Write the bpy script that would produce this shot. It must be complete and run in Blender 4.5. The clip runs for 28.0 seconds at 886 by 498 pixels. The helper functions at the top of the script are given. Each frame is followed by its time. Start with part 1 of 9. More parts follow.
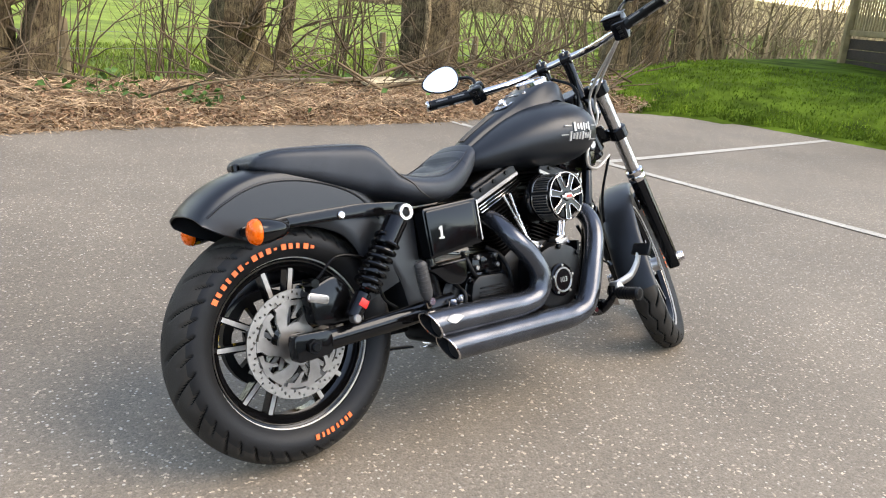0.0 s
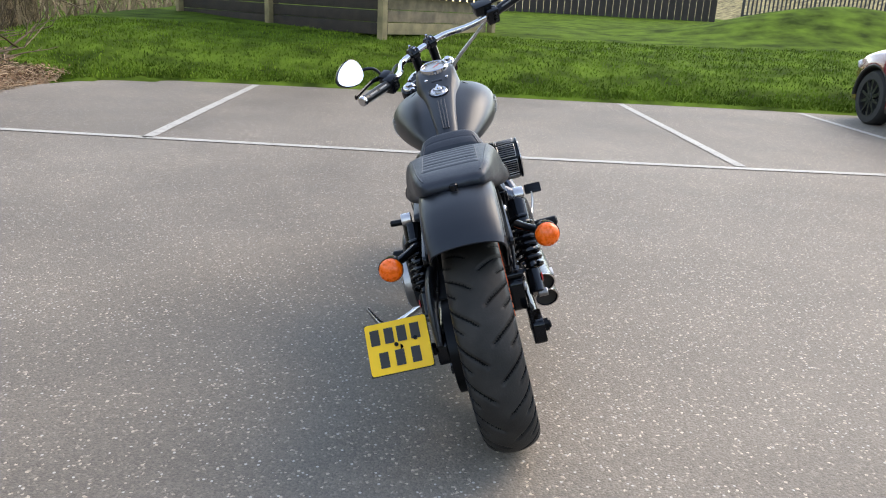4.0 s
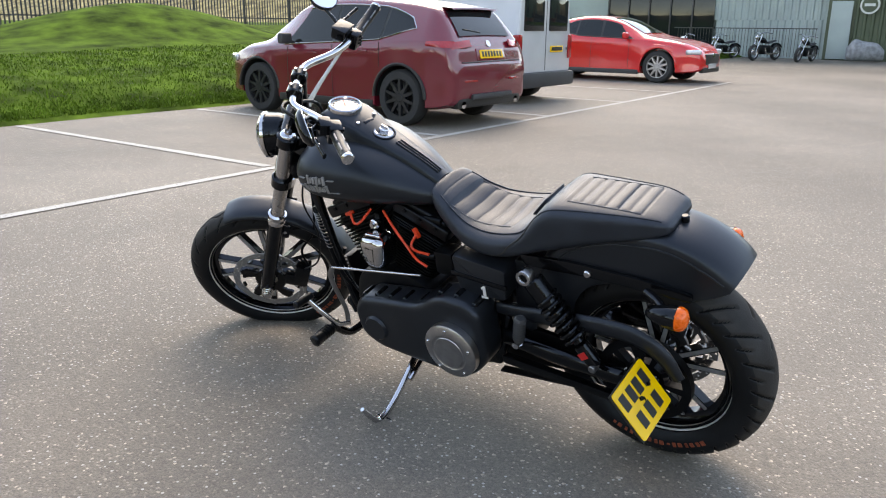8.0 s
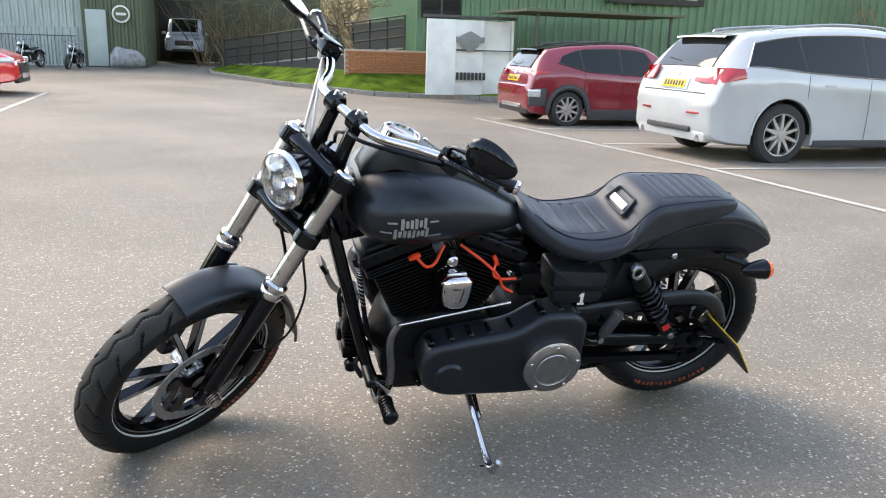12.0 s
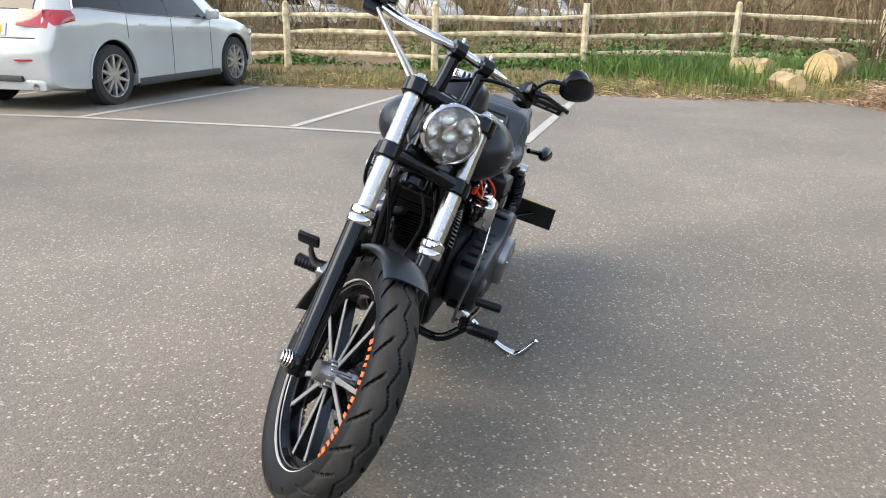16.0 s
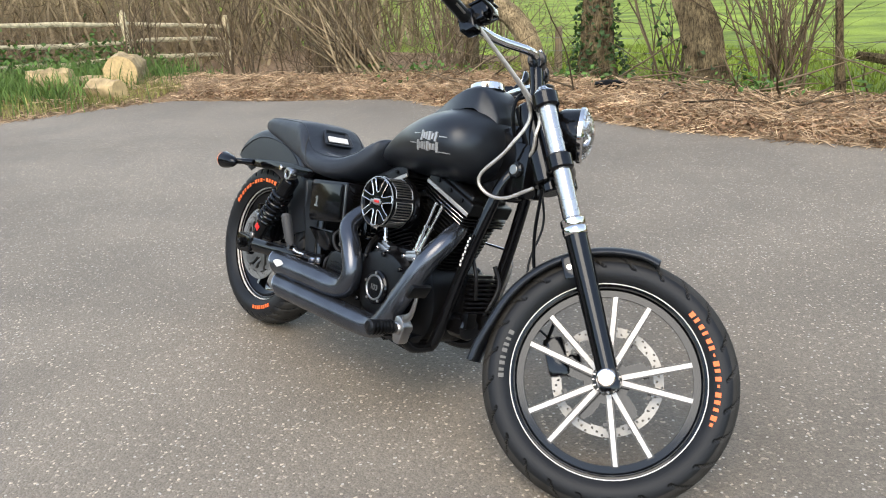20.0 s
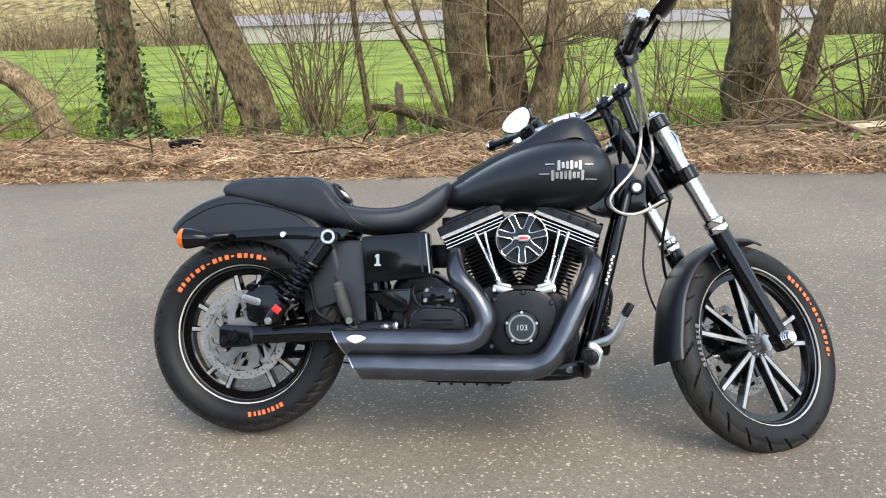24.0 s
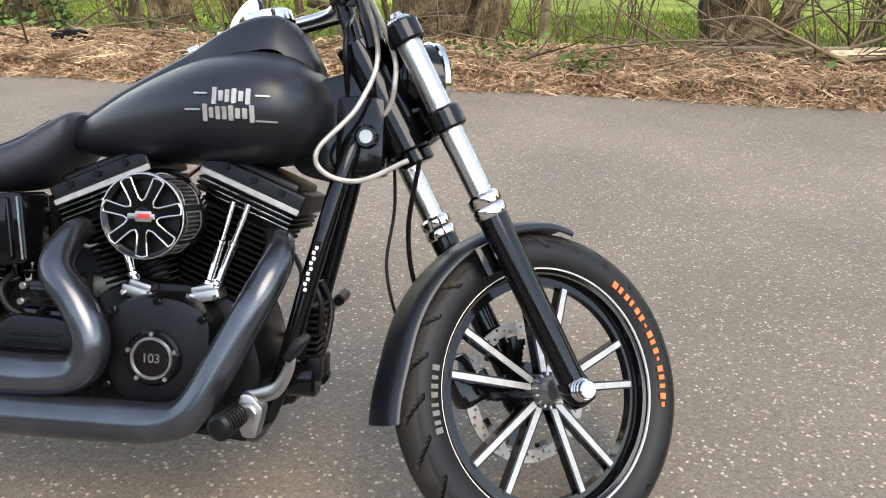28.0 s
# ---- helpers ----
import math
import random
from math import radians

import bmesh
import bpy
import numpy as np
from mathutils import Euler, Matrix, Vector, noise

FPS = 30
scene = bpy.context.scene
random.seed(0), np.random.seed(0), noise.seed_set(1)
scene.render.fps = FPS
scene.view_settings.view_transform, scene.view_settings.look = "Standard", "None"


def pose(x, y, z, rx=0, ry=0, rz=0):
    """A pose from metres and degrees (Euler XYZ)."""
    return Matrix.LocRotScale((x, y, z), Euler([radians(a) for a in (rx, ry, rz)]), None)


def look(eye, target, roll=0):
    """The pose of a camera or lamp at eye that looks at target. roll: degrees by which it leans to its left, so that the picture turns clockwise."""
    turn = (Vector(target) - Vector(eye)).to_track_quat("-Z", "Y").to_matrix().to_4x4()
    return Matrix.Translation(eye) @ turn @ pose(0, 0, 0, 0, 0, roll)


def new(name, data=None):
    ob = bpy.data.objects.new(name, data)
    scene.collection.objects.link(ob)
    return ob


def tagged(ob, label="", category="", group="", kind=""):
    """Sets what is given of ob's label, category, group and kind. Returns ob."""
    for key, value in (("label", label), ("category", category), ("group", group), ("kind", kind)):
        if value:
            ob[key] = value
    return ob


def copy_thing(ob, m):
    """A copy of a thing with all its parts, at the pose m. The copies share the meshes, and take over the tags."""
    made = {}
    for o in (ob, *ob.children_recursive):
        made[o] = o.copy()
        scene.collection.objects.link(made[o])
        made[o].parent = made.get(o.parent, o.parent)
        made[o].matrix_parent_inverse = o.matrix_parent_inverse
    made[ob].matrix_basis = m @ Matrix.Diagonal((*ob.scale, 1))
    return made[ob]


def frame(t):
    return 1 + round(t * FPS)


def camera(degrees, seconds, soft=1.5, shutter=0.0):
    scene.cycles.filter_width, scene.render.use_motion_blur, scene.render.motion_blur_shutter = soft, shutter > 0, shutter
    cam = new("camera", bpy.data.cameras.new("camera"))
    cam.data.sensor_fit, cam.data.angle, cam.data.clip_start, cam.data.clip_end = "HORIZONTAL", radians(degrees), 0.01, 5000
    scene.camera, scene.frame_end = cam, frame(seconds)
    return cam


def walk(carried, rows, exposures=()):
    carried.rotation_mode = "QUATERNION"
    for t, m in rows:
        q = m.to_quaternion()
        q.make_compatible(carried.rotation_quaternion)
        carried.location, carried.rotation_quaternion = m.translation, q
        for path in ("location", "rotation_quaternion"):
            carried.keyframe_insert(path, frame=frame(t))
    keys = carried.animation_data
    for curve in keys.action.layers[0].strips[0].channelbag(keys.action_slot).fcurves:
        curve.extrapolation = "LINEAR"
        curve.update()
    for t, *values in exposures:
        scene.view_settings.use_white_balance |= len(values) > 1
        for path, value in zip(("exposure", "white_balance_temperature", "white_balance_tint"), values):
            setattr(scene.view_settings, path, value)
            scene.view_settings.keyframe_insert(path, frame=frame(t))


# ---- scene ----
cam = camera(59.4, 28.0, soft=1.1)
PATH = [
    (0, (-0.941, -1.604, 1.204), (0.309, -0.161, 0.609), 5.0),
    (0.5, (-1.163, -1.424, 1.203), (0.207, -0.090, 0.617), 4.3),
    (1, (-1.333, -1.200, 1.207), (0.143, 0.014, 0.618), 4.3),
    (1.5, (-1.547, -1.002, 1.202), (0.049, 0.039, 0.594), 4.4),
    (2, (-1.733, -0.773, 1.194), (-0.042, 0.086, 0.560), 4.1),
    (2.5, (-1.857, -0.512, 1.203), (-0.081, 0.143, 0.560), 3.8),
    (3, (-1.978, -0.260, 1.210), (-0.125, 0.148, 0.577), 3.6),
    (3.5, (-2.039, 0.018, 1.206), (-0.144, 0.197, 0.590), 3.5),
    (5.5, (-1.804, 1.088, 1.238), (-0.031, 0.372, 0.650), 1.3),
    (6, (-1.646, 1.336, 1.242), (0.034, 0.428, 0.648), 0.9),
    (6.5, (-1.485, 1.559, 1.237), (0.089, 0.477, 0.644), 0.7),
    (7, (-1.230, 1.754, 1.241), (0.222, 0.510, 0.655), 0.7),
    (7.5, (-0.976, 1.948, 1.222), (0.333, 0.549, 0.647), 0.6),
    (8, (-0.727, 2.131, 1.232), (0.417, 0.588, 0.675), 0.5),
    (8.5, (-0.433, 2.207, 1.221), (0.520, 0.540, 0.661), 0.6),
    (9, (-0.188, 2.290, 1.213), (0.568, 0.527, 0.647), 1.3),
    (9.5, (0.072, 2.374, 1.229), (0.619, 0.537, 0.659), 1.2),
    (10, (0.390, 2.393, 1.220), (0.740, 0.504, 0.663), 1.6),
    (10.5, (0.639, 2.399, 1.218), (0.755, 0.473, 0.690), 2.1),
    (11, (0.945, 2.475, 1.246), (0.832, 0.543, 0.743), 2.1),
    (11.5, (1.246, 2.441, 1.218), (0.900, 0.535, 0.721), 1.8),
    (13.5, (2.375, 1.978, 1.202), (1.196, 0.454, 0.666), 2.5),
    (14, (2.629, 1.824, 1.203), (1.248, 0.478, 0.673), 2.2),
    (14.5, (2.849, 1.635, 1.194), (1.305, 0.486, 0.652), 1.7),
    (15, (3.001, 1.378, 1.194), (1.329, 0.442, 0.622), 1.5),
    (15.5, (3.124, 1.131, 1.170), (1.347, 0.427, 0.581), 1.4),
    (16, (3.279, 0.831, 1.173), (1.435, 0.338, 0.575), 1.0),
    (16.5, (3.337, 0.475, 1.196), (1.460, 0.144, 0.591), -0.5),
    (17, (3.386, 0.165, 1.196), (1.475, 0.107, 0.609), -1.0),
    (17.5, (3.430, -0.119, 1.219), (1.536, 0.153, 0.638), -0.9),
    (18, (3.347, -0.400, 1.217), (1.525, 0.189, 0.638), -0.9),
    (18.5, (3.260, -0.665, 1.228), (1.537, 0.171, 0.650), -1.4),
    (19, (3.150, -0.959, 1.255), (1.529, 0.055, 0.671), -2.1),
    (19.5, (2.941, -1.205, 1.231), (1.400, -0.080, 0.632), -2.7),
    (20, (2.722, -1.412, 1.245), (1.298, -0.149, 0.630), -2.5),
    (20.5, (2.529, -1.637, 1.260), (1.290, -0.188, 0.658), -2.3),
    (21, (2.286, -1.867, 1.234), (1.238, -0.264, 0.658), -2.1),
    (21.5, (2.019, -2.025, 1.232), (1.115, -0.331, 0.672), -1.5),
    (22, (1.754, -2.184, 1.234), (1.014, -0.409, 0.686), -1.6),
    (22.5, (1.488, -2.272, 1.220), (0.917, -0.433, 0.680), -1.8),
    (24.5, (0.760, -2.257, 1.234), (0.698, -0.325, 0.723), -0.9),
    (25, (0.697, -2.242, 1.233), (0.753, -0.309, 0.724), -0.1),
    (25.5, (0.649, -2.206, 1.221), (0.771, -0.278, 0.703), -0.5),
    (26, (0.715, -2.100, 1.213), (0.812, -0.167, 0.706), -0.8),
    (26.5, (0.897, -1.945, 1.199), (0.933, -0.014, 0.680), -0.2),
    (27, (1.097, -1.755, 1.155), (1.101, 0.154, 0.557), 0.1),
    (27.5, (1.313, -1.515, 1.148), (1.282, 0.361, 0.455), 0.1),
    (28, (1.531, -1.287, 1.130), (1.376, 0.567, 0.395), 1.3),
]
walk(cam, [(t, look(eye, target, roll)) for t, eye, target, roll in PATH], [(0, 2.45, 10600, 15), (3, 2.3, 9900, 15), (5.5, 2.2, 9100, 15), (7, 2.22, 9500, 15), (9, 2.42, 9800, 15), (10.5, 2.64, 9800, 15), (15, 2.4, 10000, 14), (17, 2.28, 10100, 14), (19, 2.25, 10000, 12), (22, 2.32, 9900, 12), (25, 2.33, 10400, 12), (28, 2.41, 10800, 15)])

# ---- light ----
world = bpy.data.worlds.new("sky")
scene.world = world
world.use_nodes = True
wn = world.node_tree.nodes
sky = wn.new("ShaderNodeTexSky")
sky.sky_type = "NISHITA"
sky.sun_disc = False
SUN_EL, SUN_AZ = radians(46), radians(-55)
sky.sun_elevation = SUN_EL
sky.sun_rotation = radians(90) - SUN_AZ
sky.dust_density, sky.air_density, sky.ozone_density = 0.15, 1.0, 1.0
wn["Background"].inputs["Strength"].default_value = 0.146
world.node_tree.links.new(sky.outputs[0], wn["Background"].inputs["Color"])
sun = new("sun", bpy.data.lights.new("sun", "SUN"))
sun.data.energy, sun.data.angle, sun.data.color = 0.70, radians(40), (1.0, 0.985, 0.965)
sun_dir = Vector((math.cos(SUN_AZ) * math.cos(SUN_EL), math.sin(SUN_AZ) * math.cos(SUN_EL), math.sin(SUN_EL)))
sun.matrix_world = look(sun_dir * 40, (0, 0, 0))

# ---- materials ----
def mat(name, col, rough=0.5, metal=0.0, var=0.12, scale=12.0, bump=0.0, bscale=150.0, coat=0.0, spec=0.5, tint=None, island=False):
    m = bpy.data.materials.new(name)
    m.use_nodes = True
    nt = m.node_tree
    b = nt.nodes["Principled BSDF"]
    b.inputs["Roughness"].default_value = rough
    b.inputs["Metallic"].default_value = metal
    b.inputs["Specular IOR Level"].default_value = spec
    b.inputs["Coat Weight"].default_value = coat
    tc = nt.nodes.new("ShaderNodeTexCoord")
    n1 = nt.nodes.new("ShaderNodeTexNoise")
    n1.inputs["Scale"].default_value = scale
    n1.inputs["Detail"].default_value = 6
    nt.links.new(tc.outputs["Object"], n1.inputs["Vector"])
    ramp = nt.nodes.new("ShaderNodeValToRGB")
    lo = [c * (1 - var) for c in col]
    hi = [min(1, c * (1 + var)) for c in (tint or col)]
    ramp.color_ramp.elements[0].color = (*lo, 1)
    ramp.color_ramp.elements[1].color = (*hi, 1)
    ramp.color_ramp.elements[0].position, ramp.color_ramp.elements[1].position = 0.32, 0.68
    nt.links.new(n1.outputs["Fac"], ramp.inputs["Fac"])
    out = ramp.outputs["Color"]
    if island:
        geo = nt.nodes.new("ShaderNodeNewGeometry")
        hs = nt.nodes.new("ShaderNodeHueSaturation")
        mr = nt.nodes.new("ShaderNodeMapRange")
        mr.inputs["To Min"].default_value, mr.inputs["To Max"].default_value = (0.55, 1.5) if island is True else (1 - island, 1 + island)
        nt.links.new(geo.outputs["Random Per Island"], mr.inputs["Value"])
        nt.links.new(mr.outputs["Result"], hs.inputs["Value"])
        nt.links.new(out, hs.inputs["Color"])
        out = hs.outputs["Color"]
    nt.links.new(out, b.inputs["Base Color"])
    rr = nt.nodes.new("ShaderNodeMapRange")
    rr.inputs["To Min"].default_value, rr.inputs["To Max"].default_value = max(0.02, rough * 0.82), min(1, rough * 1.15)
    nt.links.new(n1.outputs["Fac"], rr.inputs["Value"])
    nt.links.new(rr.outputs["Result"], b.inputs["Roughness"])
    if bump:
        n2 = nt.nodes.new("ShaderNodeTexNoise")
        n2.inputs["Scale"].default_value = bscale
        n2.inputs["Detail"].default_value = 4
        nt.links.new(tc.outputs["Object"], n2.inputs["Vector"])
        bp = nt.nodes.new("ShaderNodeBump")
        bp.inputs["Strength"].default_value = bump
        bp.inputs["Distance"].default_value = 0.6 / bscale
        nt.links.new(n2.outputs["Fac"], bp.inputs["Height"])
        nt.links.new(bp.outputs["Normal"], b.inputs["Normal"])
    return m


def asphalt_material():
    """Worn tarmac: pale chips in a grey binder, cloudy patches, darker tyre-polished tracks."""
    m = mat("tarmac", (0.190, 0.165, 0.138), 0.72, spec=0.24, var=0.12, scale=1.3)
    nt = m.node_tree
    b = nt.nodes["Principled BSDF"]
    tc = nt.nodes["Texture Coordinate"]
    ramp = nt.nodes["Color Ramp"]
    v = nt.nodes.new("ShaderNodeTexVoronoi")
    v.inputs["Scale"].default_value = 130
    nt.links.new(tc.outputs["Object"], v.inputs["Vector"])
    cr = nt.nodes.new("ShaderNodeValToRGB")
    cr.color_ramp.interpolation = "LINEAR"
    e = cr.color_ramp.elements
    e[0].position, e[0].color = 0.0, (0.74, 0.74, 0.74, 1)
    e[1].position, e[1].color = 0.91, (1.02, 1.02, 1.02, 1)
    x = e.new(0.962)
    x.color = (1.35, 1.34, 1.32, 1)
    x = e.new(0.996)
    x.color = (2.5, 2.4, 2.28, 1)
    sep = nt.nodes.new("ShaderNodeSeparateColor")
    nt.links.new(v.outputs["Color"], sep.inputs["Color"])
    nt.links.new(sep.outputs["Red"], cr.inputs["Fac"])
    v2 = nt.nodes.new("ShaderNodeTexVoronoi")
    v2.inputs["Scale"].default_value = 320
    nt.links.new(tc.outputs["Object"], v2.inputs["Vector"])
    mr = nt.nodes.new("ShaderNodeMapRange")
    mr.inputs["To Min"].default_value, mr.inputs["To Max"].default_value = 0.82, 1.18
    sep2 = nt.nodes.new("ShaderNodeSeparateColor")
    nt.links.new(v2.outputs["Color"], sep2.inputs["Color"])
    nt.links.new(sep2.outputs["Green"], mr.inputs["Value"])
    mx = nt.nodes.new("ShaderNodeMix")
    mx.data_type, mx.blend_type = "RGBA", "MULTIPLY"
    mx.inputs["Factor"].default_value = 1
    nt.links.new(ramp.outputs["Color"], mx.inputs[6])
    nt.links.new(cr.outputs["Color"], mx.inputs[7])
    mx2 = nt.nodes.new("ShaderNodeMix")
    mx2.data_type, mx2.blend_type = "RGBA", "MULTIPLY"
    mx2.inputs["Factor"].default_value = 1
    nt.links.new(mx.outputs[2], mx2.inputs[6])
    nt.links.new(mr.outputs["Result"], mx2.inputs[7])
    big = nt.nodes.new("ShaderNodeTexNoise")
    big.inputs["Scale"].default_value, big.inputs["Detail"].default_value = 0.28, 7
    nt.links.new(tc.outputs["Object"], big.inputs["Vector"])
    mb = nt.nodes.new("ShaderNodeMapRange")
    mb.inputs["From Min"].default_value, mb.inputs["From Max"].default_value = 0.35, 0.65
    mb.inputs["To Min"].default_value, mb.inputs["To Max"].default_value = 0.80, 1.14
    nt.links.new(big.outputs["Fac"], mb.inputs["Value"])
    mx3 = nt.nodes.new("ShaderNodeMix")
    mx3.data_type, mx3.blend_type = "RGBA", "MULTIPLY"
    mx3.inputs["Factor"].default_value = 1
    nt.links.new(mx2.outputs[2], mx3.inputs[6])
    nt.links.new(mb.outputs["Result"], mx3.inputs[7])
    # large pale chips, thicker in some patches than in others
    v3 = nt.nodes.new("ShaderNodeTexVoronoi")
    v3.inputs["Scale"].default_value = 88
    nt.links.new(tc.outputs["Object"], v3.inputs["Vector"])
    sep3 = nt.nodes.new("ShaderNodeSeparateColor")
    nt.links.new(v3.outputs["Color"], sep3.inputs["Color"])
    patch = nt.nodes.new("ShaderNodeTexNoise")
    patch.inputs["Scale"].default_value, patch.inputs["Detail"].default_value = 1.7, 3
    nt.links.new(tc.outputs["Object"], patch.inputs["Vector"])
    limit = nt.nodes.new("ShaderNodeMapRange")
    limit.inputs["From Min"].default_value, limit.inputs["From Max"].default_value = 0.38, 0.64
    limit.inputs["To Min"].default_value, limit.inputs["To Max"].default_value = 0.99, 0.905
    nt.links.new(patch.outputs["Fac"], limit.inputs["Value"])
    pick = nt.nodes.new("ShaderNodeMath")
    pick.operation = "GREATER_THAN"
    nt.links.new(sep3.outputs["Green"], pick.inputs[0])
    nt.links.new(limit.outputs["Result"], pick.inputs[1])
    size = nt.nodes.new("ShaderNodeMapRange")
    size.inputs["From Min"].default_value, size.inputs["From Max"].default_value = 0.30, 0.44
    size.inputs["To Min"].default_value, size.inputs["To Max"].default_value = 1.0, 0.0
    nt.links.new(v3.outputs["Distance"], size.inputs["Value"])
    both = nt.nodes.new("ShaderNodeMath")
    both.operation = "MULTIPLY"
    nt.links.new(pick.outputs["Value"], both.inputs[0])
    nt.links.new(size.outputs["Result"], both.inputs[1])
    mx4 = nt.nodes.new("ShaderNodeMix")
    mx4.data_type = "RGBA"
    nt.links.new(both.outputs["Value"], mx4.inputs["Factor"])
    nt.links.new(mx3.outputs[2], mx4.inputs[6])
    mx4.inputs[7].default_value = (0.42, 0.395, 0.355, 1)
    nt.links.new(mx4.outputs[2], b.inputs["Base Color"])
    bp = nt.nodes.new("ShaderNodeBump")
    bp.inputs["Strength"].default_value, bp.inputs["Distance"].default_value = 0.55, 0.004
    nt.links.new(v.outputs["Distance"], bp.inputs["Height"])
    bp.invert = True
    nt.links.new(bp.outputs["Normal"], b.inputs["Normal"])
    return m


def chip_material(name, col, rough):
    """Road paint worn through to the tarmac at its pores."""
    m = mat(name, col, rough, var=0.12, scale=6, bump=0.4, bscale=120)
    nt = m.node_tree
    n = nt.nodes.new("ShaderNodeTexNoise")
    n.inputs["Scale"].default_value, n.inputs["Detail"].default_value = 60, 5
    nt.links.new(nt.nodes["Texture Coordinate"].outputs["Object"], n.inputs["Vector"])
    cr = nt.nodes.new("ShaderNodeValToRGB")
    cr.color_ramp.elements[0].position, cr.color_ramp.elements[1].position = 0.31, 0.43
    mx = nt.nodes.new("ShaderNodeMix")
    mx.data_type = "RGBA"
    nt.links.new(n.outputs["Fac"], cr.inputs["Fac"])
    nt.links.new(cr.outputs["Color"], mx.inputs["Factor"])
    mx.inputs[6].default_value = (0.13, 0.127, 0.122, 1)
    nt.links.new(nt.nodes["Color Ramp"].outputs["Color"], mx.inputs[7])
    nt.links.new(mx.outputs[2], nt.nodes["Principled BSDF"].inputs["Base Color"])
    return m


TARMAC = asphalt_material()
LINE = chip_material("road_paint", (0.36, 0.345, 0.315), 0.7)
GRASS = mat("turf", (0.036, 0.066, 0.010), 1.0, var=0.42, scale=1.9, bump=0.9, bscale=70, tint=(0.066, 0.112, 0.015), spec=0.02)
BLADE = mat("grass_blades", (0.062, 0.115, 0.011), 0.7, var=0.35, scale=1.6, tint=(0.100, 0.165, 0.017), spec=0.1, island=0.18)
FIELD = mat("pasture", (0.105, 0.165, 0.024), 0.9, var=0.35, scale=0.6, bump=0.8, bscale=8, tint=(0.155, 0.215, 0.038), spec=0.15)
EARTH = mat("leaf_mould", (0.19, 0.125, 0.08), 0.95, var=0.4, scale=14, bump=0.9, bscale=60, spec=0.1)
LITTER = mat("dead_stalks", (0.225, 0.145, 0.092), 0.9, var=0.4, scale=4, tint=(0.42, 0.30, 0.20), spec=0.15, island=True)
def bark_material(name, col, tint):
    """Furrowed bark: long upright ridges, fine cracks, mossy cloudy patches."""
    m = mat(name, col, 0.95, var=0.35, scale=5, tint=tint, spec=0.12)
    nt = m.node_tree
    tc = nt.nodes["Texture Coordinate"]
    mp = nt.nodes.new("ShaderNodeMapping")
    mp.inputs["Scale"].default_value = (1.0, 1.0, 0.24)
    nt.links.new(tc.outputs["Object"], mp.inputs["Vector"])
    n = nt.nodes.new("ShaderNodeTexNoise")
    n.inputs["Scale"].default_value, n.inputs["Detail"].default_value, n.inputs["Roughness"].default_value = 52, 8, 0.72
    nt.links.new(mp.outputs["Vector"], n.inputs["Vector"])
    cr = nt.nodes.new("ShaderNodeValToRGB")
    cr.color_ramp.elements[0].position, cr.color_ramp.elements[0].color = 0.38, (0.30, 0.28, 0.26, 1)
    cr.color_ramp.elements[1].position, cr.color_ramp.elements[1].color = 0.60, (1.55, 1.52, 1.42, 1)
    nt.links.new(n.outputs["Fac"], cr.inputs["Fac"])
    mx = nt.nodes.new("ShaderNodeMix")
    mx.data_type, mx.blend_type = "RGBA", "MULTIPLY"
    mx.inputs["Factor"].default_value = 1
    nt.links.new(nt.nodes["Color Ramp"].outputs["Color"], mx.inputs[6])
    nt.links.new(cr.outputs["Color"], mx.inputs[7])
    nt.links.new(mx.outputs[2], nt.nodes["Principled BSDF"].inputs["Base Color"])
    bp = nt.nodes.new("ShaderNodeBump")
    bp.inputs["Strength"].default_value, bp.inputs["Distance"].default_value = 1.0, 0.03
    nt.links.new(n.outputs["Fac"], bp.inputs["Height"])
    nt.links.new(bp.outputs["Normal"], nt.nodes["Principled BSDF"].inputs["Normal"])
    return m


PALEBARK = bark_material("pale_bark", (0.19, 0.145, 0.095), (0.27, 0.21, 0.14))
BARK = bark_material("bark", (0.082, 0.060, 0.040), (0.125, 0.10, 0.065))
TWIG = mat("twigs", (0.12, 0.088, 0.06), 0.9, var=0.3, scale=3, spec=0.15, island=True)
IVY = mat("ivy_leaf", (0.022, 0.06, 0.016), 0.55, var=0.3, scale=5, spec=0.35, island=True)
VERGE = mat("dull_grass", (0.11, 0.155, 0.035), 0.8, var=0.4, scale=1.2, tint=(0.21, 0.20, 0.075), spec=0.2, island=True)
WEED = mat("bramble_leaf", (0.05, 0.12, 0.025), 0.6, var=0.3, scale=5, spec=0.3, island=True)
CHESTNUT = mat("cleft_chestnut", (0.42, 0.34, 0.22), 0.85, var=0.3, scale=9, bump=0.7, bscale=60, tint=(0.52, 0.44, 0.30))
OLDWOOD = mat("weathered_timber", (0.20, 0.15, 0.10), 0.9, var=0.35, scale=6, bump=0.7, bscale=50)
DECKWOOD = mat("treated_timber", (0.25, 0.20, 0.11), 0.85, var=0.3, scale=5, bump=0.6, bscale=45)
SLEEPER = mat("dark_sleeper", (0.030, 0.022, 0.017), 0.9, var=0.35, scale=5, bump=0.7, bscale=40)
FRESHCUT = mat("cut_wood", (0.50, 0.36, 0.19), 0.8, var=0.2, scale=20, bump=0.4, bscale=60)
WOODFLOOR = mat("wood_floor", (0.12, 0.095, 0.05), 0.95, var=0.5, scale=0.7, bump=0.9, bscale=6, tint=(0.24, 0.20, 0.10), spec=0.1)
PALETWIG = mat("pale_twigs", (0.18, 0.137, 0.088), 0.9, var=0.35, scale=2, spec=0.15, island=True)
DARKALU = mat("dull_alloy", (0.20, 0.20, 0.205), 0.4, 0.9, var=0.2, scale=30)
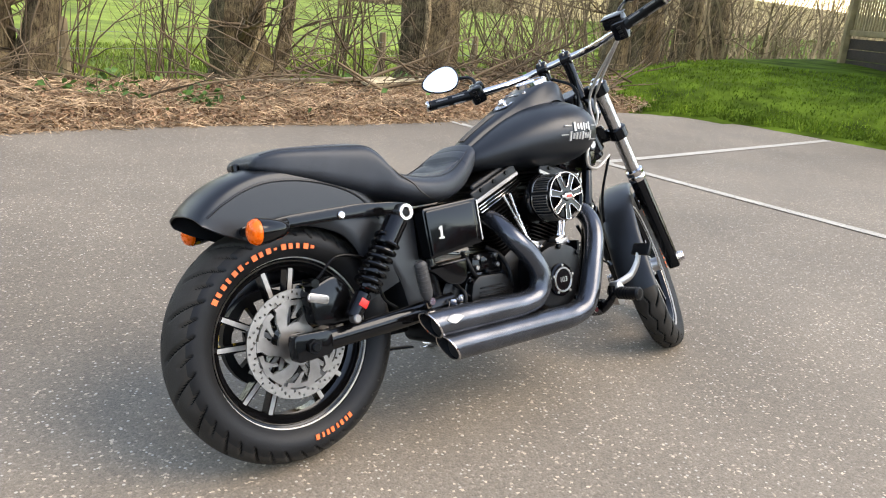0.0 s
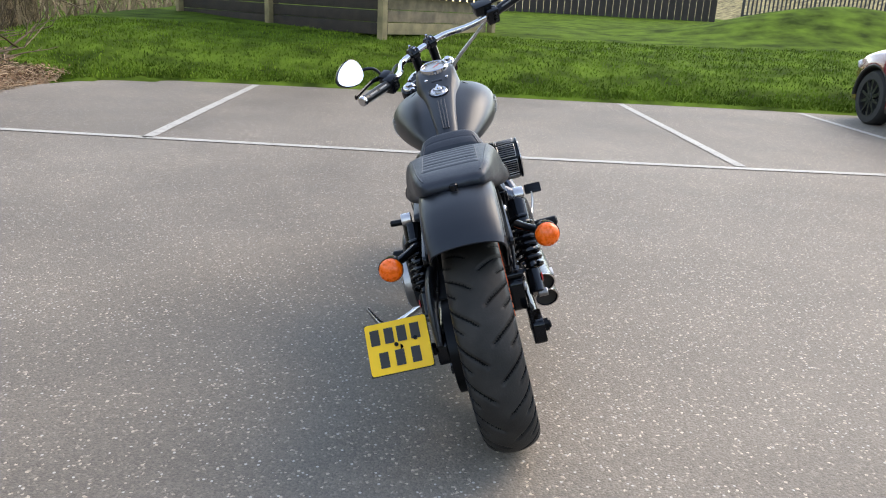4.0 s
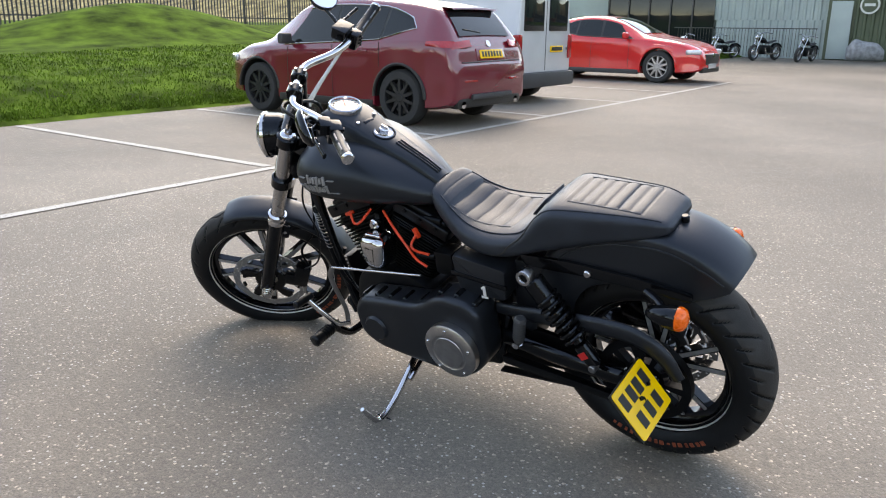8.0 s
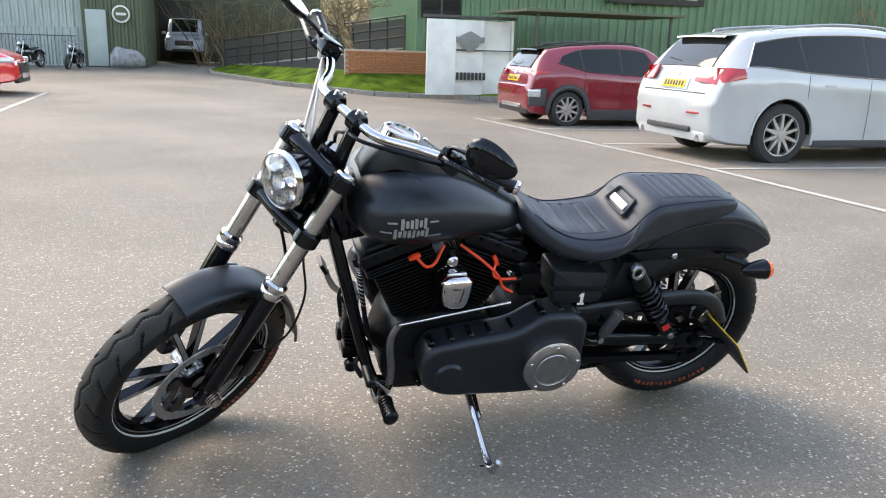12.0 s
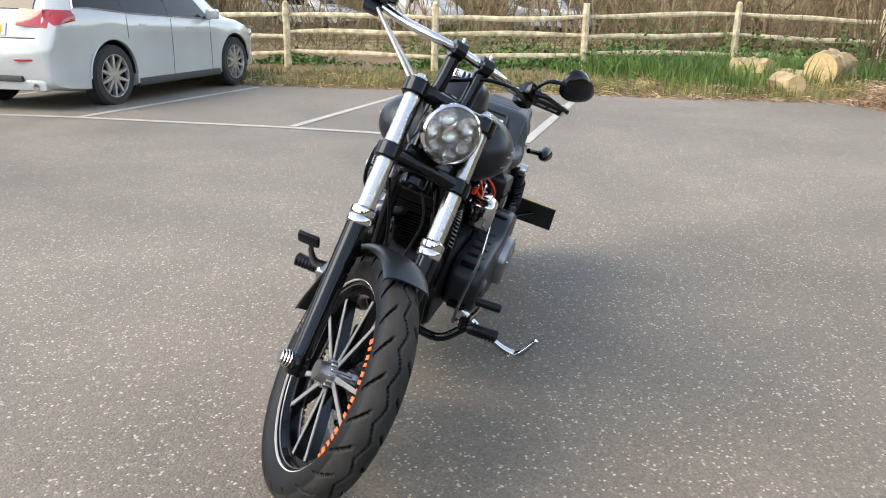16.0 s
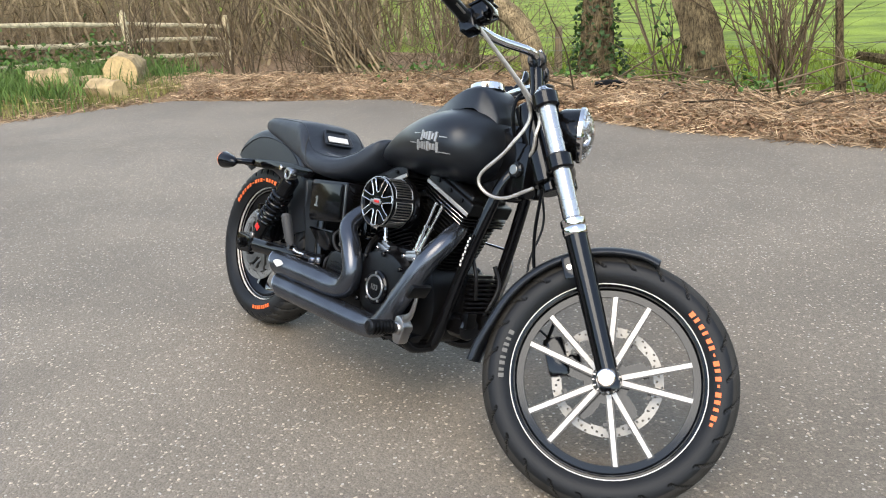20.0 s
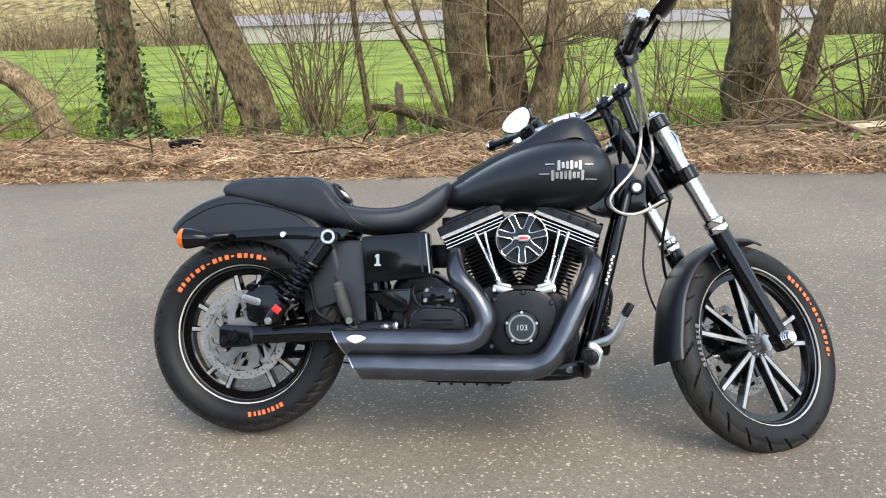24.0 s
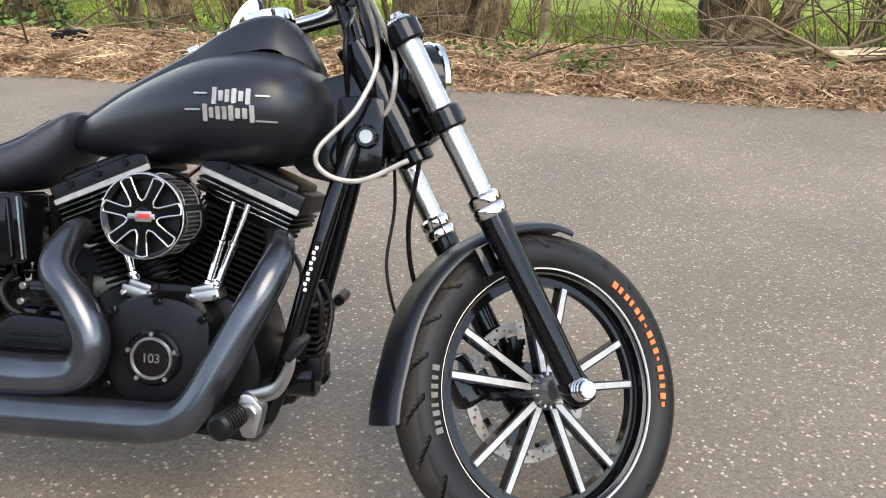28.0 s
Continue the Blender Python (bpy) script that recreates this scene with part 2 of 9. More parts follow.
LAMPBACK = mat("lamp_bowl", (0.09, 0.095, 0.10), 0.10, 0.9, var=0.3, scale=60)
# motorcycle
FIELDBL = mat("pasture_blades", (0.115, 0.18, 0.024), 0.75, var=0.3, scale=1.0, tint=(0.16, 0.22, 0.04), spec=0.2, island=0.25)
TALLG = mat("tall_grass_blades", (0.05, 0.115, 0.026), 0.7, var=0.3, scale=2.0, tint=(0.085, 0.15, 0.04), spec=0.25, island=0.3)
DEADLEAF = mat("dead_leaves", (0.16, 0.085, 0.050), 0.85, var=0.4, scale=3, tint=(0.25, 0.155, 0.10), spec=0.2, island=True)
SATIN = mat("satin_black", (0.0075, 0.0088, 0.0112), 0.37, var=0.15, scale=5, bump=0.05, bscale=400, spec=0.45)
GLOSSB = mat("gloss_black", (0.003, 0.003, 0.0035), 0.11, var=0.1, scale=4, spec=0.32)
WRINKLE = mat("wrinkle_black", (0.003, 0.003, 0.0033), 0.36, var=0.25, scale=30, bump=0.3, bscale=500, spec=0.27)
DARKM = mat("blackened_steel", (0.0025, 0.0025, 0.0028), 0.34, var=0.3, scale=25, spec=0.16)
FINBLK = mat("black_fins", (0.0025, 0.0025, 0.0027), 0.5, var=0.2, scale=30, spec=0.09)
LEATHER = mat("black_vinyl", (0.015, 0.018, 0.024), 0.45, var=0.2, scale=18, bump=0.4, bscale=600, spec=0.42)
TREADR = mat("dusty_tread_rubber", (0.022, 0.0215, 0.021), 0.7, var=0.35, scale=14, bump=0.3, bscale=200, spec=0.25)
RUBBER = mat("tyre_rubber", (0.0075, 0.0075, 0.008), 0.5, var=0.3, scale=9, bump=0.2, bscale=250, spec=0.25)
CHROME = mat("chrome", (0.56, 0.56, 0.58), 0.08, 1.0, var=0.06, scale=9)
for m_ in (SATIN, LEATHER, GLOSSB, RUBBER, WRINKLE, DARKM):
    m_.node_tree.nodes["Principled BSDF"].inputs["Specular Tint"].default_value = (0.74, 0.85, 1.0, 1)
GREYRUB = mat("grey_peg_rubber", (0.045, 0.047, 0.052), 0.55, var=0.15, scale=20, spec=0.3)
# rubber blackened to paint in the shade inside the tread grooves
GROOVE_SHADE = mat("groove_shade_rubber", (0.0035, 0.0035, 0.0036), 0.8, var=0.2, spec=0.1)
SATCHROME = mat("hard_chrome", (0.45, 0.45, 0.465), 0.27, 1.0, var=0.05, scale=9)
ALU = mat("brushed_aluminium", (0.36, 0.36, 0.37), 0.34, 1.0, var=0.12, scale=30)
PIPE = mat("ceramic_grey_pipe", (0.076, 0.087, 0.108), 0.25, 0.85, var=0.2, scale=14)
SPOKEM = mat("machined_spoke_alloy", (0.31, 0.32, 0.335), 0.45, 0.55, var=0.15, scale=60)
STEEL = mat("disc_steel", (0.21, 0.218, 0.226), 0.46, 0.6, var=0.12, scale=40)
ORANGE = mat("orange_rubber_paint", (0.80, 0.14, 0.04), 0.6, var=0.12, scale=30)
# darker orange for the marks on the left sidewalls
DULLORG = mat("dull_orange_marks", (0.22, 0.045, 0.02), 0.7, var=0.3, scale=30)
LEADORG = mat("orange_lead", (0.70, 0.045, 0.012), 0.4, var=0.1, scale=30)
AMBER = mat("amber_lens", (1.0, 0.115, 0.003), 0.28, var=0.25, scale=90, coat=0.15)
WHITEP = mat("white_pinstripe", (0.62, 0.62, 0.62), 0.45, var=0.08, scale=20)
YELLOW = mat("yellow_plate", (0.95, 0.54, 0.006), 0.35, var=0.06, scale=10)
BLACKP = mat("plate_black", (0.012, 0.012, 0.012), 0.5, var=0.1)
REDP = mat("red_enamel", (0.55, 0.02, 0.02), 0.3, var=0.1)
MIRROR = mat("mirror_glass", (0.9, 0.9, 0.9), 0.02, 1.0, var=0.01)
GREYH = mat("grey_braided_hose", (0.42, 0.41, 0.40), 0.38, 0.6, var=0.15, scale=60)


def glass_mat(name, col, rough=0.03, alpha_mix=0.85):
    m = mat(name, col, rough, var=0.05, coat=0.5, spec=0.8)
    m.node_tree.nodes["Principled BSDF"].inputs["Transmission Weight"].default_value = alpha_mix
    m.node_tree.nodes["Principled BSDF"].inputs["IOR"].default_value = 1.45
    return m


LENS = glass_mat("clear_lens", (0.95, 0.97, 0.97), 0.02, 0.95)

# ---- mesh helpers ----
V = Vector


def part(name, bm, material, parent=None, label="", smooth=True, angle=40, m=None):
    if m is not None:
        bm.transform(m)
    bmesh.ops.recalc_face_normals(bm, faces=bm.faces)
    me = bpy.data.meshes.new(name)
    if smooth:
        lim = radians(angle)
        for f in bm.faces:
            f.smooth = True
        for e in bm.edges:
            if len(e.link_faces) == 2 and e.calc_face_angle(0) > lim:
                e.smooth = False
    bm.to_mesh(me)
    bm.free()
    if material:
        me.materials.append(material)
    ob = new(name, me)
    if parent is not None:
        ob.parent = parent
    if label:
        ob["label"] = label
    return ob


def raw(name, verts, faces, material, parent=None, label="", smooth=False):
    me = bpy.data.meshes.new(name)
    me.from_pydata([tuple(v) for v in verts], [], faces)
    if smooth:
        me.polygons.foreach_set("use_smooth", [True] * len(me.polygons))
    me.materials.append(material)
    ob = new(name, me)
    if parent is not None:
        ob.parent = parent
    if label:
        ob["label"] = label
    return ob


def thing(name, m, label, category, group="", kind=""):
    ob = new(name)
    ob.matrix_world = m
    ob.empty_display_size = 0.1
    return tagged(ob, label, category, group, kind)


def spline(pts, n):
    """n points evenly along a Catmull-Rom curve through pts (any tuple length)."""
    p = np.array(pts, float)
    if len(p) == 2:
        return [p[0] + (p[1] - p[0]) * i / (n - 1) for i in range(n)]
    q = np.vstack([2 * p[0] - p[1], p, 2 * p[-1] - p[-2]])
    out = []
    for i in range(n):
        s = i / (n - 1) * (len(p) - 1)
        k = min(int(s), len(p) - 2)
        u = s - k
        a, b, c, d = q[k:k + 4]
        out.append(0.5 * (2 * b + (c - a) * u + (2 * a - 5 * b + 4 * c - d) * u * u + (3 * b - a - 3 * c + d) * u ** 3))
    return out


def loft(rings, cap=True, closed=True):
    bm = bmesh.new()
    vs = [[bm.verts.new(V(p)) for p in r] for r in rings]
    n = len(vs[0])
    for a, b in zip(vs, vs[1:]):
        for i in range(n if closed else n - 1):
            j = (i + 1) % n
            bm.faces.new((a[i], a[j], b[j], b[i]))
    if cap and closed:
        bm.faces.new(list(reversed(vs[0])))
        bm.faces.new(vs[-1])
    return bm


def frames(pts):
    ts = [(V(pts[min(i + 1, len(pts) - 1)]) - V(pts[max(i - 1, 0)])).normalized() for i in range(len(pts))]
    up = V((0, 0, 1)) if abs(ts[0].z) < 0.9 else V((1, 0, 0))
    n = (up - ts[0] * up.dot(ts[0])).normalized()
    out = []
    for t in ts:
        n = (n - t * n.dot(t))
        n = n.normalized() if n.length > 1e-6 else t.orthogonal().normalized()
        out.append((n, t.cross(n)))
    return out


def tube(pts, r, n=10, steps=0, cap=True, flat=1.0):
    """A round bar along pts; r a number or one radius a point."""
    rs = r if isinstance(r, (list, tuple)) else [r] * len(pts)
    if steps:
        q = spline([(*p, k) for p, k in zip(pts, rs)], steps)
        pts, rs = [a[:3] for a in q], [max(a[3], 1e-4) for a in q]
    rings = []
    for p, k, (a, b) in zip(pts, rs, frames(pts)):
        rings.append([V(p) + (a * math.cos(t) + b * math.sin(t) * flat) * k for t in (2 * math.pi * i / n for i in range(n))])
    return loft(rings, cap)


def cyl(p0, p1, r, n=20, r2=None, bev=0.0):
    p0, p1 = V(p0), V(p1)
    d = (p1 - p0).normalized()
    r2 = r if r2 is None else r2
    if bev:
        return tube([p0, p0 + d * 1e-5, p0 + d * bev, p1 - d * bev, p1 - d * 1e-5, p1], [max(r - bev, 1e-4)] * 2 + [r, r2] + [max(r2 - bev, 1e-4)] * 2, n)
    return tube([p0, p1], [r, r2], n)


def box(c, s, bev=0.004, seg=2, rot=None):
    bm = bmesh.new()
    bmesh.ops.create_cube(bm, size=1)
    bmesh.ops.scale(bm, vec=s, verts=bm.verts)
    if bev:
        bmesh.ops.bevel(bm, geom=list(bm.edges), offset=min(bev, min(s) * 0.45), segments=seg, affect="EDGES", profile=0.6)
    if rot is not None:
        bm.transform(rot)
    bmesh.ops.translate(bm, vec=c, verts=bm.verts)
    return bm


def slab(outline, y0, y1, bev=0.004, plane="xz", seg=2):
    """A plate with a polygon outline in a plane, from y0 to y1 across it, with eased edges."""
    bm = bmesh.new()
    put = {"xz": lambda a, b, c: (a, c, b), "xy": lambda a, b, c: (a, b, c), "yz": lambda a, b, c: (c, a, b)}[plane]
    v0 = [bm.verts.new(put(a, b, y0)) for a, b in outline]
    v1 = [bm.verts.new(put(a, b, y1)) for a, b in outline]
    n = len(outline)
    f0, f1 = bm.faces.new(v0), bm.faces.new(list(reversed(v1)))
    for i in range(n):
        bm.faces.new((v0[i], v1[i], v1[(i + 1) % n], v0[(i + 1) % n]))
    bmesh.ops.recalc_face_normals(bm, faces=bm.faces)
    if bev:
        ed = [e for e in bm.edges if not (e.verts[0] in v0 and e.verts[1] in v1) and not (e.verts[0] in v1 and e.verts[1] in v0)]
        bmesh.ops.bevel(bm, geom=ed, offset=bev, segments=seg, affect="EDGES", profile=0.6)
    return bm


def round_poly(pts, r, k=4):
    """Corners of a polygon eased to radius r."""
    out = []
    n = len(pts)
    for i in range(n):
        p, a, b = V((*pts[i], 0)), V((*pts[i - 1], 0)), V((*pts[(i + 1) % n], 0))
        da, db = (a - p), (b - p)
        q = min(r, da.length * 0.45, db.length * 0.45)
        s, e = p + da.normalized() * q, p + db.normalized() * q
        for j in range(k + 1):
            u = j / k
            c = s * (1 - u) ** 2 + p * 2 * u * (1 - u) + e * u * u
            out.append((c.x, c.y))
    return out


def lathe(profile, n=64, c=(0, 0, 0)):
    """Turned about the y axis through c; profile of (radius, y), an open line."""
    rings = [[(c[0] + r * math.cos(t), c[1] + y, c[2] + r * math.sin(t)) for r, y in profile] for t in (2 * math.pi * i / n for i in range(n))]
    bm = bmesh.new()
    vs = [[bm.verts.new(p) for p in g] for g in rings]
    for i in range(n):
        a, b = vs[i], vs[(i + 1) % n]
        for k in range(len(profile) - 1):
            bm.faces.new((a[k], b[k], b[k + 1], a[k + 1]))
    return bm


def merge(*bms):
    out = bmesh.new()
    for b in bms:
        me = bpy.data.meshes.new("t")
        b.to_mesh(me)
        b.free()
        out.from_mesh(me)
        bpy.data.meshes.remove(me)
    return out


def text_bm(body, size, depth=0.001):
    cu = bpy.data.curves.new("t", "FONT")
    cu.body, cu.size, cu.extrude, cu.align_x, cu.align_y = body, size, depth, "CENTER", "CENTER"
    ob = bpy.data.objects.new("t", cu)
    me = ob.to_mesh()
    bm = bmesh.new()
    bm.from_mesh(me)
    ob.to_mesh_clear()
    bpy.data.objects.remove(ob)
    bpy.data.curves.remove(cu)
    return bm


def sup(w, h, n, e, c=(0, 0)):
    """Superellipse outline."""
    out = []
    for i in range(n):
        t = 2 * math.pi * i / n
        ct, st = math.cos(t), math.sin(t)
        out.append((c[0] + w * math.copysign(abs(ct) ** (2 / e), ct), c[1] + h * math.copysign(abs(st) ** (2 / e), st)))
    return out


def ident():
    return Matrix.Identity(4)

# ---- ground ----
def edge_x(y):
    """The tarmac's far edge towards the bank."""
    return 9.2 + 0.05 * math.sin(y * 1.3) - max(0, y - 3.2) ** 2 * 0.25


def slope(x, y):
    """The car park falls away gently beyond the rear of the bike."""
    s = min(12.0, max(0.0, -0.55 * x - 0.83 * y - 2.0))
    return -0.018 * s * min(1.0, max(0.0, (3.0 - x) / 6.0))


def ground_z(x, y):
    """One terrain: flat tarmac, a low litter bank and ditch towards the pasture, a grassy bank, a rough verge by the fence."""
    z = 0.0
    if x > edge_x(min(y, 5)) and y < 7:
        d = x - edge_x(min(y, 5))
        z = max(z, 0.03 + 0.58 * (1 - math.exp(-d / 1.9)) + 0.02 * min(d, 30))
    s = y - left_edge(x)
    if s > 0:
        b = 0.17 * (1 - math.exp(-s / 0.5)) if s < 1.6 else 0.16 - 0.30 * min(1, (s - 1.6) / 1.6)
        b += 0.012 * max(0, s - 4)
        w = min(1, max(0, (x - 8.0) / 2.0))
        z = z * w + b * (1 - w)
    if x < -8.4 and y < left_edge(x) + 0.5:
        d = -8.4 - x
        z = max(z, 0.16 * (1 - math.exp(-d / 1.0)))
    if s > 0 or x > 9.5 or x < -9:
        z += 0.03 * noise.noise(V((x * 0.7, y * 0.7, 0)))
    if x > 11 and y < -2:
        z += 0.9 * math.exp(-((x - 17.5) / 2.6) ** 2) * (0.45 + 0.55 * math.sin(y * 0.55 + 0.6)) * min(1, (-2 - y) / 3)
    return z + slope(x, y)


def left_edge(x):
    if x > -1.5:
        return 5.0 + 0.12 * math.sin(x * 1.1) + max(0, x - 3.5) * 0.04
    if x > -5.4:
        return 4.9 - 0.02 * x + 0.08 * math.sin(x * 2)
    return max(2.8, 5.0 - (-5.4 - x) * 0.62) + 0.06 * math.sin(x * 3)


def sheet(name, fn, xs, ys, material, keep=None, label="", kind="structure"):
    vs, fs, idx = [], [], {}
    for i, x in enumerate(xs):
        for j, y in enumerate(ys):
            idx[i, j] = len(vs)
            vs.append((x, y, fn(x, y)))
    for i in range(len(xs) - 1):
        for j in range(len(ys) - 1):
            if keep is None or keep((xs[i] + xs[i + 1]) / 2, (ys[j] + ys[j + 1]) / 2):
                fs.append((idx[i, j], idx[i + 1, j], idx[i + 1, j + 1], idx[i, j + 1]))
    ob = raw(name, vs, fs, material, smooth=True)
    tagged(ob, label, name.split("_")[0], kind=kind)
    return ob


def grade(*spans):
    out = []
    for a, b, n in spans:
        out += [a + (b - a) * i / n for i in range(n)]
    return out + [spans[-1][1]]


GX = grade((-900, -60, 6), (-60, -18, 21), (-18, 20, 110), (20, 60, 20), (60, 900, 6))
GY = grade((-900, -90, 5), (-90, -20, 20), (-20, 4.4, 40), (4.4, 9, 46), (9, 16, 30), (16, 60, 14), (60, 130, 14), (130, 900, 5))


def under(x, y):
    g = ground_z(x, y)
    on = (-8.4 < x < edge_x(min(y, 5)) and y < left_edge(x)) or (y < -20 and x > -8.4 and x < 9.3)
    far = max(0, math.hypot(x, y) - 30)
    if y > 12:
        g += 0.016 * max(0, y - 14) * min(1, 60 / max(60, y))
    if x < -33:
        g += min(9.0, 0.35 * (-33 - x)) * min(1, max(0, (40 - y) / 20))
    if y < -52:
        g += min(10.0, 0.35 * (-52 - y))
    if y > 97:
        g += min(14.0, 0.30 * (y - 97))
    return g - (0.05 if on else 0)


ground = sheet("ground", under, GX, GY, FIELD, label="rough green pasture and bare verge round the car park")


def tarmac_outline():
    pts = [(-8.4, -60), (-8.4, 2.9)]
    pts += [(x, left_edge(x)) for x in [-8.2 + i * 0.2 for i in range(80)]]
    pts = [p for p in pts if p[0] < edge_x(min(p[1], 5.3))]
    pts += [(edge_x(y), y) for y in [4.9 - i * 0.25 for i in range(40)]]
    pts += [(9.25, -6), (9.25, -60)]
    return pts


road_bm = bmesh.new()
road_bm.faces.new([road_bm.verts.new((x, y, 0)) for x, y in tarmac_outline()])
for k in range(-17, 8):
    bmesh.ops.bisect_plane(road_bm, geom=road_bm.verts[:] + road_bm.edges[:] + road_bm.faces[:], plane_co=(k * 0.5, 0, 0), plane_no=(1, 0, 0))
for k in range(-46, 5):
    bmesh.ops.bisect_plane(road_bm, geom=road_bm.verts[:] + road_bm.edges[:] + road_bm.faces[:], plane_co=(0, k * 0.5, 0), plane_no=(0, 1, 0))
for v in road_bm.verts:
    v.co.z = slope(v.co.x, v.co.y)
bmesh.ops.triangulate(road_bm, faces=road_bm.faces)
tarmac = part("tarmac_car_park", road_bm, TARMAC, smooth=False)
tagged(tarmac, "worn grey tarmac car park flecked with pale stone chips", "tarmac", kind="structure")


def stripe(x0, y0, x1, y1, w, name="bay_line"):
    d = V((x1 - x0, y1 - y0, 0)).normalized()
    nrm = V((-d.y, d.x, 0)) * w / 2
    L = math.hypot(x1 - x0, y1 - y0)
    n = max(4, int(L / 0.12))
    vs, fs = [], []
    for i in range(n + 1):
        p = V((x0, y0, 0.004)) + d * L * i / n
        a, b = nrm * random.uniform(0.93, 1.04), nrm * random.uniform(0.93, 1.04)
        p.z = slope(p.x, p.y) + 0.006
        vs += [p + a, p - b]
        if i:
            fs.append((2 * i - 2, 2 * i - 1, 2 * i + 1, 2 * i))
    return tagged(raw(name, vs, fs, LINE), "worn white painted parking bay line on tarmac", "bay line", "bay lines", "structure")


for p, q in zip([(4.66, 5.15), (4.56, 2.7), (4.49, 0.1), (4.50, -2.4), (4.57, -5.0), (4.62, -7.6)], [(4.56, 2.7), (4.49, 0.1), (4.50, -2.4), (4.57, -5.0), (4.62, -7.6), (4.80, -16.2)]):
    stripe(*p, *q, 0.10)
for y in (2.69, 0.11, -2.42, -4.98, -7.55, -10.2, -12.7, -15.2):
    stripe(4.56 - min(0, y) * 0.012, y, 9.0, y + 0.05, 0.10)
for p, q in zip([(-3.72, -0.23), (-3.97, -2.76), (-4.03, -5.4)], [(-3.97, -2.76), (-4.03, -5.4), (-3.66, -12.75)]):
    stripe(*p, *q, 0.10)
for y in (-0.28, -2.76, -5.36, -8.0, -10.4, -12.7):
    stripe(-3.78 if y > -1 else -4.05, y, -8.15, y + 0.03, 0.10)

for extra in (GRASS, EARTH, WOODFLOOR):
    ground.data.materials.append(extra)
for poly in ground.data.polygons:
    c = poly.center
    s = c.y - left_edge(c.x)
    if (c.x < -18 and c.y < 13) or c.y < -50 or c.y > 96:
        poly.material_index = 3
    elif (c.x > 8.2 and c.y < 6 + max(0, c.x - 9) * 0.9) or c.y < -18:
        poly.material_index = 1
    elif (-0.6 < s < 3.2 and c.x > -13) or (c.x < -8.0 and c.y < 12):
        poly.material_index = 2

# ---- motorcycle ----
LEAN_ANGLE = 16.5
BIKE = pose(0, 0, -0.007, -LEAN_ANGLE, 0, 0)
bike = thing("motorcycle", BIKE, "matte black custom cruiser motorcycle leaning on its side stand", "motorcycle")
RAKE, TURN_L = radians(28.7), radians(34.5)
s_up = V((-math.sin(RAKE), 0, math.cos(RAKE)))
s_fw0 = V((math.cos(RAKE), 0, math.sin(RAKE)))
s_fw = s_fw0 * math.cos(TURN_L) + V((0, 1, 0)) * math.sin(TURN_L)
s_lf = s_up.cross(s_fw)
STEER = Matrix((s_fw, s_lf, s_up)).transposed().to_4x4()
STEER.translation = V((1.606, 0.012, 0.288))


def tyre(R, half, bead, pattern, c, name, m=None):
    """A rounded tyre with cut tread grooves; half is half its width, bead the radius of the rim seat."""
    n, k = 760, 60
    prof = []
    rs = bead + (R - bead) * 0.42
    for i in range(k):
        u = -1 + 2 * i / (k - 1)
        if abs(u) < 0.8:
            a = u / 0.8 * math.pi / 2
            y, r = half * math.sin(a), rs + (R - rs) * math.cos(a) ** 0.85
        else:
            f = (abs(u) - 0.8) / 0.2
            y = math.copysign(half * (1 - 0.25 * f * f), u)
            r = rs - (rs - bead) * f
        prof.append((r, y, u))
    vs, cut = [], []
    for i in range(n):
        t = 2 * math.pi * i / n
        for r, y, u in prof:
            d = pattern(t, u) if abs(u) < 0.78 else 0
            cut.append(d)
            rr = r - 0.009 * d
            vs.append((c[0] + rr * math.cos(t), c[1] + y, c[2] + rr * math.sin(t)))
    fs = [(i * k + j, ((i + 1) % n) * k + j, ((i + 1) % n) * k + j + 1, i * k + j + 1) for i in range(n) for j in range(k - 1)]
    if m is not None:
        vs = [m @ V(v) for v in vs]
    ob = raw(name, vs, fs, RUBBER, smooth=True)
    ob.data.materials.append(TREADR)
    top = [1 if abs(prof[j][2]) < 0.56 and abs(prof[j + 1][2]) < 0.56 else 0 for j in range(k - 1)]
    # deep groove faces take the painted-shade rubber
    ob.data.materials.append(GROOVE_SHADE)
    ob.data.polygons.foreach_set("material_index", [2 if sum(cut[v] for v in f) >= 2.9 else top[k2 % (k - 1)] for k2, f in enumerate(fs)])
    return ob


def groove(s, half, soft):
    d = abs((s + 0.5) % 1 - 0.5)
    return min(1.0, max(0.0, (half + soft - d) / soft))


def tread_rear(t, u):
    """Long curved lugs sweeping from the centre to the shoulders."""
    a = abs(u)
    s = t * 20 / (2 * math.pi) + (0.5 if u > 0 else 0) + 1.15 * a ** 0.85
    end = min(1.0, max(0.0, (a - 0.05) / 0.05)) * min(1.0, max(0.0, (0.72 - a) / 0.06))
    far = min(1.0, max(0.0, (a - 0.36) / 0.05)) * min(1.0, max(0.0, (0.70 - a) / 0.06))
    return max(groove(s, 0.030, 0.045) * end, groove(s + 0.5, 0.024, 0.04) * far)


def tread_front(t, u):
    p = 24
    a = abs(u)
    s = (t * p / (2 * math.pi) + (0.5 if u > 0 else 0) + a * 1.2) % 1
    c = abs(u - 0.16 * (abs(((t * p / (2 * math.pi)) % 1) - 0.5) * 2 - 0.5)) < 0.026
    return 1.0 if c or (0.24 < a < 0.7 and s < 0.13) else 0.0


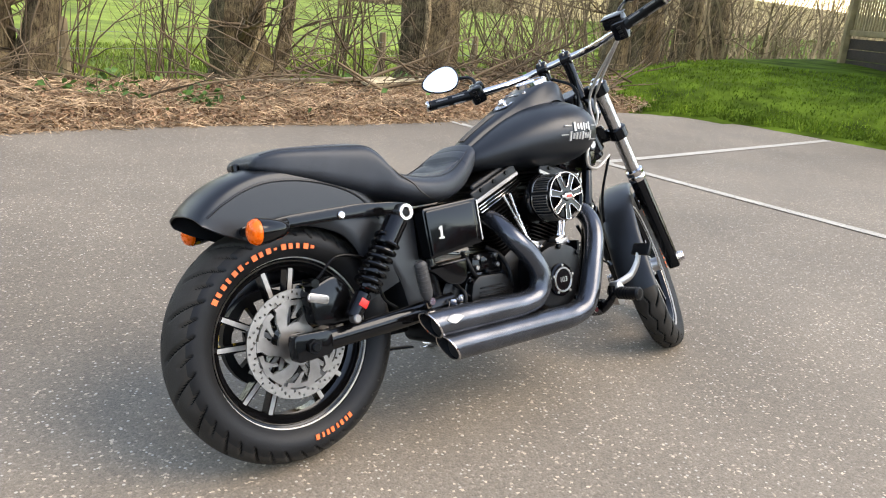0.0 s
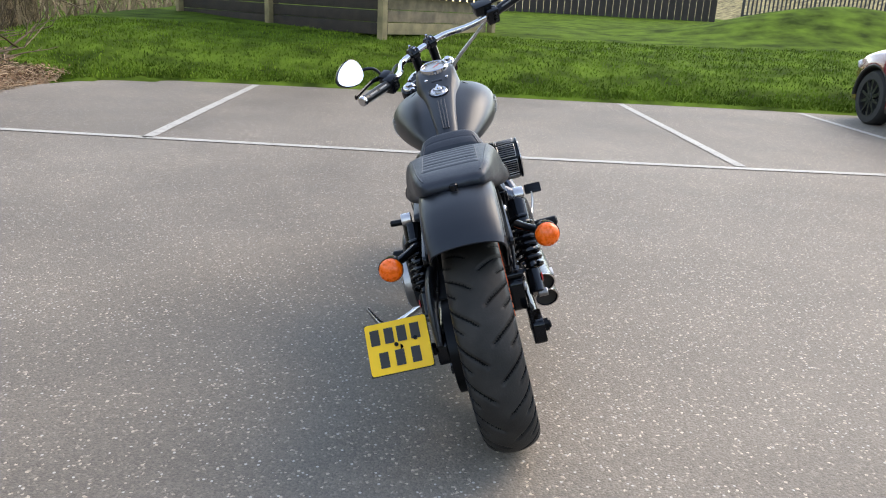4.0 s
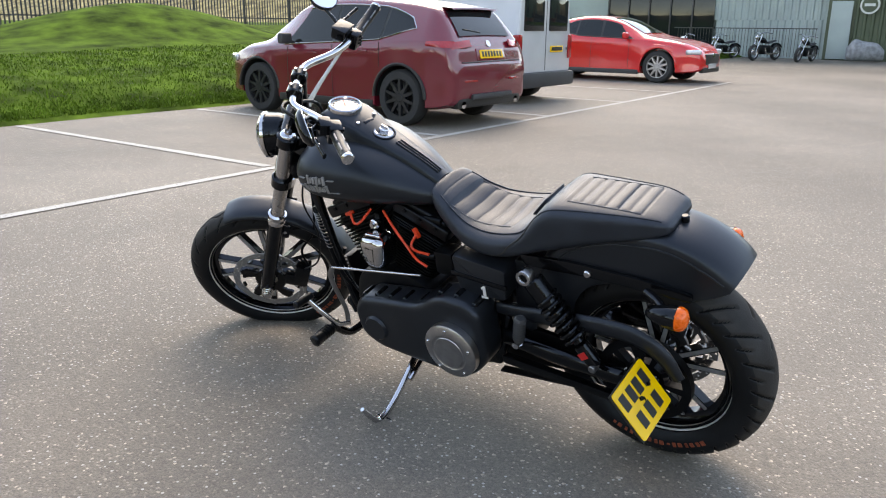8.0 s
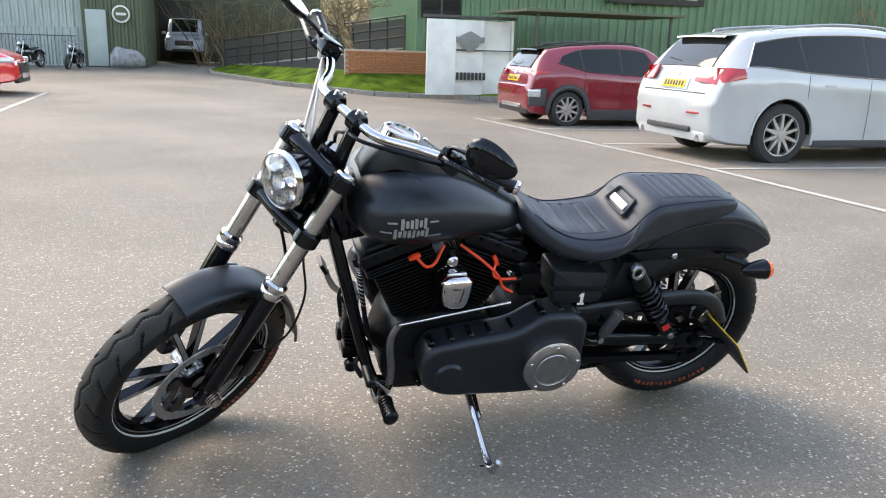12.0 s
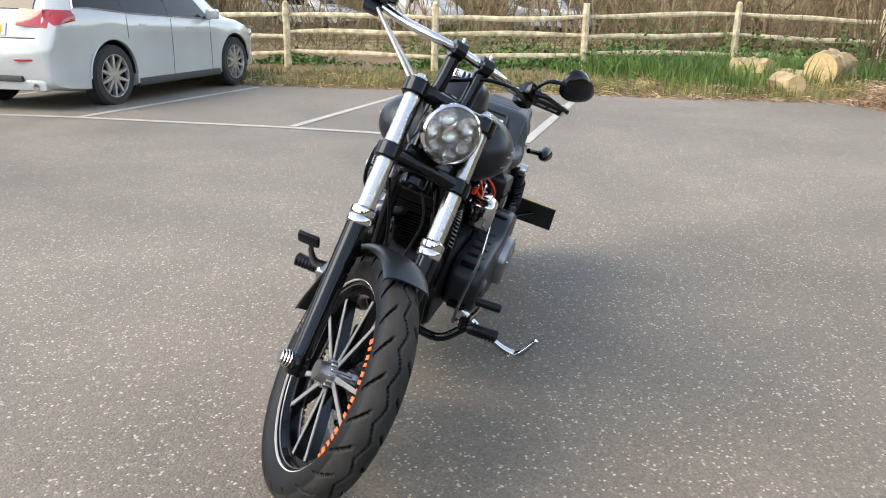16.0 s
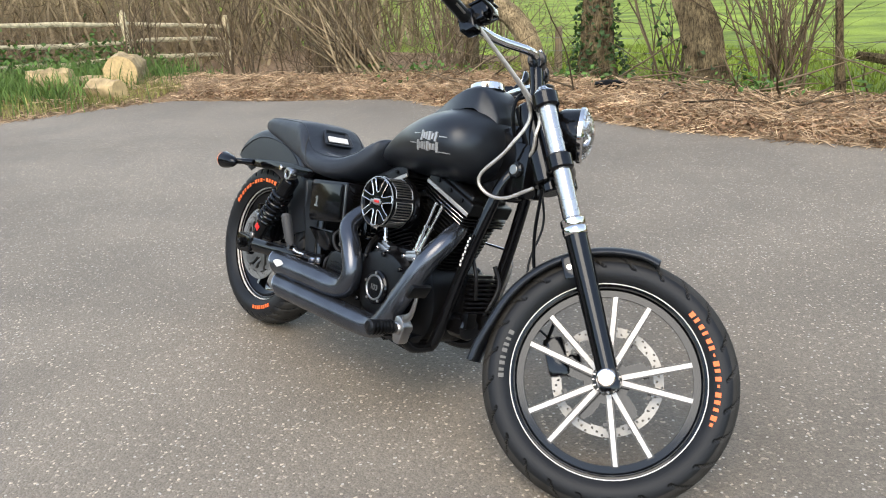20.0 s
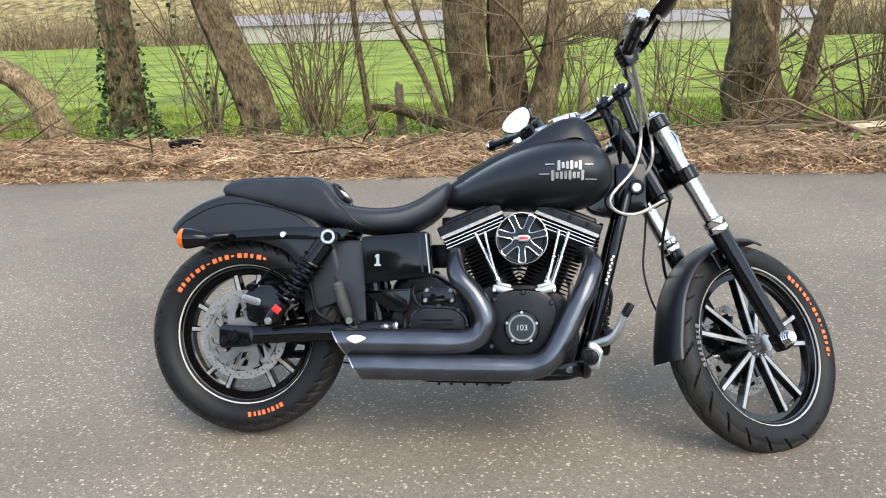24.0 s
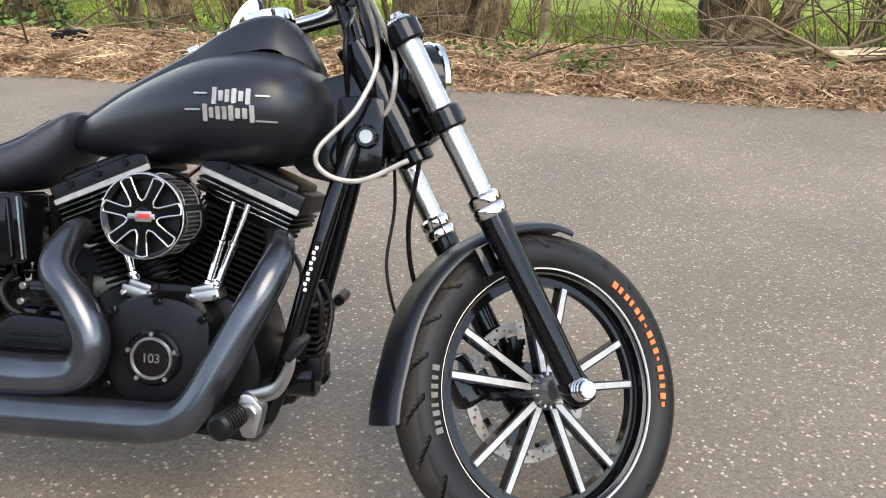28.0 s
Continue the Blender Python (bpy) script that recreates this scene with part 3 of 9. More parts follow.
def arc_letters(parent, name, c, r, y, a0, a1, heights, material, side, m=None, w=0.66):
    """A raised sidewall mark built from short blocks along an arc."""
    n = len(heights)
    for i, h in enumerate(heights):
        if h <= 0:
            continue
        t0 = a0 + (a1 - a0) * i / n
        t1 = t0 + (a1 - a0) / n * w * (1.0, 0.72, 0.88, 0.6, 0.95, 0.78, 0.66)[i % 7]
        q = []
        for t, rr in ((t0, r - h / 2), (t1, r - h / 2), (t1, r + h / 2), (t0, r + h / 2)):
            q.append((c[0] + rr * math.cos(t), c[2] + rr * math.sin(t)))
        part(name, slab(q, c[1] + y, c[1] + y + side * 0.0025, 0), material, parent, smooth=False, m=m)


def wheel(name, c, R, half, bead, rim_half, pattern, m=None, label=""):
    """Cast wheel with five split pairs of spokes; returns the part that carries the rest."""
    t = tyre(R, half, bead, pattern, c, name, m)
    t.parent = bike
    t["label"] = label
    prof = [(bead - 0.002, -rim_half), (bead + 0.004, -rim_half - 0.004), (bead + 0.006, -rim_half + 0.001), (bead - 0.010, -rim_half + 0.006), (bead - 0.016, -rim_half + 0.02), (bead - 0.034, -rim_half * 0.35),
            (bead - 0.034, rim_half * 0.35), (bead - 0.016, rim_half - 0.02), (bead - 0.010, rim_half - 0.006), (bead + 0.006, rim_half - 0.001), (bead + 0.004, rim_half + 0.004), (bead - 0.002, rim_half),
            (bead - 0.004, rim_half * 0.4), (bead - 0.004, -rim_half * 0.4), (bead - 0.002, -rim_half)]
    part("rim", lathe(prof, 96, c), GLOSSB, t, "gloss black cast rim", m=m)
    for s in (-1, 1):
        ring = [(bead - 0.0022, s * (rim_half + 0.0065)), (bead + 0.001, s * (rim_half + 0.0065)), (bead + 0.001, s * (rim_half + 0.001)), (bead - 0.0022, s * (rim_half + 0.001)), (bead - 0.0022, s * (rim_half + 0.0065))]
        part("pinstripe", lathe(ring, 96, c), WHITEP, t, "thin white rim stripe", m=m)
        edge = [(bead - 0.0125, s * (rim_half - 0.0035)), (bead - 0.0105, s * (rim_half - 0.0012)), (bead - 0.0085, s * (rim_half - 0.0035))]
        part("rim_edge_line", lathe(edge, 96, c), DARKALU, t, "fine bare metal line inside the rim", m=m)
    return t


def spokes(t, c, r_in, r_out, dep, m=None, start=0.0, w=0.011):
    for k in range(5):
        for s in (-1, 1):
            a0 = start + 2 * math.pi * k / 5 + s * 0.16
            a1 = start + 2 * math.pi * k / 5 + s * 0.21
            p0 = V((c[0] + r_in * math.cos(a0), c[1], c[2] + r_in * math.sin(a0)))
            p1 = V((c[0] + r_out * math.cos(a1), c[1], c[2] + r_out * math.sin(a1)))
            d = (p1 - p0).normalized()
            q = V((d.z, 0, -d.x))
            def bar(ww, y0, y1, trim):
                rings = []
                for u in (0, 1):
                    p = p0.lerp(p1, trim + u * (1 - 2 * trim))
                    k1 = ww * (1.0 - 0.12 * u)
                    rings.append([p + q * k1 + V((0, y0, 0)), p + q * k1 + V((0, y1, 0)), p - q * k1 + V((0, y1, 0)), p - q * k1 + V((0, y0, 0))])
                return loft(rings)
            sp = part("spoke", bar(w, -dep, dep, 0), GLOSSB, t, m=m, angle=20)
            for y in (-1, 1):
                part("machined_face", bar(w * 0.62, y * dep, y * (dep + 0.0015), 0.02), SPOKEM, sp, "bare machined spoke face", m=m, angle=20)


RW = (0.0, 0.0, 0.337)
rear = wheel("rear_wheel", RW, 0.323, 0.079, 0.226, 0.045, tread_rear, label="fat rear tyre with orange sidewall marks")
spokes(rear, RW, 0.03, 0.199, 0.016, start=0.35)
part("hub", lathe([(0.0, -0.07), (0.035, -0.07), (0.045, -0.04), (0.05, 0), (0.045, 0.04), (0.035, 0.08), (0.0, 0.08)], 32, RW), GLOSSB, rear)


def polar_plate(c, rs, n, y0, y1, keep):
    """A flat ring with openings: cells of a polar grid, given thickness."""
    bm = bmesh.new()
    vs = [[bm.verts.new((c[0] + r * math.cos(2 * math.pi * i / n), c[1] + y0, c[2] + r * math.sin(2 * math.pi * i / n))) for r in rs] for i in range(n)]
    for i in range(n):
        for k in range(len(rs) - 1):
            if keep((i + 0.5) / n, (rs[k] + rs[k + 1]) / 2):
                bm.faces.new((vs[i][k], vs[(i + 1) % n][k], vs[(i + 1) % n][k + 1], vs[i][k + 1]))
    bmesh.ops.delete(bm, geom=[v for v in bm.verts if not v.link_faces], context="VERTS")
    out = bmesh.ops.extrude_face_region(bm, geom=bm.faces[:])
    for v in out["geom"]:
        if isinstance(v, bmesh.types.BMVert):
            v.co.y = c[1] + y1
    bmesh.ops.recalc_face_normals(bm, faces=bm.faces)
    return bm


def ring_cell(f, r):
    """Friction ring: three staggered rows of drillings and a scalloped inner edge."""
    for row, ph in ((0.137, 0.0), (0.130, 0.33), (0.123, 0.66)):
        g = ((f * 20 + ph + 0.5) % 1 - 0.5) / 20 * 2 * math.pi * row
        if math.hypot(g, r - row) < 0.0034:
            return False
    return r > 0.1145 + (0.004 if (f * 10) % 1 < 0.6 else 0)


def carrier_cell(f, r):
    """Carrier: six swept arms between an inner boss and an outer rim with lugs."""
    g = (f * 6 + (r - 0.05) * 7.5) % 1
    if r < 0.058:
        return True
    if r < 0.104:
        return g < 0.42 or (0.66 < g < 0.80 and r > 0.074)
    if r < 0.112:
        return (f * 6) % 1 > 0.10
    return (f * 10) % 1 > 0.62


dr = [0.113 + 0.0015 * k for k in range(21)]
part("brake_disc", polar_plate(RW, dr, 360, -0.0765, -0.0715, ring_cell), STEEL, rear, "drilled steel brake disc", smooth=False)
part("disc_carrier", polar_plate(RW, [0.030 + 0.0038 * k for k in range(24)], 180, -0.0785, -0.0695, carrier_cell), DARKALU, rear, "bare alloy disc carrier with swept arms", smooth=False)
part("belt_pulley", polar_plate(RW, [0.04 + 0.005 * k for k in range(20)], 120, 0.088, 0.114, lambda f, r: r < 0.058 or r > 0.112 or (f * 10) % 1 < 0.34), DARKM, rear, "black toothed belt pulley with open arms", smooth=False)
HB = [k * 0.0145 for k in (1, 1, 0.92, 1, 0.9, 1, 0.3, 1, 0.92, 1, 0.4, 1, 1, 0.92, 1, 0.55)]
MB = [k * 0.0145 for k in (1, 0.9, 1, 1, 0.92, 1, 0.94, 1)]
arc_letters(rear, "sidewall_mark", RW, 0.255, -0.0785, radians(147), radians(70), HB, ORANGE, -1)
arc_letters(rear, "sidewall_mark", RW, 0.257, -0.0785, radians(301), radians(273), MB[::-1], ORANGE, -1)
arc_letters(rear, "sidewall_mark", RW, 0.257, 0.0785, radians(-128), radians(-60), HB, DULLORG, 1)

FW = (0.03, 0.0, 0.0)
front = wheel("front_wheel", FW, 0.331, 0.051, 0.252, 0.030, tread_front, STEER, "ribbed front tyre with orange sidewall marks")
spokes(front, FW, 0.035, 0.223, 0.013, STEER, start=1.03, w=0.0105)
part("hub", lathe([(0.0, -0.055), (0.026, -0.055), (0.028, -0.03), (0.036, -0.015), (0.036, 0.015), (0.032, 0.03), (0.034, 0.06), (0.0, 0.06)], 32, FW), ALU, front, "bare alloy wheel hub", m=STEER)
for k in range(15):
    a = 2 * math.pi * k / 15
    part("hub_rib", box((0.034, 0, 0), (0.010, 0.062, 0.007), 0.002, 1), ALU, front, m=STEER @ Matrix.Translation(FW) @ pose(0, 0, 0, 0, -math.degrees(a), 0))
part("brake_disc", polar_plate(FW, [0.113 + 0.0018 * k for k in range(21)], 300, 0.0635, 0.0685, lambda f, r: ring_cell(f, r - 0.0075)), STEEL, front, "drilled steel brake disc", m=STEER, smooth=False)
part("disc_carrier", polar_plate(FW, [0.030 + 0.0045 * k for k in range(21)], 150, 0.060, 0.070, lambda f, r: r < 0.062 or ((f * 5 + (r - 0.06) * 3) % 1 < 0.36 if r < 0.112 else (f * 10) % 1 < 0.3)), GLOSSB, front, "black five-armed disc carrier", m=STEER, smooth=False)
arc_letters(front, "sidewall_mark", FW, 0.273, -0.0505, radians(27), radians(-38), HB, ORANGE, -1, STEER)
arc_letters(front, "sidewall_mark", FW, 0.273, -0.0505, radians(168), radians(140), MB, mat("grey_moulding", (0.10, 0.10, 0.10), 0.7), -1, STEER)
arc_letters(front, "sidewall_mark", FW, 0.273, 0.0505, radians(-140), radians(-200), HB, DULLORG, 1, STEER)

# fork and steering
for s in (-1, 1):
    y = 0.108 * s
    leg = part("fork_leg", merge(cyl((0.035, y, 0.385), (0.036, y, 0.02), 0.030, 24, 0.027), box((0.034, y, -0.005), (0.055, 0.05, 0.06), 0.015)), GLOSSB, bike, "gloss black fork slider", m=STEER)
    part("stanchion", cyl((0.035, y, 0.38), (0.035, y, 0.775), 0.0245, 28), SATCHROME, leg, "polished steel fork tube", m=STEER)
    part("dust_collar", merge(lathe([(0.0315, -0.012), (0.0335, -0.008), (0.0335, 0.006), (0.031, 0.01), (0.0335, 0.014), (0.0335, 0.03), (0.026, 0.036)], 28)), CHROME, leg, m=STEER @ Matrix.Translation((0.035, y, 0.385)) @ pose(0, 0, 0, 90, 0, 0))
    part("fork_cap", lathe([(0.0, 0.0), (0.027, 0.0), (0.027, 0.012), (0.022, 0.018), (0.014, 0.02), (0.012, 0.028), (0.0, 0.028)], 28), CHROME, leg, m=STEER @ Matrix.Translation((0.035, y, 0.772)) @ pose(0, 0, 0, 90, 0, 0))
    part("axle_nut", merge(*[cyl((0.03, y + s * (0.020 + 0.0075 * k), 0), (0.03, y + s * (0.0262 + 0.0075 * k), 0), (0.023, 0.0225, 0.021, 0.018)[k], 24, bev=0.002) for k in range(4)], cyl((0.03, y, 0), (0.03, y + s * 0.048, 0), 0.013, 16)), CHROME, leg, "ribbed chrome axle cap", m=STEER)
    part("fender_bolt", cyl((0.0, s * 0.075, 0.30), (0.0, s * 0.086, 0.30), 0.007, 12), CHROME, leg, m=STEER)
    part("fender_mount", box((0.008, s * 0.078, 0.30), (0.05, 0.012, 0.06), 0.006), GLOSSB, leg, m=STEER)


def clamp_bar(h, back, name):
    out = []
    pts = [(0.037, -0.108), (0.046, -0.06), (back, 0), (0.046, 0.06), (0.037, 0.108)]
    b = tube([(f, y, h) for f, y in pts], [0.026, 0.022, 0.022, 0.022, 0.026], 14, steps=16)
    out.append(b)
    for s in (-1, 1):
        out.append(cyl((0.035, s * 0.108, h - 0.022), (0.035, s * 0.108, h + 0.022), 0.036, 24, bev=0.005))
    return part(name, merge(*out), GLOSSB, bike, "black fork clamp", m=STEER)


tc = clamp_bar(0.760, 0.045, "top_clamp")
clamp_bar(0.578, 0.052, "lower_clamp")
part("steering_stem", cyl((0, 0, 0.53), (0, 0, 0.775), 0.036, 20, bev=0.004), GLOSSB, bike, m=STEER)
part("stem_nut", cyl((0, 0, 0.775), (0, 0, 0.797), 0.022, 6), CHROME, tc, m=STEER)
for s in (-1, 1):
    rs = part("riser", merge(tube([(0.0, s * 0.045, 0.765), (0.018, s * 0.045, 0.83), (0.03, s * 0.045, 0.902)], [0.021, 0.0185, 0.019], 16, steps=8),
                             cyl((0.037, s * 0.045 - 0.019, 0.908), (0.037, s * 0.045 + 0.019, 0.908), 0.027, 20, bev=0.004)), GLOSSB, bike, "black handlebar riser", m=STEER)
    for f in (0.022, 0.052):
        part("riser_bolt", cyl((f, s * 0.045, 0.925), (f, s * 0.045, 0.940), 0.005, 10), CHROME, rs, m=STEER)
bar_pts = [(-0.165, -0.425, 1.005), (-0.118, -0.285, 0.968), (-0.06, -0.19, 0.937), (0.02, -0.12, 0.911), (0.037, -0.06, 0.908), (0.037, 0.06, 0.908), (0.02, 0.12, 0.911), (-0.06, 0.19, 0.937), (-0.118, 0.285, 0.968), (-0.165, 0.425, 1.005)]
hb = part("handlebar", tube(bar_pts, 0.0125, 14, steps=60), CHROME, bike, "polished handlebar", m=STEER)


def along(u, s):
    a, b = V((-0.118, s * 0.285, 0.968)), V((-0.165, s * 0.425, 1.005))
    return a.lerp(b, u)


MIRROR_R = V((1.30, -0.277, 1.30))
for s in (-1, 1):
    g = part("grip", tube([along(0.02, s), along(0.05, s), along(0.94, s), along(0.97, s)], [0.019, 0.0175, 0.0175, 0.019], 18), WRINKLE, hb, "black rubber grip with silver bands", m=STEER)
    for u in (0.16, 0.55):
        ga, gb = along(u, s), along(u + 0.28, s)
        gd = (gb - ga).normalized()
        gq = gd.cross(V((0, 0, 1))).normalized()
        gr = gq.cross(gd)
        inlay = []
        for k in range(4):
            ang = 2 * math.pi * (k + 0.5) / 4
            off = (gq * math.cos(ang) + gr * math.sin(ang)) * 0.0158
            inlay.append(tube([ga + off, gb + off], 0.0036, 8))
        part("grip_band", merge(*inlay), DARKALU, g, "bare metal grip inlays", m=STEER)
    part("bar_end", cyl(along(0.97, s), along(1.07, s), 0.019, 18, bev=0.004), CHROME, g, m=STEER)
    sw = merge(box(along(-0.14, s) + V((0, 0, -0.004)), (0.045, 0.052, 0.062), 0.012, rot=pose(0, 0, 0, 0, 0, s * 19)), box(along(-0.16, s) + V((0.03, 0, 0.01)), (0.04, 0.05, 0.04), 0.01, rot=pose(0, 0, 0, 0, 0, s * 19)))
    swp = part("switch_housing", sw, GLOSSB, hb, "black switch housing", m=STEER)
    for k in range(3):
        part("switch_button", box(along(-0.16, s) + V((-0.028, 0, 0.012 - 0.014 * k)), (0.006, 0.014, 0.008), 0.002), WRINKLE, swp, m=STEER)
    if s < 0:
        part("brake_reservoir", merge(box(along(-0.22, s) + V((0.04, 0, 0.022)), (0.05, 0.07, 0.036), 0.008, rot=pose(0, 0, 0, 0, 0, s * 19)), box(along(-0.22, s) + V((0.04, 0, 0.043)), (0.054, 0.074, 0.006), 0.003, rot=pose(0, 0, 0, 0, 0, s * 19))), GLOSSB, hb, "black brake fluid reservoir", m=STEER)
    piv = along(-0.15, s) + V((0.055, 0, 0.0))
    lev = [piv, along(0.1, s) + V((0.075, 0, -0.004)), along(0.55, s) + V((0.07, 0, -0.01)), along(0.95, s) + V((0.062, 0, -0.016))]
    lv = part("lever", tube(lev, [0.011, 0.009, 0.008, 0.010], 10, steps=14, flat=0.6), GLOSSB, hb, "black drilled control lever", m=STEER)
    for u in (0.25, 0.42, 0.58, 0.74):
        c = V(spline([tuple(p) for p in lev], 41)[int(u * 40)])
        part("lever_slot", box(c + V((0.0, 0, 0.0055)), (0.006, 0.016, 0.002), 0.001, rot=pose(0, 0, 0, 0, 0, s * 15)), ALU, lv, m=STEER)
    # mirror: stem and rounded head
    base = along(-0.15, s) + V((0.045, 0, 0.015))
    head = STEER.inverted() @ (V((0.893, 0.300, 1.085)) if s > 0 else MIRROR_R)
    mr = part("mirror", tube([base, base + V((0.035, s * 0.02, 0.03)), head + V((0.02, -s * 0.012, -0.012))], 0.006, 10, steps=10), GLOSSB, bike, "black teardrop mirror on a thin stem", m=STEER)
    shape = [(0.070 * math.cos(t) * (1 + 0.16 * math.cos(t)), 0.048 * math.sin(t) * (1 - 0.12 * math.cos(t))) for t in (2 * math.pi * i / 36 for i in range(36))]
    face = (BIKE.to_3x3().inverted() @ V((-0.66, -0.66, 0.36) if s > 0 else (-0.62, 0.30, 0.62))).normalized()
    across = s_lf - face * s_lf.dot(face)
    across.normalize()
    HM = Matrix((-face, across, face.cross(-across) * -1)).transposed().to_4x4()
    if HM.determinant() < 0:
        HM = Matrix((-face, across, (-face).cross(across))).transposed().to_4x4()
    HM.translation = STEER @ head
    shell = [[(x, a * k * s, b * k) for a, b in shape] for x, k in ((-0.004, 0.97), (-0.003, 1.0), (0.004, 1.0), (0.016, 0.86), (0.024, 0.55), (0.027, 0.1))]
    part("mirror_shell", loft(shell), GLOSSB, mr, m=HM)
    part("mirror_glass", loft([[(-0.0045, a * 0.93 * s, b * 0.93) for a, b in shape], [(-0.006, a * 0.92 * s, b * 0.92) for a, b in shape]]), MIRROR, mr, "mirror glass reflecting the sky", m=HM)

# headlamp
HL = STEER @ Matrix.Translation((0.075, 0.0, 0.69)) @ pose(0, 0, 0, 0, 20, 0) @ Matrix.Scale(0.94, 4)
shellp = [(0.0, -0.065), (0.03, -0.062), (0.058, -0.045), (0.075, -0.015), (0.079, 0.03), (0.080, 0.035)]
hl = part("headlamp", lathe(shellp, 48), GLOSSB, bike, "round black headlamp with clustered clear lenses", m=HL @ pose(0, 0, 0, 0, 0, -90))
part("lamp_rim", lathe([(0.080, 0.033), (0.085, 0.035), (0.085, 0.047), (0.079, 0.053), (0.075, 0.048)], 48), CHROME, hl, m=HL @ pose(0, 0, 0, 0, 0, -90))
part("reflector", lathe([(0.0, 0.012), (0.03, 0.014), (0.06, 0.024), (0.079, 0.046)], 48), LAMPBACK, hl, "bright lamp reflector", m=HL @ pose(0, 0, 0, 0, 0, -90))
for a, b, r in ((-0.030, 0.034, 0.023), (0.028, 0.034, 0.023), (-0.002, -0.004, 0.019), (-0.045, -0.012, 0.016), (0.042, -0.014, 0.016), (-0.024, -0.045, 0.016), (0.022, -0.046, 0.016)):
    PJ = HL @ Matrix.Translation((0.024, a, b)) @ pose(0, 0, 0, 0, 0, -90)
    part("lens_cup", lathe([(0.0, -0.006), (r * 0.55, -0.003), (r * 0.95, 0.008), (r * 1.12, 0.012), (r * 1.16, 0.009), (r * 1.1, -0.010)], 24), CHROME, hl, "bright lens cup", m=PJ)
    part("projector", lathe([(0.0, 0.017), (r * 0.4, 0.0155), (r * 0.7, 0.010), (r * 0.85, 0.002), (r * 0.8, -0.001), (0.0, -0.003)], 20), LENS, hl, "clear projector lens", m=PJ)
part("lamp_glass", lathe([(0.0, 0.080), (0.03, 0.077), (0.055, 0.068), (0.072, 0.057), (0.08, 0.047)], 48), LENS, hl, "clear lamp glass", m=HL @ pose(0, 0, 0, 0, 0, -90)).visible_shadow = False
part("lamp_bracket", merge(box((0.03, 0, 0.63), (0.09, 0.05, 0.012), 0.004), box((0.035, 0, 0.60), (0.03, 0.14, 0.05), 0.01)), GLOSSB, bike, m=STEER)
# front fender
def fender(c, r, half, a0, a1, flare, m, drop=0.05):
    rings = []
    n = 36
    for i in range(n + 1):
        t = a0 + (a1 - a0) * i / n
        row = []
        edge = min(1, min(i, n - i) / 2.5)
        for j in range(21):
            u = -1 + j / 10
            y = half * math.sin(u * math.pi / 2)
            rr = r - drop * (1 - math.cos(u * math.pi / 2)) ** 1.3 - (1 - edge) * 0.006
            if i > n - 8:
                rr += flare * ((i - n + 8) / 8) ** 2
            row.append((c[0] + rr * math.cos(t), y, c[2] + rr * math.sin(t)))
        inner = [(c[0] + (math.hypot(x - c[0], z - c[2]) - 0.004) * math.cos(t), y * 0.96, c[2] + (math.hypot(x - c[0], z - c[2]) - 0.004) * math.sin(t)) for x, y, z in reversed(row)]
        rings.append(row + inner)
    return loft(rings)


ff = part("front_fender", fender(FW, 0.352, 0.064, radians(53), radians(161), 0.03, None, 0.022), SATIN, bike, "satin black front fender", m=STEER)
part("fender_rivet", cyl((-0.222, -0.017, 0.226), (-0.232, -0.017, 0.234), 0.0075, 12, bev=0.002), CHROME, ff, m=STEER)
# front caliper and hose
part("front_caliper", merge(box((-0.09, 0.08, 0.09), (0.06, 0.06, 0.11), 0.015, rot=None), box((-0.05, 0.09, 0.06), (0.05, 0.03, 0.06), 0.01)), GLOSSB, bike, "black front brake caliper", m=STEER)
part("brake_hose", tube([(-0.09, 0.1, 0.13), (-0.14, 0.12, 0.22), (-0.12, 0.11, 0.36), (-0.05, 0.09, 0.47), (-0.03, 0.03, 0.56)], 0.0036, 8, steps=30), RUBBER, bike, "thin black brake hose", m=STEER)
P0 = STEER @ (along(-0.2, -1) + V((0.02, 0, -0.02)))
for route in ([(1.27, -0.06, 0.98), (1.245, -0.085, 0.86), (1.172, -0.105, 0.77), (1.185, -0.095, 0.726), (1.25, -0.08, 0.715), (1.34, -0.065, 0.758)],
              [(1.295, -0.065, 0.98), (1.306, -0.055, 0.90), (1.285, -0.04, 0.845), (1.22, -0.03, 0.82), (1.16, -0.02, 0.80)]):
    part("control_cable", tube([P0] + route, 0.0052, 8, steps=50), GREYH, bike, "pale braided control cable")
PL = STEER @ (along(-0.2, 1) + V((0.02, 0, -0.02)))
part("clutch_cable", tube([PL, STEER @ V((0.06, 0.12, 0.89)), STEER @ V((0.02, 0.02, 0.86)), STEER @ V((-0.06, -0.04, 0.78)), V((1.2, 0.08, 0.66)), V((1.1, 0.1, 0.4)), V((0.98, 0.12, 0.34))], 0.0055, 8, steps=50), DARKM, bike)
part("front_brake_line", tube([V((1.36, -0.05, 0.76)), V((1.34, -0.02, 0.62)), V((1.36, 0.0, 0.5)), V((1.42, 0.03, 0.42)), STEER @ V((-0.12, 0.08, 0.12))], 0.005, 8, steps=30), DARKM, bike)

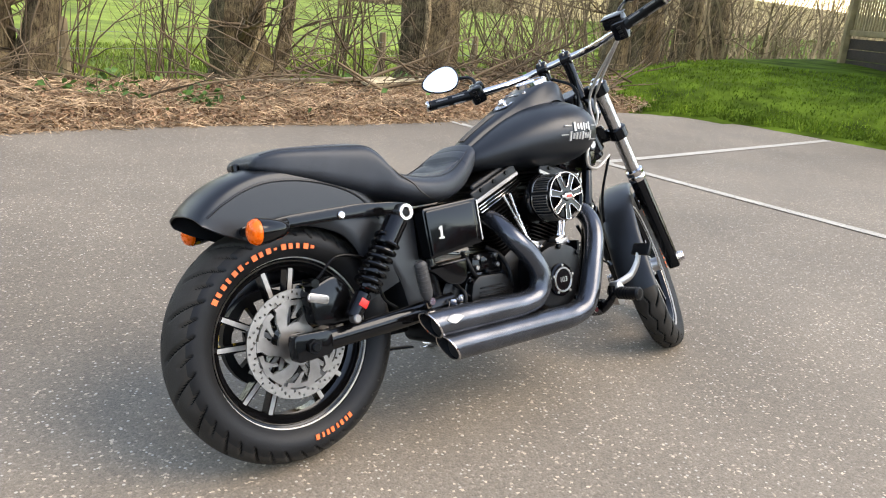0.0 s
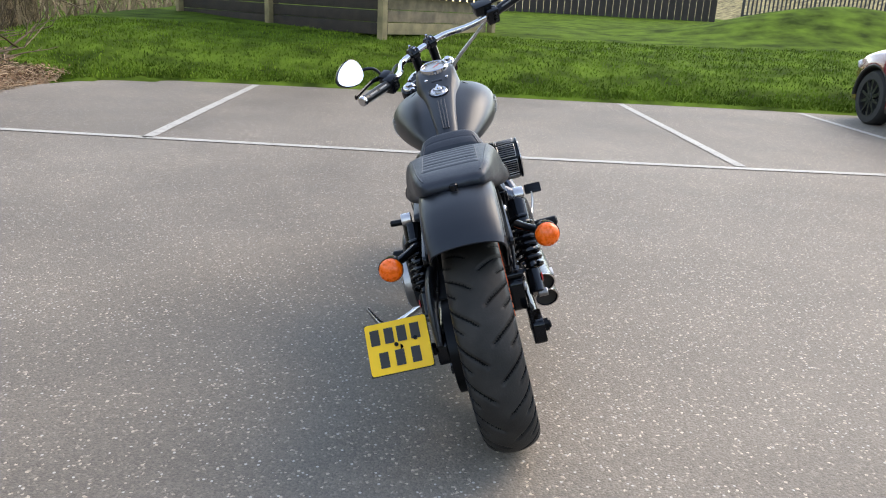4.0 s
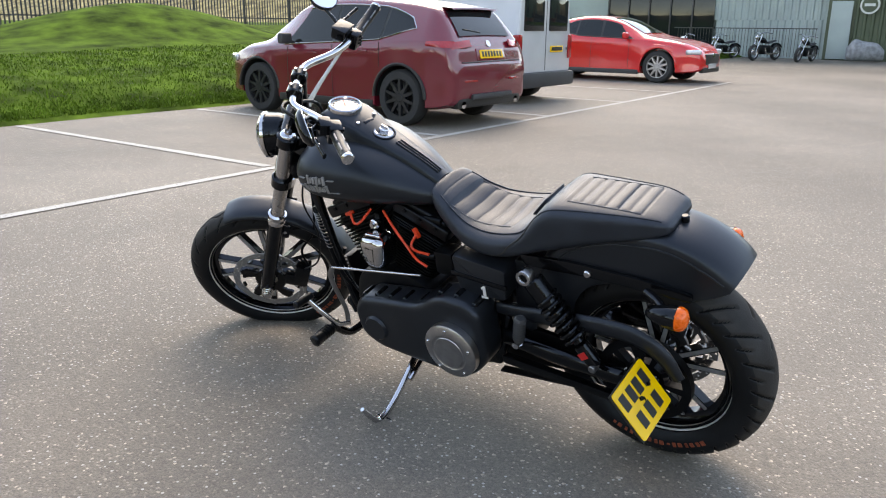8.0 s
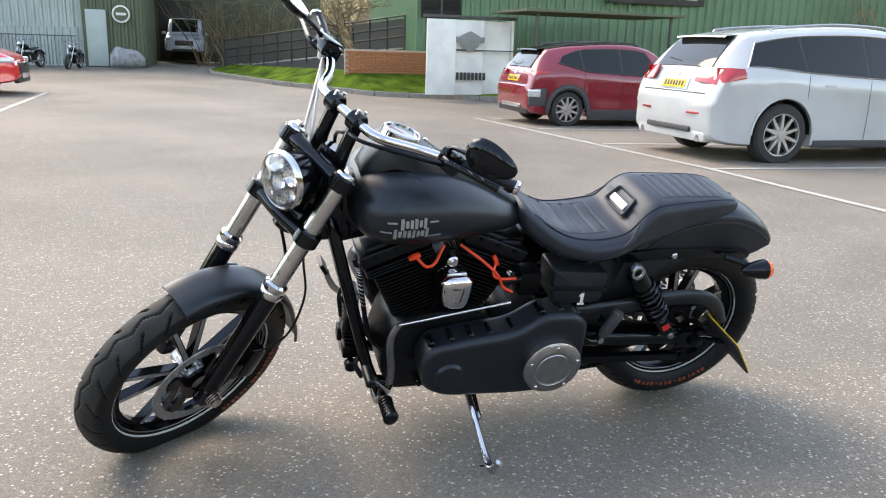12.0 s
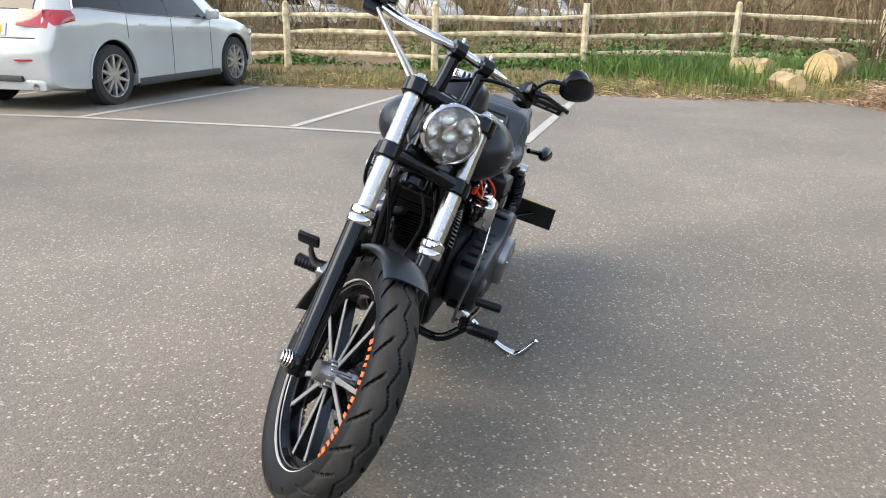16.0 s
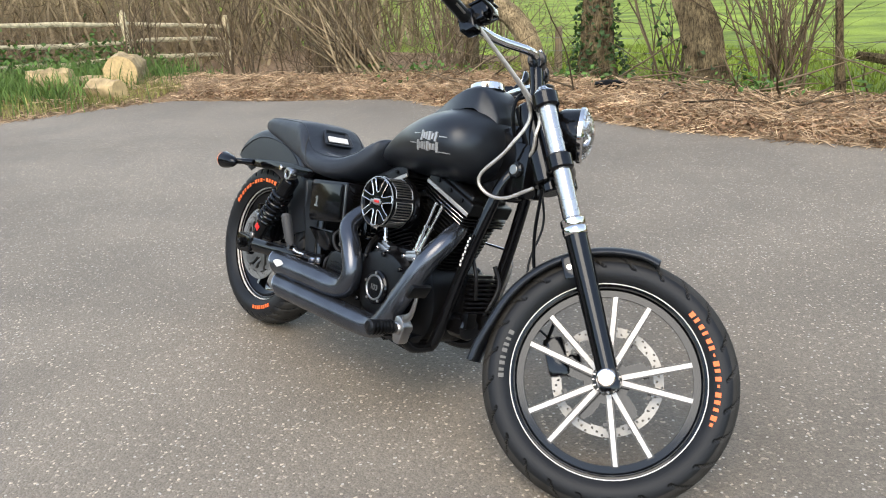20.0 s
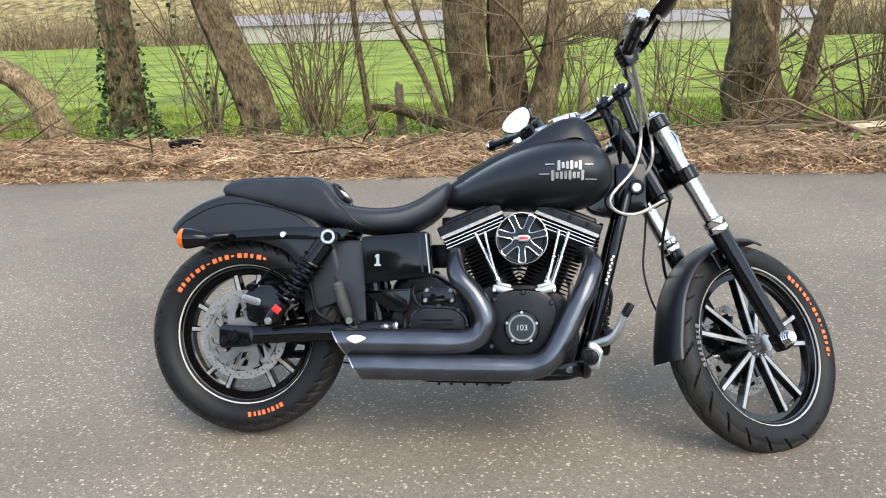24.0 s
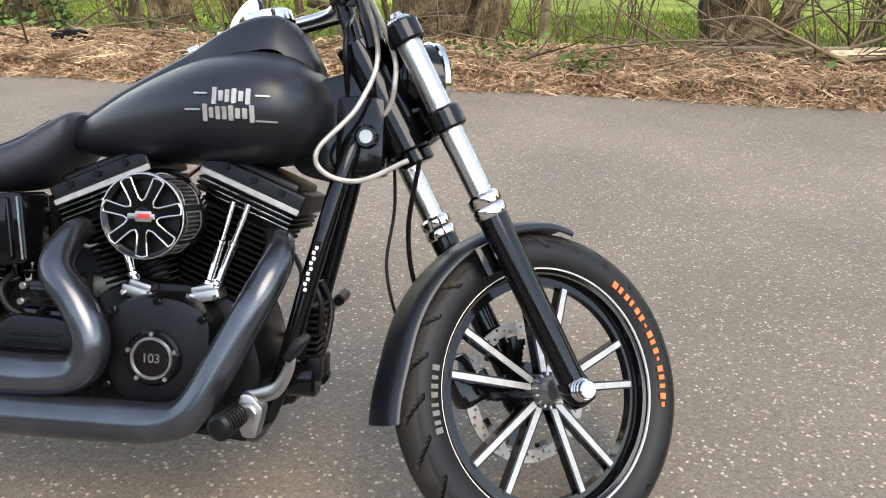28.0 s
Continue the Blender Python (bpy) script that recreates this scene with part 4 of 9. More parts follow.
# frame
for s in (-1, 1):
    part("frame_tube", tube([(1.235, s * 0.03, 0.80), (1.215, s * 0.06, 0.74), (1.16, s * 0.085, 0.52), (1.098, s * 0.09, 0.28), (1.05, s * 0.09, 0.226), (0.9, s * 0.092, 0.218), (0.57, s * 0.095, 0.224), (0.47, s * 0.1, 0.31), (0.43, s * 0.1, 0.55), (0.45, s * 0.09, 0.64)], 0.0185, 12, steps=60), GLOSSB, bike, "black frame cradle tube")
    part("fender_strut", merge(slab(round_poly([(-0.14, 0.632), (0.15, 0.645), (0.34, 0.64), (0.36, 0.675), (0.2, 0.682), (0.0, 0.672), (-0.14, 0.655)], 0.012), s * 0.107, s * 0.120, 0.003)), GLOSSB, bike, "black fender strut")
    part("strut_bolt", cyl((0.145, s * 0.118, 0.657), (0.145, s * 0.127, 0.657), 0.011, 16, bev=0.003), CHROME, bike)
part("steering_head", merge(cyl((1.335 - 0.0, 0, 0.775), (1.215, 0, 0.985), 0.042, 24, bev=0.005), slab(round_poly([(1.0, 0.86), (1.22, 0.93), (1.29, 0.80), (1.22, 0.70), (1.12, 0.72)], 0.02), -0.03, 0.03, 0.008)), GLOSSB, bike)
lk = part("ignition_lock", cyl((1.255, -0.02, 0.80), (1.255, -0.062, 0.80), 0.024, 24, bev=0.005), GLOSSB, bike, "round black fork lock")
part("lock_face", cyl((1.255, -0.061, 0.80), (1.255, -0.065, 0.80), 0.014, 20, bev=0.001), ALU, lk)
part("neck_cover", box((1.24, 0, 0.80), (0.10, 0.10, 0.16), 0.02, rot=None), GLOSSB, bike)


def prof_loft(stations, n, expo, steps):
    """Loft along x: stations of (x, half width, z low, z high); superellipse sections."""
    rings = []
    for x, w, z0, z1 in spline(stations, steps):
        rings.append([(x, a, b) for a, b in sup(max(w, 1e-3), max((z1 - z0) / 2, 1e-3), n, expo, (0, (z0 + z1) / 2))])
    return loft(rings)


tank_st = [(0.655, 0.05, 0.745, 0.80), (0.70, 0.085, 0.738, 0.825), (0.78, 0.128, 0.735, 0.872), (0.86, 0.162, 0.732, 0.912), (0.95, 0.19, 0.73, 0.944), (1.04, 0.204, 0.732, 0.958), (1.10, 0.20, 0.740, 0.952), (1.14, 0.178, 0.758, 0.932), (1.168, 0.135, 0.785, 0.90), (1.18, 0.07, 0.815, 0.868)]
tank = part("fuel_tank", prof_loft(tank_st, 48, 2.25, 60), SATIN, bike, "satin black teardrop fuel tank")
# dash console along the tank's crest
rings = []
for x, w, z in spline([(0.675, 0.035, 0.825), (0.74, 0.04, 0.868), (0.82, 0.048, 0.912), (0.90, 0.058, 0.954), (0.96, 0.070, 0.99), (1.02, 0.075, 1.018), (1.08, 0.072, 1.025), (1.12, 0.06, 0.99), (1.15, 0.05, 0.94)], 40):
    base = z - 0.07
    rings.append([(x, w * 1.15, base), (x, w, z - 0.012), (x, w * 0.8, z - 0.002), (x, 0, z + 0.002), (x, -w * 0.8, z - 0.002), (x, -w, z - 0.012), (x, -w * 1.15, base)])
dash = part("dash_console", loft(rings), SATIN, bike, "satin black dash with a dial", angle=50)
SPD = Matrix.Translation((1.035, 0, 1.022)) @ pose(0, 0, 0, 0, -16, 0)
SPM = SPD @ pose(0, 0, 0, 90, 0, 0)
part("speedometer", lathe([(0.0, 0.002), (0.045, 0.002), (0.047, 0.011), (0.050, 0.013), (0.054, 0.010), (0.056, -0.01)], 48), CHROME, dash, "round chrome-rimmed speedometer", m=SPM)
# the dial is dark; its grey paints in the sky glare on the glass
part("dial_face", lathe([(0.0, 0.0045), (0.0455, 0.0045)], 48), mat("dial_glare_grey", (0.20, 0.21, 0.215), 0.25, var=0.1, scale=40, coat=0.6), dash, "dark dial painted grey with the glare on its glass", m=SPM)
for k in range(13):
    a = radians(-130 + 260 * k / 12)
    part("dial_mark", box((0.038 * math.cos(a), 0.0, 0.038 * math.sin(a)), (0.007, 0.0008, 0.0016), 0, 1, rot=pose(0, 0, 0, 0, -math.degrees(a), 0)), BLACKP, dash, m=SPM @ Matrix.Translation((0, 0.0052, 0)), smooth=False)
part("dial_needle", box((0.012, 0.0052, 0.010), (0.040, 0.0012, 0.0022), 0, 1, rot=pose(0, 0, 0, 0, -40, 0)), REDP, dash, m=SPM, smooth=False)
FC = Matrix.Translation((0.892, 0, 0.946)) @ pose(0, 0, 0, 0, -24, 0)
FCM = FC @ pose(0, 0, 0, 90, 0, 0)
part("knob_dish", lathe([(0.0, 0.004), (0.022, 0.004), (0.029, 0.007), (0.033, 0.004), (0.034, -0.01)], 36), SATCHROME, dash, "bright switch dish", m=FCM)
part("knob_surround", lathe([(0.034, 0.0), (0.036, 0.006), (0.040, 0.004), (0.041, -0.008)], 36), GLOSSB, dash, m=FCM)
part("ignition_knob", merge(lathe([(0.0, 0.020), (0.012, 0.019), (0.015, 0.016), (0.016, 0.003)], 28), box((0, 0.021, 0), (0.026, 0.010, 0.008), 0.003)), CHROME, dash, "chrome ignition knob", m=FCM)
for s in (-1, 1):
    part("dash_screw", cyl((0.955, s * 0.040, 0.982), (0.952, s * 0.040, 0.992), 0.0065, 12, bev=0.0015), CHROME, dash)
part("warning_strip", box((0.945, 0, 0.982), (0.012, 0.042, 0.004), 0.002, rot=pose(0, 0, 0, 0, -30, 0)), GLOSSB, dash, "dark strip of warning lamps")
for k in (-1, 0, 1):
    part("dash_rib", tube([(0.69, k * 0.009, 0.8395), (0.74, k * 0.0105, 0.8705), (0.79, k * 0.0115, 0.8985), (0.835, k * 0.012, 0.9225)], 0.0028, 8, steps=14), SATIN, dash)
for s in (-1, 1):
    c = V((1.03, s * 0.118, 0.93))
    part("tank_cap", lathe([(0.0, 0.007), (0.03, 0.006), (0.036, 0.0), (0.036, -0.02)], 32), GLOSSB, tank, "flush black fuel cap", m=Matrix.Translation(c) @ pose(0, 0, 0, -s * 27, 0, 0) @ pose(0, 0, 0, 90, 0, 0))
    # tank badge: two rows of plain silver shapes with a fine dash before and after
    bars = []
    for row, (z0, hs, xo) in enumerate(((0.854, [0.03, 0.018, 0.022, 0.026, 0.018, 0.028], -0.028), (0.824, [0.03, 0.018, 0.022, 0.022, 0.026, 0.018, 0.018, 0.03], -0.046))):
        x = xo
        for h in hs:
            bars.append((x, z0, 0.0085, h))
            x += 0.0125
    bars += [(-0.055, 0.858, 0.026, 0.003), (-0.07, 0.829, 0.03, 0.003), (0.06, 0.856, 0.026, 0.003), (0.066, 0.812, 0.036, 0.003)]
    for x, z, w, h in bars:
        mb = box((1.035 - s * x, 0, z), (w, 0.008, h), 0.001, 1)
        for v in mb.verts:
            k = np.interp(v.co.x, [0.86, 0.95, 1.04, 1.10, 1.14], [0.162, 0.19, 0.204, 0.20, 0.178])
            zc, zh = 0.845, 0.113
            wy = k * max(0.0, 1 - abs((v.co.z - zc) / zh) ** 2.25) ** (1 / 2.25)
            v.co.y = s * (wy + 0.0025 + (0.0035 if v.co.y * s > 0 else -0.004))
        part("badge_mark", mb, SPOKEM, tank, "raised silver tank mark", smooth=False)

# seat
seat_st = [(-0.073, 0.066, 0.798, 0.812), (-0.056, 0.087, 0.786, 0.828), (0.0, 0.106, 0.768, 0.842), (0.09, 0.117, 0.745, 0.846), (0.18, 0.128, 0.718, 0.847), (0.245, 0.138, 0.698, 0.844), (0.285, 0.147, 0.688, 0.820), (0.33, 0.157, 0.675, 0.768), (0.38, 0.166, 0.662, 0.752), (0.45, 0.165, 0.655, 0.745), (0.52, 0.15, 0.66, 0.752), (0.58, 0.13, 0.68, 0.778), (0.63, 0.11, 0.715, 0.812), (0.66, 0.095, 0.75, 0.828), (0.675, 0.07, 0.78, 0.822)]


def SEAT_E(x):
    """The pillion pad is flat-topped, the rider's scoop rounder."""
    return 4.2 if x < 0.24 else max(2.9, 4.2 - (x - 0.24) * 14)


rings = []
for x, w, z0, z1 in spline(seat_st, 300):
    row = []
    for a, b in sup(max(w, 0.002), max((z1 - z0) / 2, 0.002), 96, SEAT_E(x), (0, (z0 + z1) / 2)):
        if b > (z0 + z1) / 2:
            pad = (0.0 < x < 0.22 and abs(a) < 0.075) or (0.385 < x < 0.63 and abs(a) < 0.095 - 0.1 * max(0, x - 0.52))
            if pad:
                ph = (x / 0.034) % 1 if x < 0.3 else ((x - 0.385) / 0.041) % 1
                b += 0.0055 * abs(math.sin(ph * math.pi)) ** 0.4 - 0.004
            if 0.30 < x < 0.6:
                b -= 0.010 * math.exp(-(a / 0.08) ** 2)
        row.append((x, a, b))
    rings.append(row)
seat = part("seat", loft(rings), LEATHER, bike, "stitched black vinyl two-up seat with pleated pads", angle=60)
SLOT = Matrix.Translation((0.309, 0, 0.797)) @ pose(0, 0, 0, 0, -40, 0)
slot_line = round_poly([(-0.062, -0.030), (0.062, -0.030), (0.052, 0.034), (-0.052, 0.034)], 0.012, 5)
part("seat_slot", loft([[(x, a * k, b * k) for a, b in slot_line] for x, k in ((-0.006, 1.0), (0.004, 1.0), (0.004, 0.90), (-0.004, 0.84))]), LEATHER, seat, "recess in the seat back", m=SLOT)
part("slot_welt", tube([(0.004, a, b) for a, b in slot_line] + [(0.004, *slot_line[0])], 0.0034, 8), LEATHER, seat, m=SLOT)
part("seat_badge", box((0.003, 0, -0.006), (0.006, 0.088, 0.024), 0.002), WHITEP, seat, "small white badge", m=SLOT)
for s in (-1, 1):
    pts = []
    for x, w, z0, z1 in spline(seat_st, 60):
        if -0.05 < x < 0.64:
            e = SEAT_E(x)
            tt = 0.80
            pts.append((x, s * w * math.cos(tt) ** (2 / e) * 1.004, (z0 + z1) / 2 + (z1 - z0) / 2 * math.sin(tt) ** (2 / e) * 1.004))
    part("seat_piping", tube(pts, 0.0022, 6), LEATHER, seat)
    for zz, xa, xb in ((0.076, 0.002, 0.215), (0.094, 0.39, 0.60)):
        pts = []
        for x, w, z0, z1 in spline(seat_st, 150):
            if xa < x < xb:
                yy = zz - (0.1 * max(0, x - 0.52) if xa > 0.3 else 0)
                bb = (z1 - z0) / 2 * (1 - min(1, yy / w) ** SEAT_E(x)) ** (1 / SEAT_E(x))
                pts.append((x, s * yy, (z0 + z1) / 2 + bb - (0.010 * math.exp(-(yy / 0.08) ** 2) if x > 0.3 else 0) + 0.0005))
        part("stitching", tube(pts, 0.0014, 5), mat("thread", (0.10, 0.10, 0.11), 0.7), seat)
for s in (-1, 1):
    pts = []
    for i in range(30):
        u = i / 29
        x = 0.250 + 0.188 * u ** 1.25
        st = [np.interp(x, [q[0] for q in seat_st], [q[c] for q in seat_st]) for c in (1, 2, 3)]
        tt = radians(84 - 118 * u)
        cz, sz = math.cos(tt), math.sin(tt)
        pts.append((x, s * st[0] * abs(cz) ** (2 / 2.9) * 1.002, (st[1] + st[2]) / 2 + math.copysign((st[2] - st[1]) / 2 * abs(sz) ** (2 / 2.9), sz) * 1.002))
    part("seat_seam", tube(pts, 0.0026, 6), BLACKP, seat)
part("seat_knob", cyl((-0.080, 0, 0.792), (-0.080, 0, 0.813), 0.011, 16, bev=0.003), GLOSSB, seat)

# rear fender: crest line, side depth
crest = [(-0.245, 0.697, 0.094), (-0.225, 0.720, 0.097), (-0.186, 0.752, 0.099), (-0.126, 0.783, 0.100), (-0.05, 0.802, 0.101), (0.05, 0.800, 0.102), (0.15, 0.778, 0.104), (0.24, 0.735, 0.106), (0.31, 0.655, 0.107), (0.345, 0.56, 0.10), (0.36, 0.46, 0.095)]
cen = (0.0, 0.337)
rings = []
cs = spline(crest, 48)
for i, (x, z, w) in enumerate(cs):
    d = V((x - cen[0], z - cen[1]))
    L = d.length
    d = d / L
    row = []
    sk = 0.034 + 0.12 * min(1, i / 11)
    for j in range(23):
        u = -1 + j / 11
        if abs(u) < 0.6:
            k = abs(u) / 0.6
            y = math.copysign(w * math.sin(k * math.pi / 2) ** 0.9, u) if u else 0
            rr = L - 0.032 * (1 - math.cos(k * math.pi / 2))
        else:
            k = (abs(u) - 0.6) / 0.4
            y = math.copysign(w + 0.003 * k, u)
            rr = L - 0.032 - (sk - 0.03) * k
        row.append((cen[0] + d[0] * rr, y, cen[1] + d[1] * rr))
    inner = []
    for x2, y2, z2 in reversed(row):
        q = V((x2 - cen[0], z2 - cen[1]))
        q = q * (1 - 0.004 / q.length)
        inner.append((cen[0] + q[0], y2 * 0.965, cen[1] + q[1]))
    rings.append(row + inner)
rf = part("rear_fender", loft(rings), SATIN, bike, "satin black bobbed rear fender", angle=50)
for j in (4, 18):
    part("rolled_bead", tube([V(r[j]) for r in rings[4:38]], 0.0032, 8), SATIN, rf)
for s in (-1, 1):
    IM = Matrix.Translation((-0.125, s * 0.205, 0.643)) @ pose(0, 0, 0, 0, 0, -90)
    ind = part("indicator", lathe([(0.0, 0.072), (0.012, 0.066), (0.022, 0.045), (0.030, 0.012), (0.033, -0.012), (0.029, -0.013)], 28), GLOSSB, bike, "bullet indicator with an amber lens", m=IM)
    part("stalk", tube([(-0.03, s * 0.14, 0.655), (-0.07, s * 0.165, 0.65), (-0.10, s * 0.195, 0.645)], 0.0115, 12, steps=8), GLOSSB, ind)
    part("lens", lathe([(0.031, -0.010), (0.031, -0.02), (0.026, -0.030), (0.014, -0.036), (0.0, -0.038)], 28), AMBER, ind, "amber lens", m=IM)

# swingarm, shocks
for s in (-1, 1):
    part("swingarm", tube([(0.0, s * 0.135, 0.337), (0.12, s * 0.135, 0.343), (0.3, s * 0.13, 0.352), (0.5, s * 0.11, 0.362)], [0.030, 0.027, 0.028, 0.03], 12, steps=14, flat=0.65), GLOSSB, bike, "black swingarm rail")
    ax = part("axle_adjuster", merge(slab(round_poly([(-0.05, 0.30), (0.06, 0.308), (0.06, 0.37), (-0.05, 0.374)], 0.02), s * 0.118, s * 0.155, 0.004)), GLOSSB, bike)
    part("axle_nut", merge(cyl((0, s * 0.15, 0.337), (0, s * 0.168, 0.337), 0.020, 6), cyl((0, s * 0.16, 0.337), (0, s * 0.176, 0.337), 0.012, 16, bev=0.003)), DARKM, ax)
    top, low = V((0.306, s * 0.163, 0.647)), V((0.118, s * 0.163, 0.388))
    d = (low - top).normalized()
    sh = part("shock_absorber", merge(cyl(top + d * 0.02, top + d * 0.105, 0.031, 24, bev=0.004), cyl(top + d * 0.10, top + d * 0.24, 0.016, 20), cyl(low - d * 0.075, low - d * 0.0, 0.023, 24, bev=0.004)), GLOSSB, bike, "black coil-over shock absorber")
    q, r2 = d.orthogonal().normalized(), d.cross(d.orthogonal().normalized())
    coil = []
    for i in range(150):
        u = i / 149
        t = u * 2 * math.pi * 7
        coil.append(top + d * (0.08 + 0.155 * u) + (q * math.cos(t) + r2 * math.sin(t)) * 0.0335)
    part("spring", tube(coil, 0.006, 8), GLOSSB, sh, "black coil spring")
    part("shock_eye", lathe([(0.012, s * 0.026), (0.014, s * 0.03), (0.022, s * 0.03), (0.0235, s * 0.027), (0.0235, 0)], 28, top), SATCHROME, sh, "chrome upper shock eye")
    part("shock_top_bolt", cyl(top, top + V((0, s * 0.025, 0)), 0.0125, 12, bev=0.003), DARKM, sh)
    part("shock_bolt", cyl(low, low + V((0, s * 0.03, 0)), 0.012, 16, bev=0.003), DARKALU, sh)
    part("shock_decal", box(low - d * 0.045 + V((0, s * 0.0235, 0)), (0.026, 0.003, 0.022), 0.001, rot=pose(0, 0, 0, 0, 37, 0)), REDP, sh, "small red decal")
# rear caliper
cal = part("rear_caliper", merge(slab(round_poly([(0.03, 0.38), (0.14, 0.37), (0.15, 0.46), (0.10, 0.505), (0.02, 0.475)], 0.02), -0.125, -0.06, 0.008), box((0.11, -0.10, 0.40), (0.07, 0.05, 0.06), 0.012), cyl((0.04, -0.13, 0.49), (0.04, -0.08, 0.49), 0.012, 12)), GLOSSB, bike, "black rear brake caliper")
cb = part("caliper_badge", slab(round_poly([(0.012, 0.447), (0.072, 0.430), (0.078, 0.453), (0.018, 0.470)], 0.011, 5), -0.131, -0.124, 0.002), ALU, cal, "silver caliper badge")
part("badge_field", slab(round_poly([(0.017, 0.449), (0.069, 0.4345), (0.073, 0.451), (0.021, 0.4655)], 0.008, 5), -0.133, -0.130, 0.0005), DARKALU, cb)
part("brake_hose", tube([(0.06, -0.11, 0.5), (0.12, -0.12, 0.55), (0.22, -0.12, 0.52), (0.25, -0.12, 0.42), (0.3, -0.11, 0.38)], 0.0045, 8, steps=24), DARKM, bike)
# belt guard and belt, left
part("belt_guard", tube([(0.45, 0.13, 0.475), (0.3, 0.135, 0.485), (0.15, 0.135, 0.50), (0.02, 0.135, 0.50), (-0.06, 0.135, 0.46), (-0.11, 0.135, 0.39)], [0.02, 0.026, 0.028, 0.028, 0.026, 0.018], 12, steps=30, flat=0.55), SATIN, bike, "satin black belt guard")
part("drive_belt", merge(box((0.25, 0.105, 0.475), (0.48, 0.028, 0.006), 0.001, rot=None), box((0.24, 0.105, 0.235), (0.5, 0.028, 0.006), 0.001, rot=pose(0, 0, 0, 0, 6, 0))), RUBBER, bike)
part("lower_guard", slab(round_poly([(0.02, 0.235), (0.46, 0.262), (0.46, 0.29), (0.02, 0.262)], 0.01), 0.11, 0.135, 0.003), GLOSSB, bike)
part("swingarm_plate", slab(round_poly([(0.47, 0.262), (0.47, 0.405), (0.33, 0.400), (0.08, 0.372), (0.03, 0.33), (0.08, 0.298), (0.30, 0.268)], 0.02), 0.082, 0.100, 0.006), DARKM, bike, "black swingarm side plate")
# side boxes
ONE = [(-0.016, -0.03), (0.016, -0.03), (0.016, -0.021), (0.008, -0.021), (0.008, 0.03), (-0.004, 0.03), (-0.014, 0.02), (-0.014, 0.013), (-0.006, 0.014), (-0.006, -0.021), (-0.016, -0.021)]
bb = part("battery_cover", slab(round_poly([(0.397, 0.648), (0.609, 0.664), (0.622, 0.527), (0.412, 0.500)], 0.012), -0.142, -0.05, 0.008), GLOSSB, bike, "gloss black battery box")
part("box_panel", slab(round_poly([(0.404, 0.640), (0.586, 0.654), (0.597, 0.532), (0.417, 0.508)], 0.01), -0.149, -0.137, 0.005), GLOSSB, bb)
part("box_edge", slab([(0.600, 0.655), (0.604, 0.655), (0.616, 0.535), (0.612, 0.535)], -0.146, -0.139, 0), ALU, bb, "bright edge line")
part("badge_numeral", slab([(a * 0.62, b * 0.62) for a, b in ONE], -0.001, 0.001, 0, "xy"), ALU, bb, "small silver numeral one", m=Matrix.Translation((0.453, -0.1505, 0.575)) @ pose(0, 0, 0, 90, 0, 0), smooth=False)
eb = part("electrics_cover", slab(round_poly([(0.575, 0.655), (0.385, 0.635), (0.395, 0.525), (0.56, 0.53)], 0.02), 0.05, 0.165, 0.014), SATIN, bike, "satin black left side cover")
part("cover_strap", slab(round_poly([(0.578, 0.602), (0.384, 0.585), (0.386, 0.570), (0.576, 0.588)], 0.004), 0.16, 0.169, 0.002), GLOSSB, eb)
part("badge_numeral", slab([(a * 0.7, b * 0.7) for a, b in ONE], -0.001, 0.001, 0, "xy"), WHITEP, eb, "small silver numeral one", m=Matrix.Translation((0.465, 0.1675, 0.548)) @ pose(0, 0, 0, 90, 0, 180), smooth=False)
part("inner_fender", slab(round_poly([(0.23, 0.64), (0.40, 0.64), (0.41, 0.36), (0.36, 0.33), (0.33, 0.45)], 0.03), -0.10, 0.10, 0.01), SATIN, bike)

# engine
crank = part("crankcase", merge(slab(round_poly([(0.72, 0.22), (1.04, 0.22), (1.08, 0.32), (1.04, 0.46), (0.95, 0.50), (0.80, 0.50), (0.72, 0.46)], 0.05, 6), -0.10, 0.12, 0.02)), WRINKLE, bike, "black crankcase")
gear = part("gearbox", slab(round_poly([(0.47, 0.23), (0.73, 0.22), (0.74, 0.44), (0.68, 0.48), (0.56, 0.48), (0.48, 0.40)], 0.03, 5), -0.092, 0.12, 0.02), WRINKLE, bike, "black gearbox casing")
pan = part("oil_pan", slab(round_poly([(0.60, 0.190), (0.86, 0.186), (0.88, 0.212), (1.0, 0.216), (1.0, 0.25), (0.5, 0.25), (0.56, 0.20)], 0.012), -0.088, 0.088, 0.010), DARKM, bike)
for k in range(6):
    part("pan_fin", box((0.635 + 0.04 * k, 0, 0.186), (0.008, 0.15, 0.012), 0.002, 1), DARKM, pan)
for a, b in ((0.56, 0.205), (0.70, 0.188), (0.84, 0.187), (0.97, 0.214)):
    part("pan_bolt", cyl((a, -0.088, b + 0.014), (a, -0.098, b + 0.014), 0.008, 10, bev=0.002), GLOSSB, pan)
part("cam_cover", slab(round_poly([(0.80, 0.46), (0.86, 0.485), (0.94, 0.485), (1.0, 0.455), (1.0, 0.36), (0.96, 0.29), (0.88, 0.262), (0.81, 0.30), (0.79, 0.38)], 0.03, 6), -0.182, -0.09, 0.018), WRINKLE, crank, "black cam cover")
tb = part("timer_cover", merge(cyl((0.895, -0.176, 0.371), (0.895, -0.196, 0.371), 0.053, 40, bev=0.005)), GLOSSB, crank, "round black timer cover")
part("timer_ring", lathe([(0.034, 0.0), (0.036, -0.003), (0.039, -0.003), (0.041, 0.0)], 40, (0.895, -0.196, 0.371)), ALU, tb)
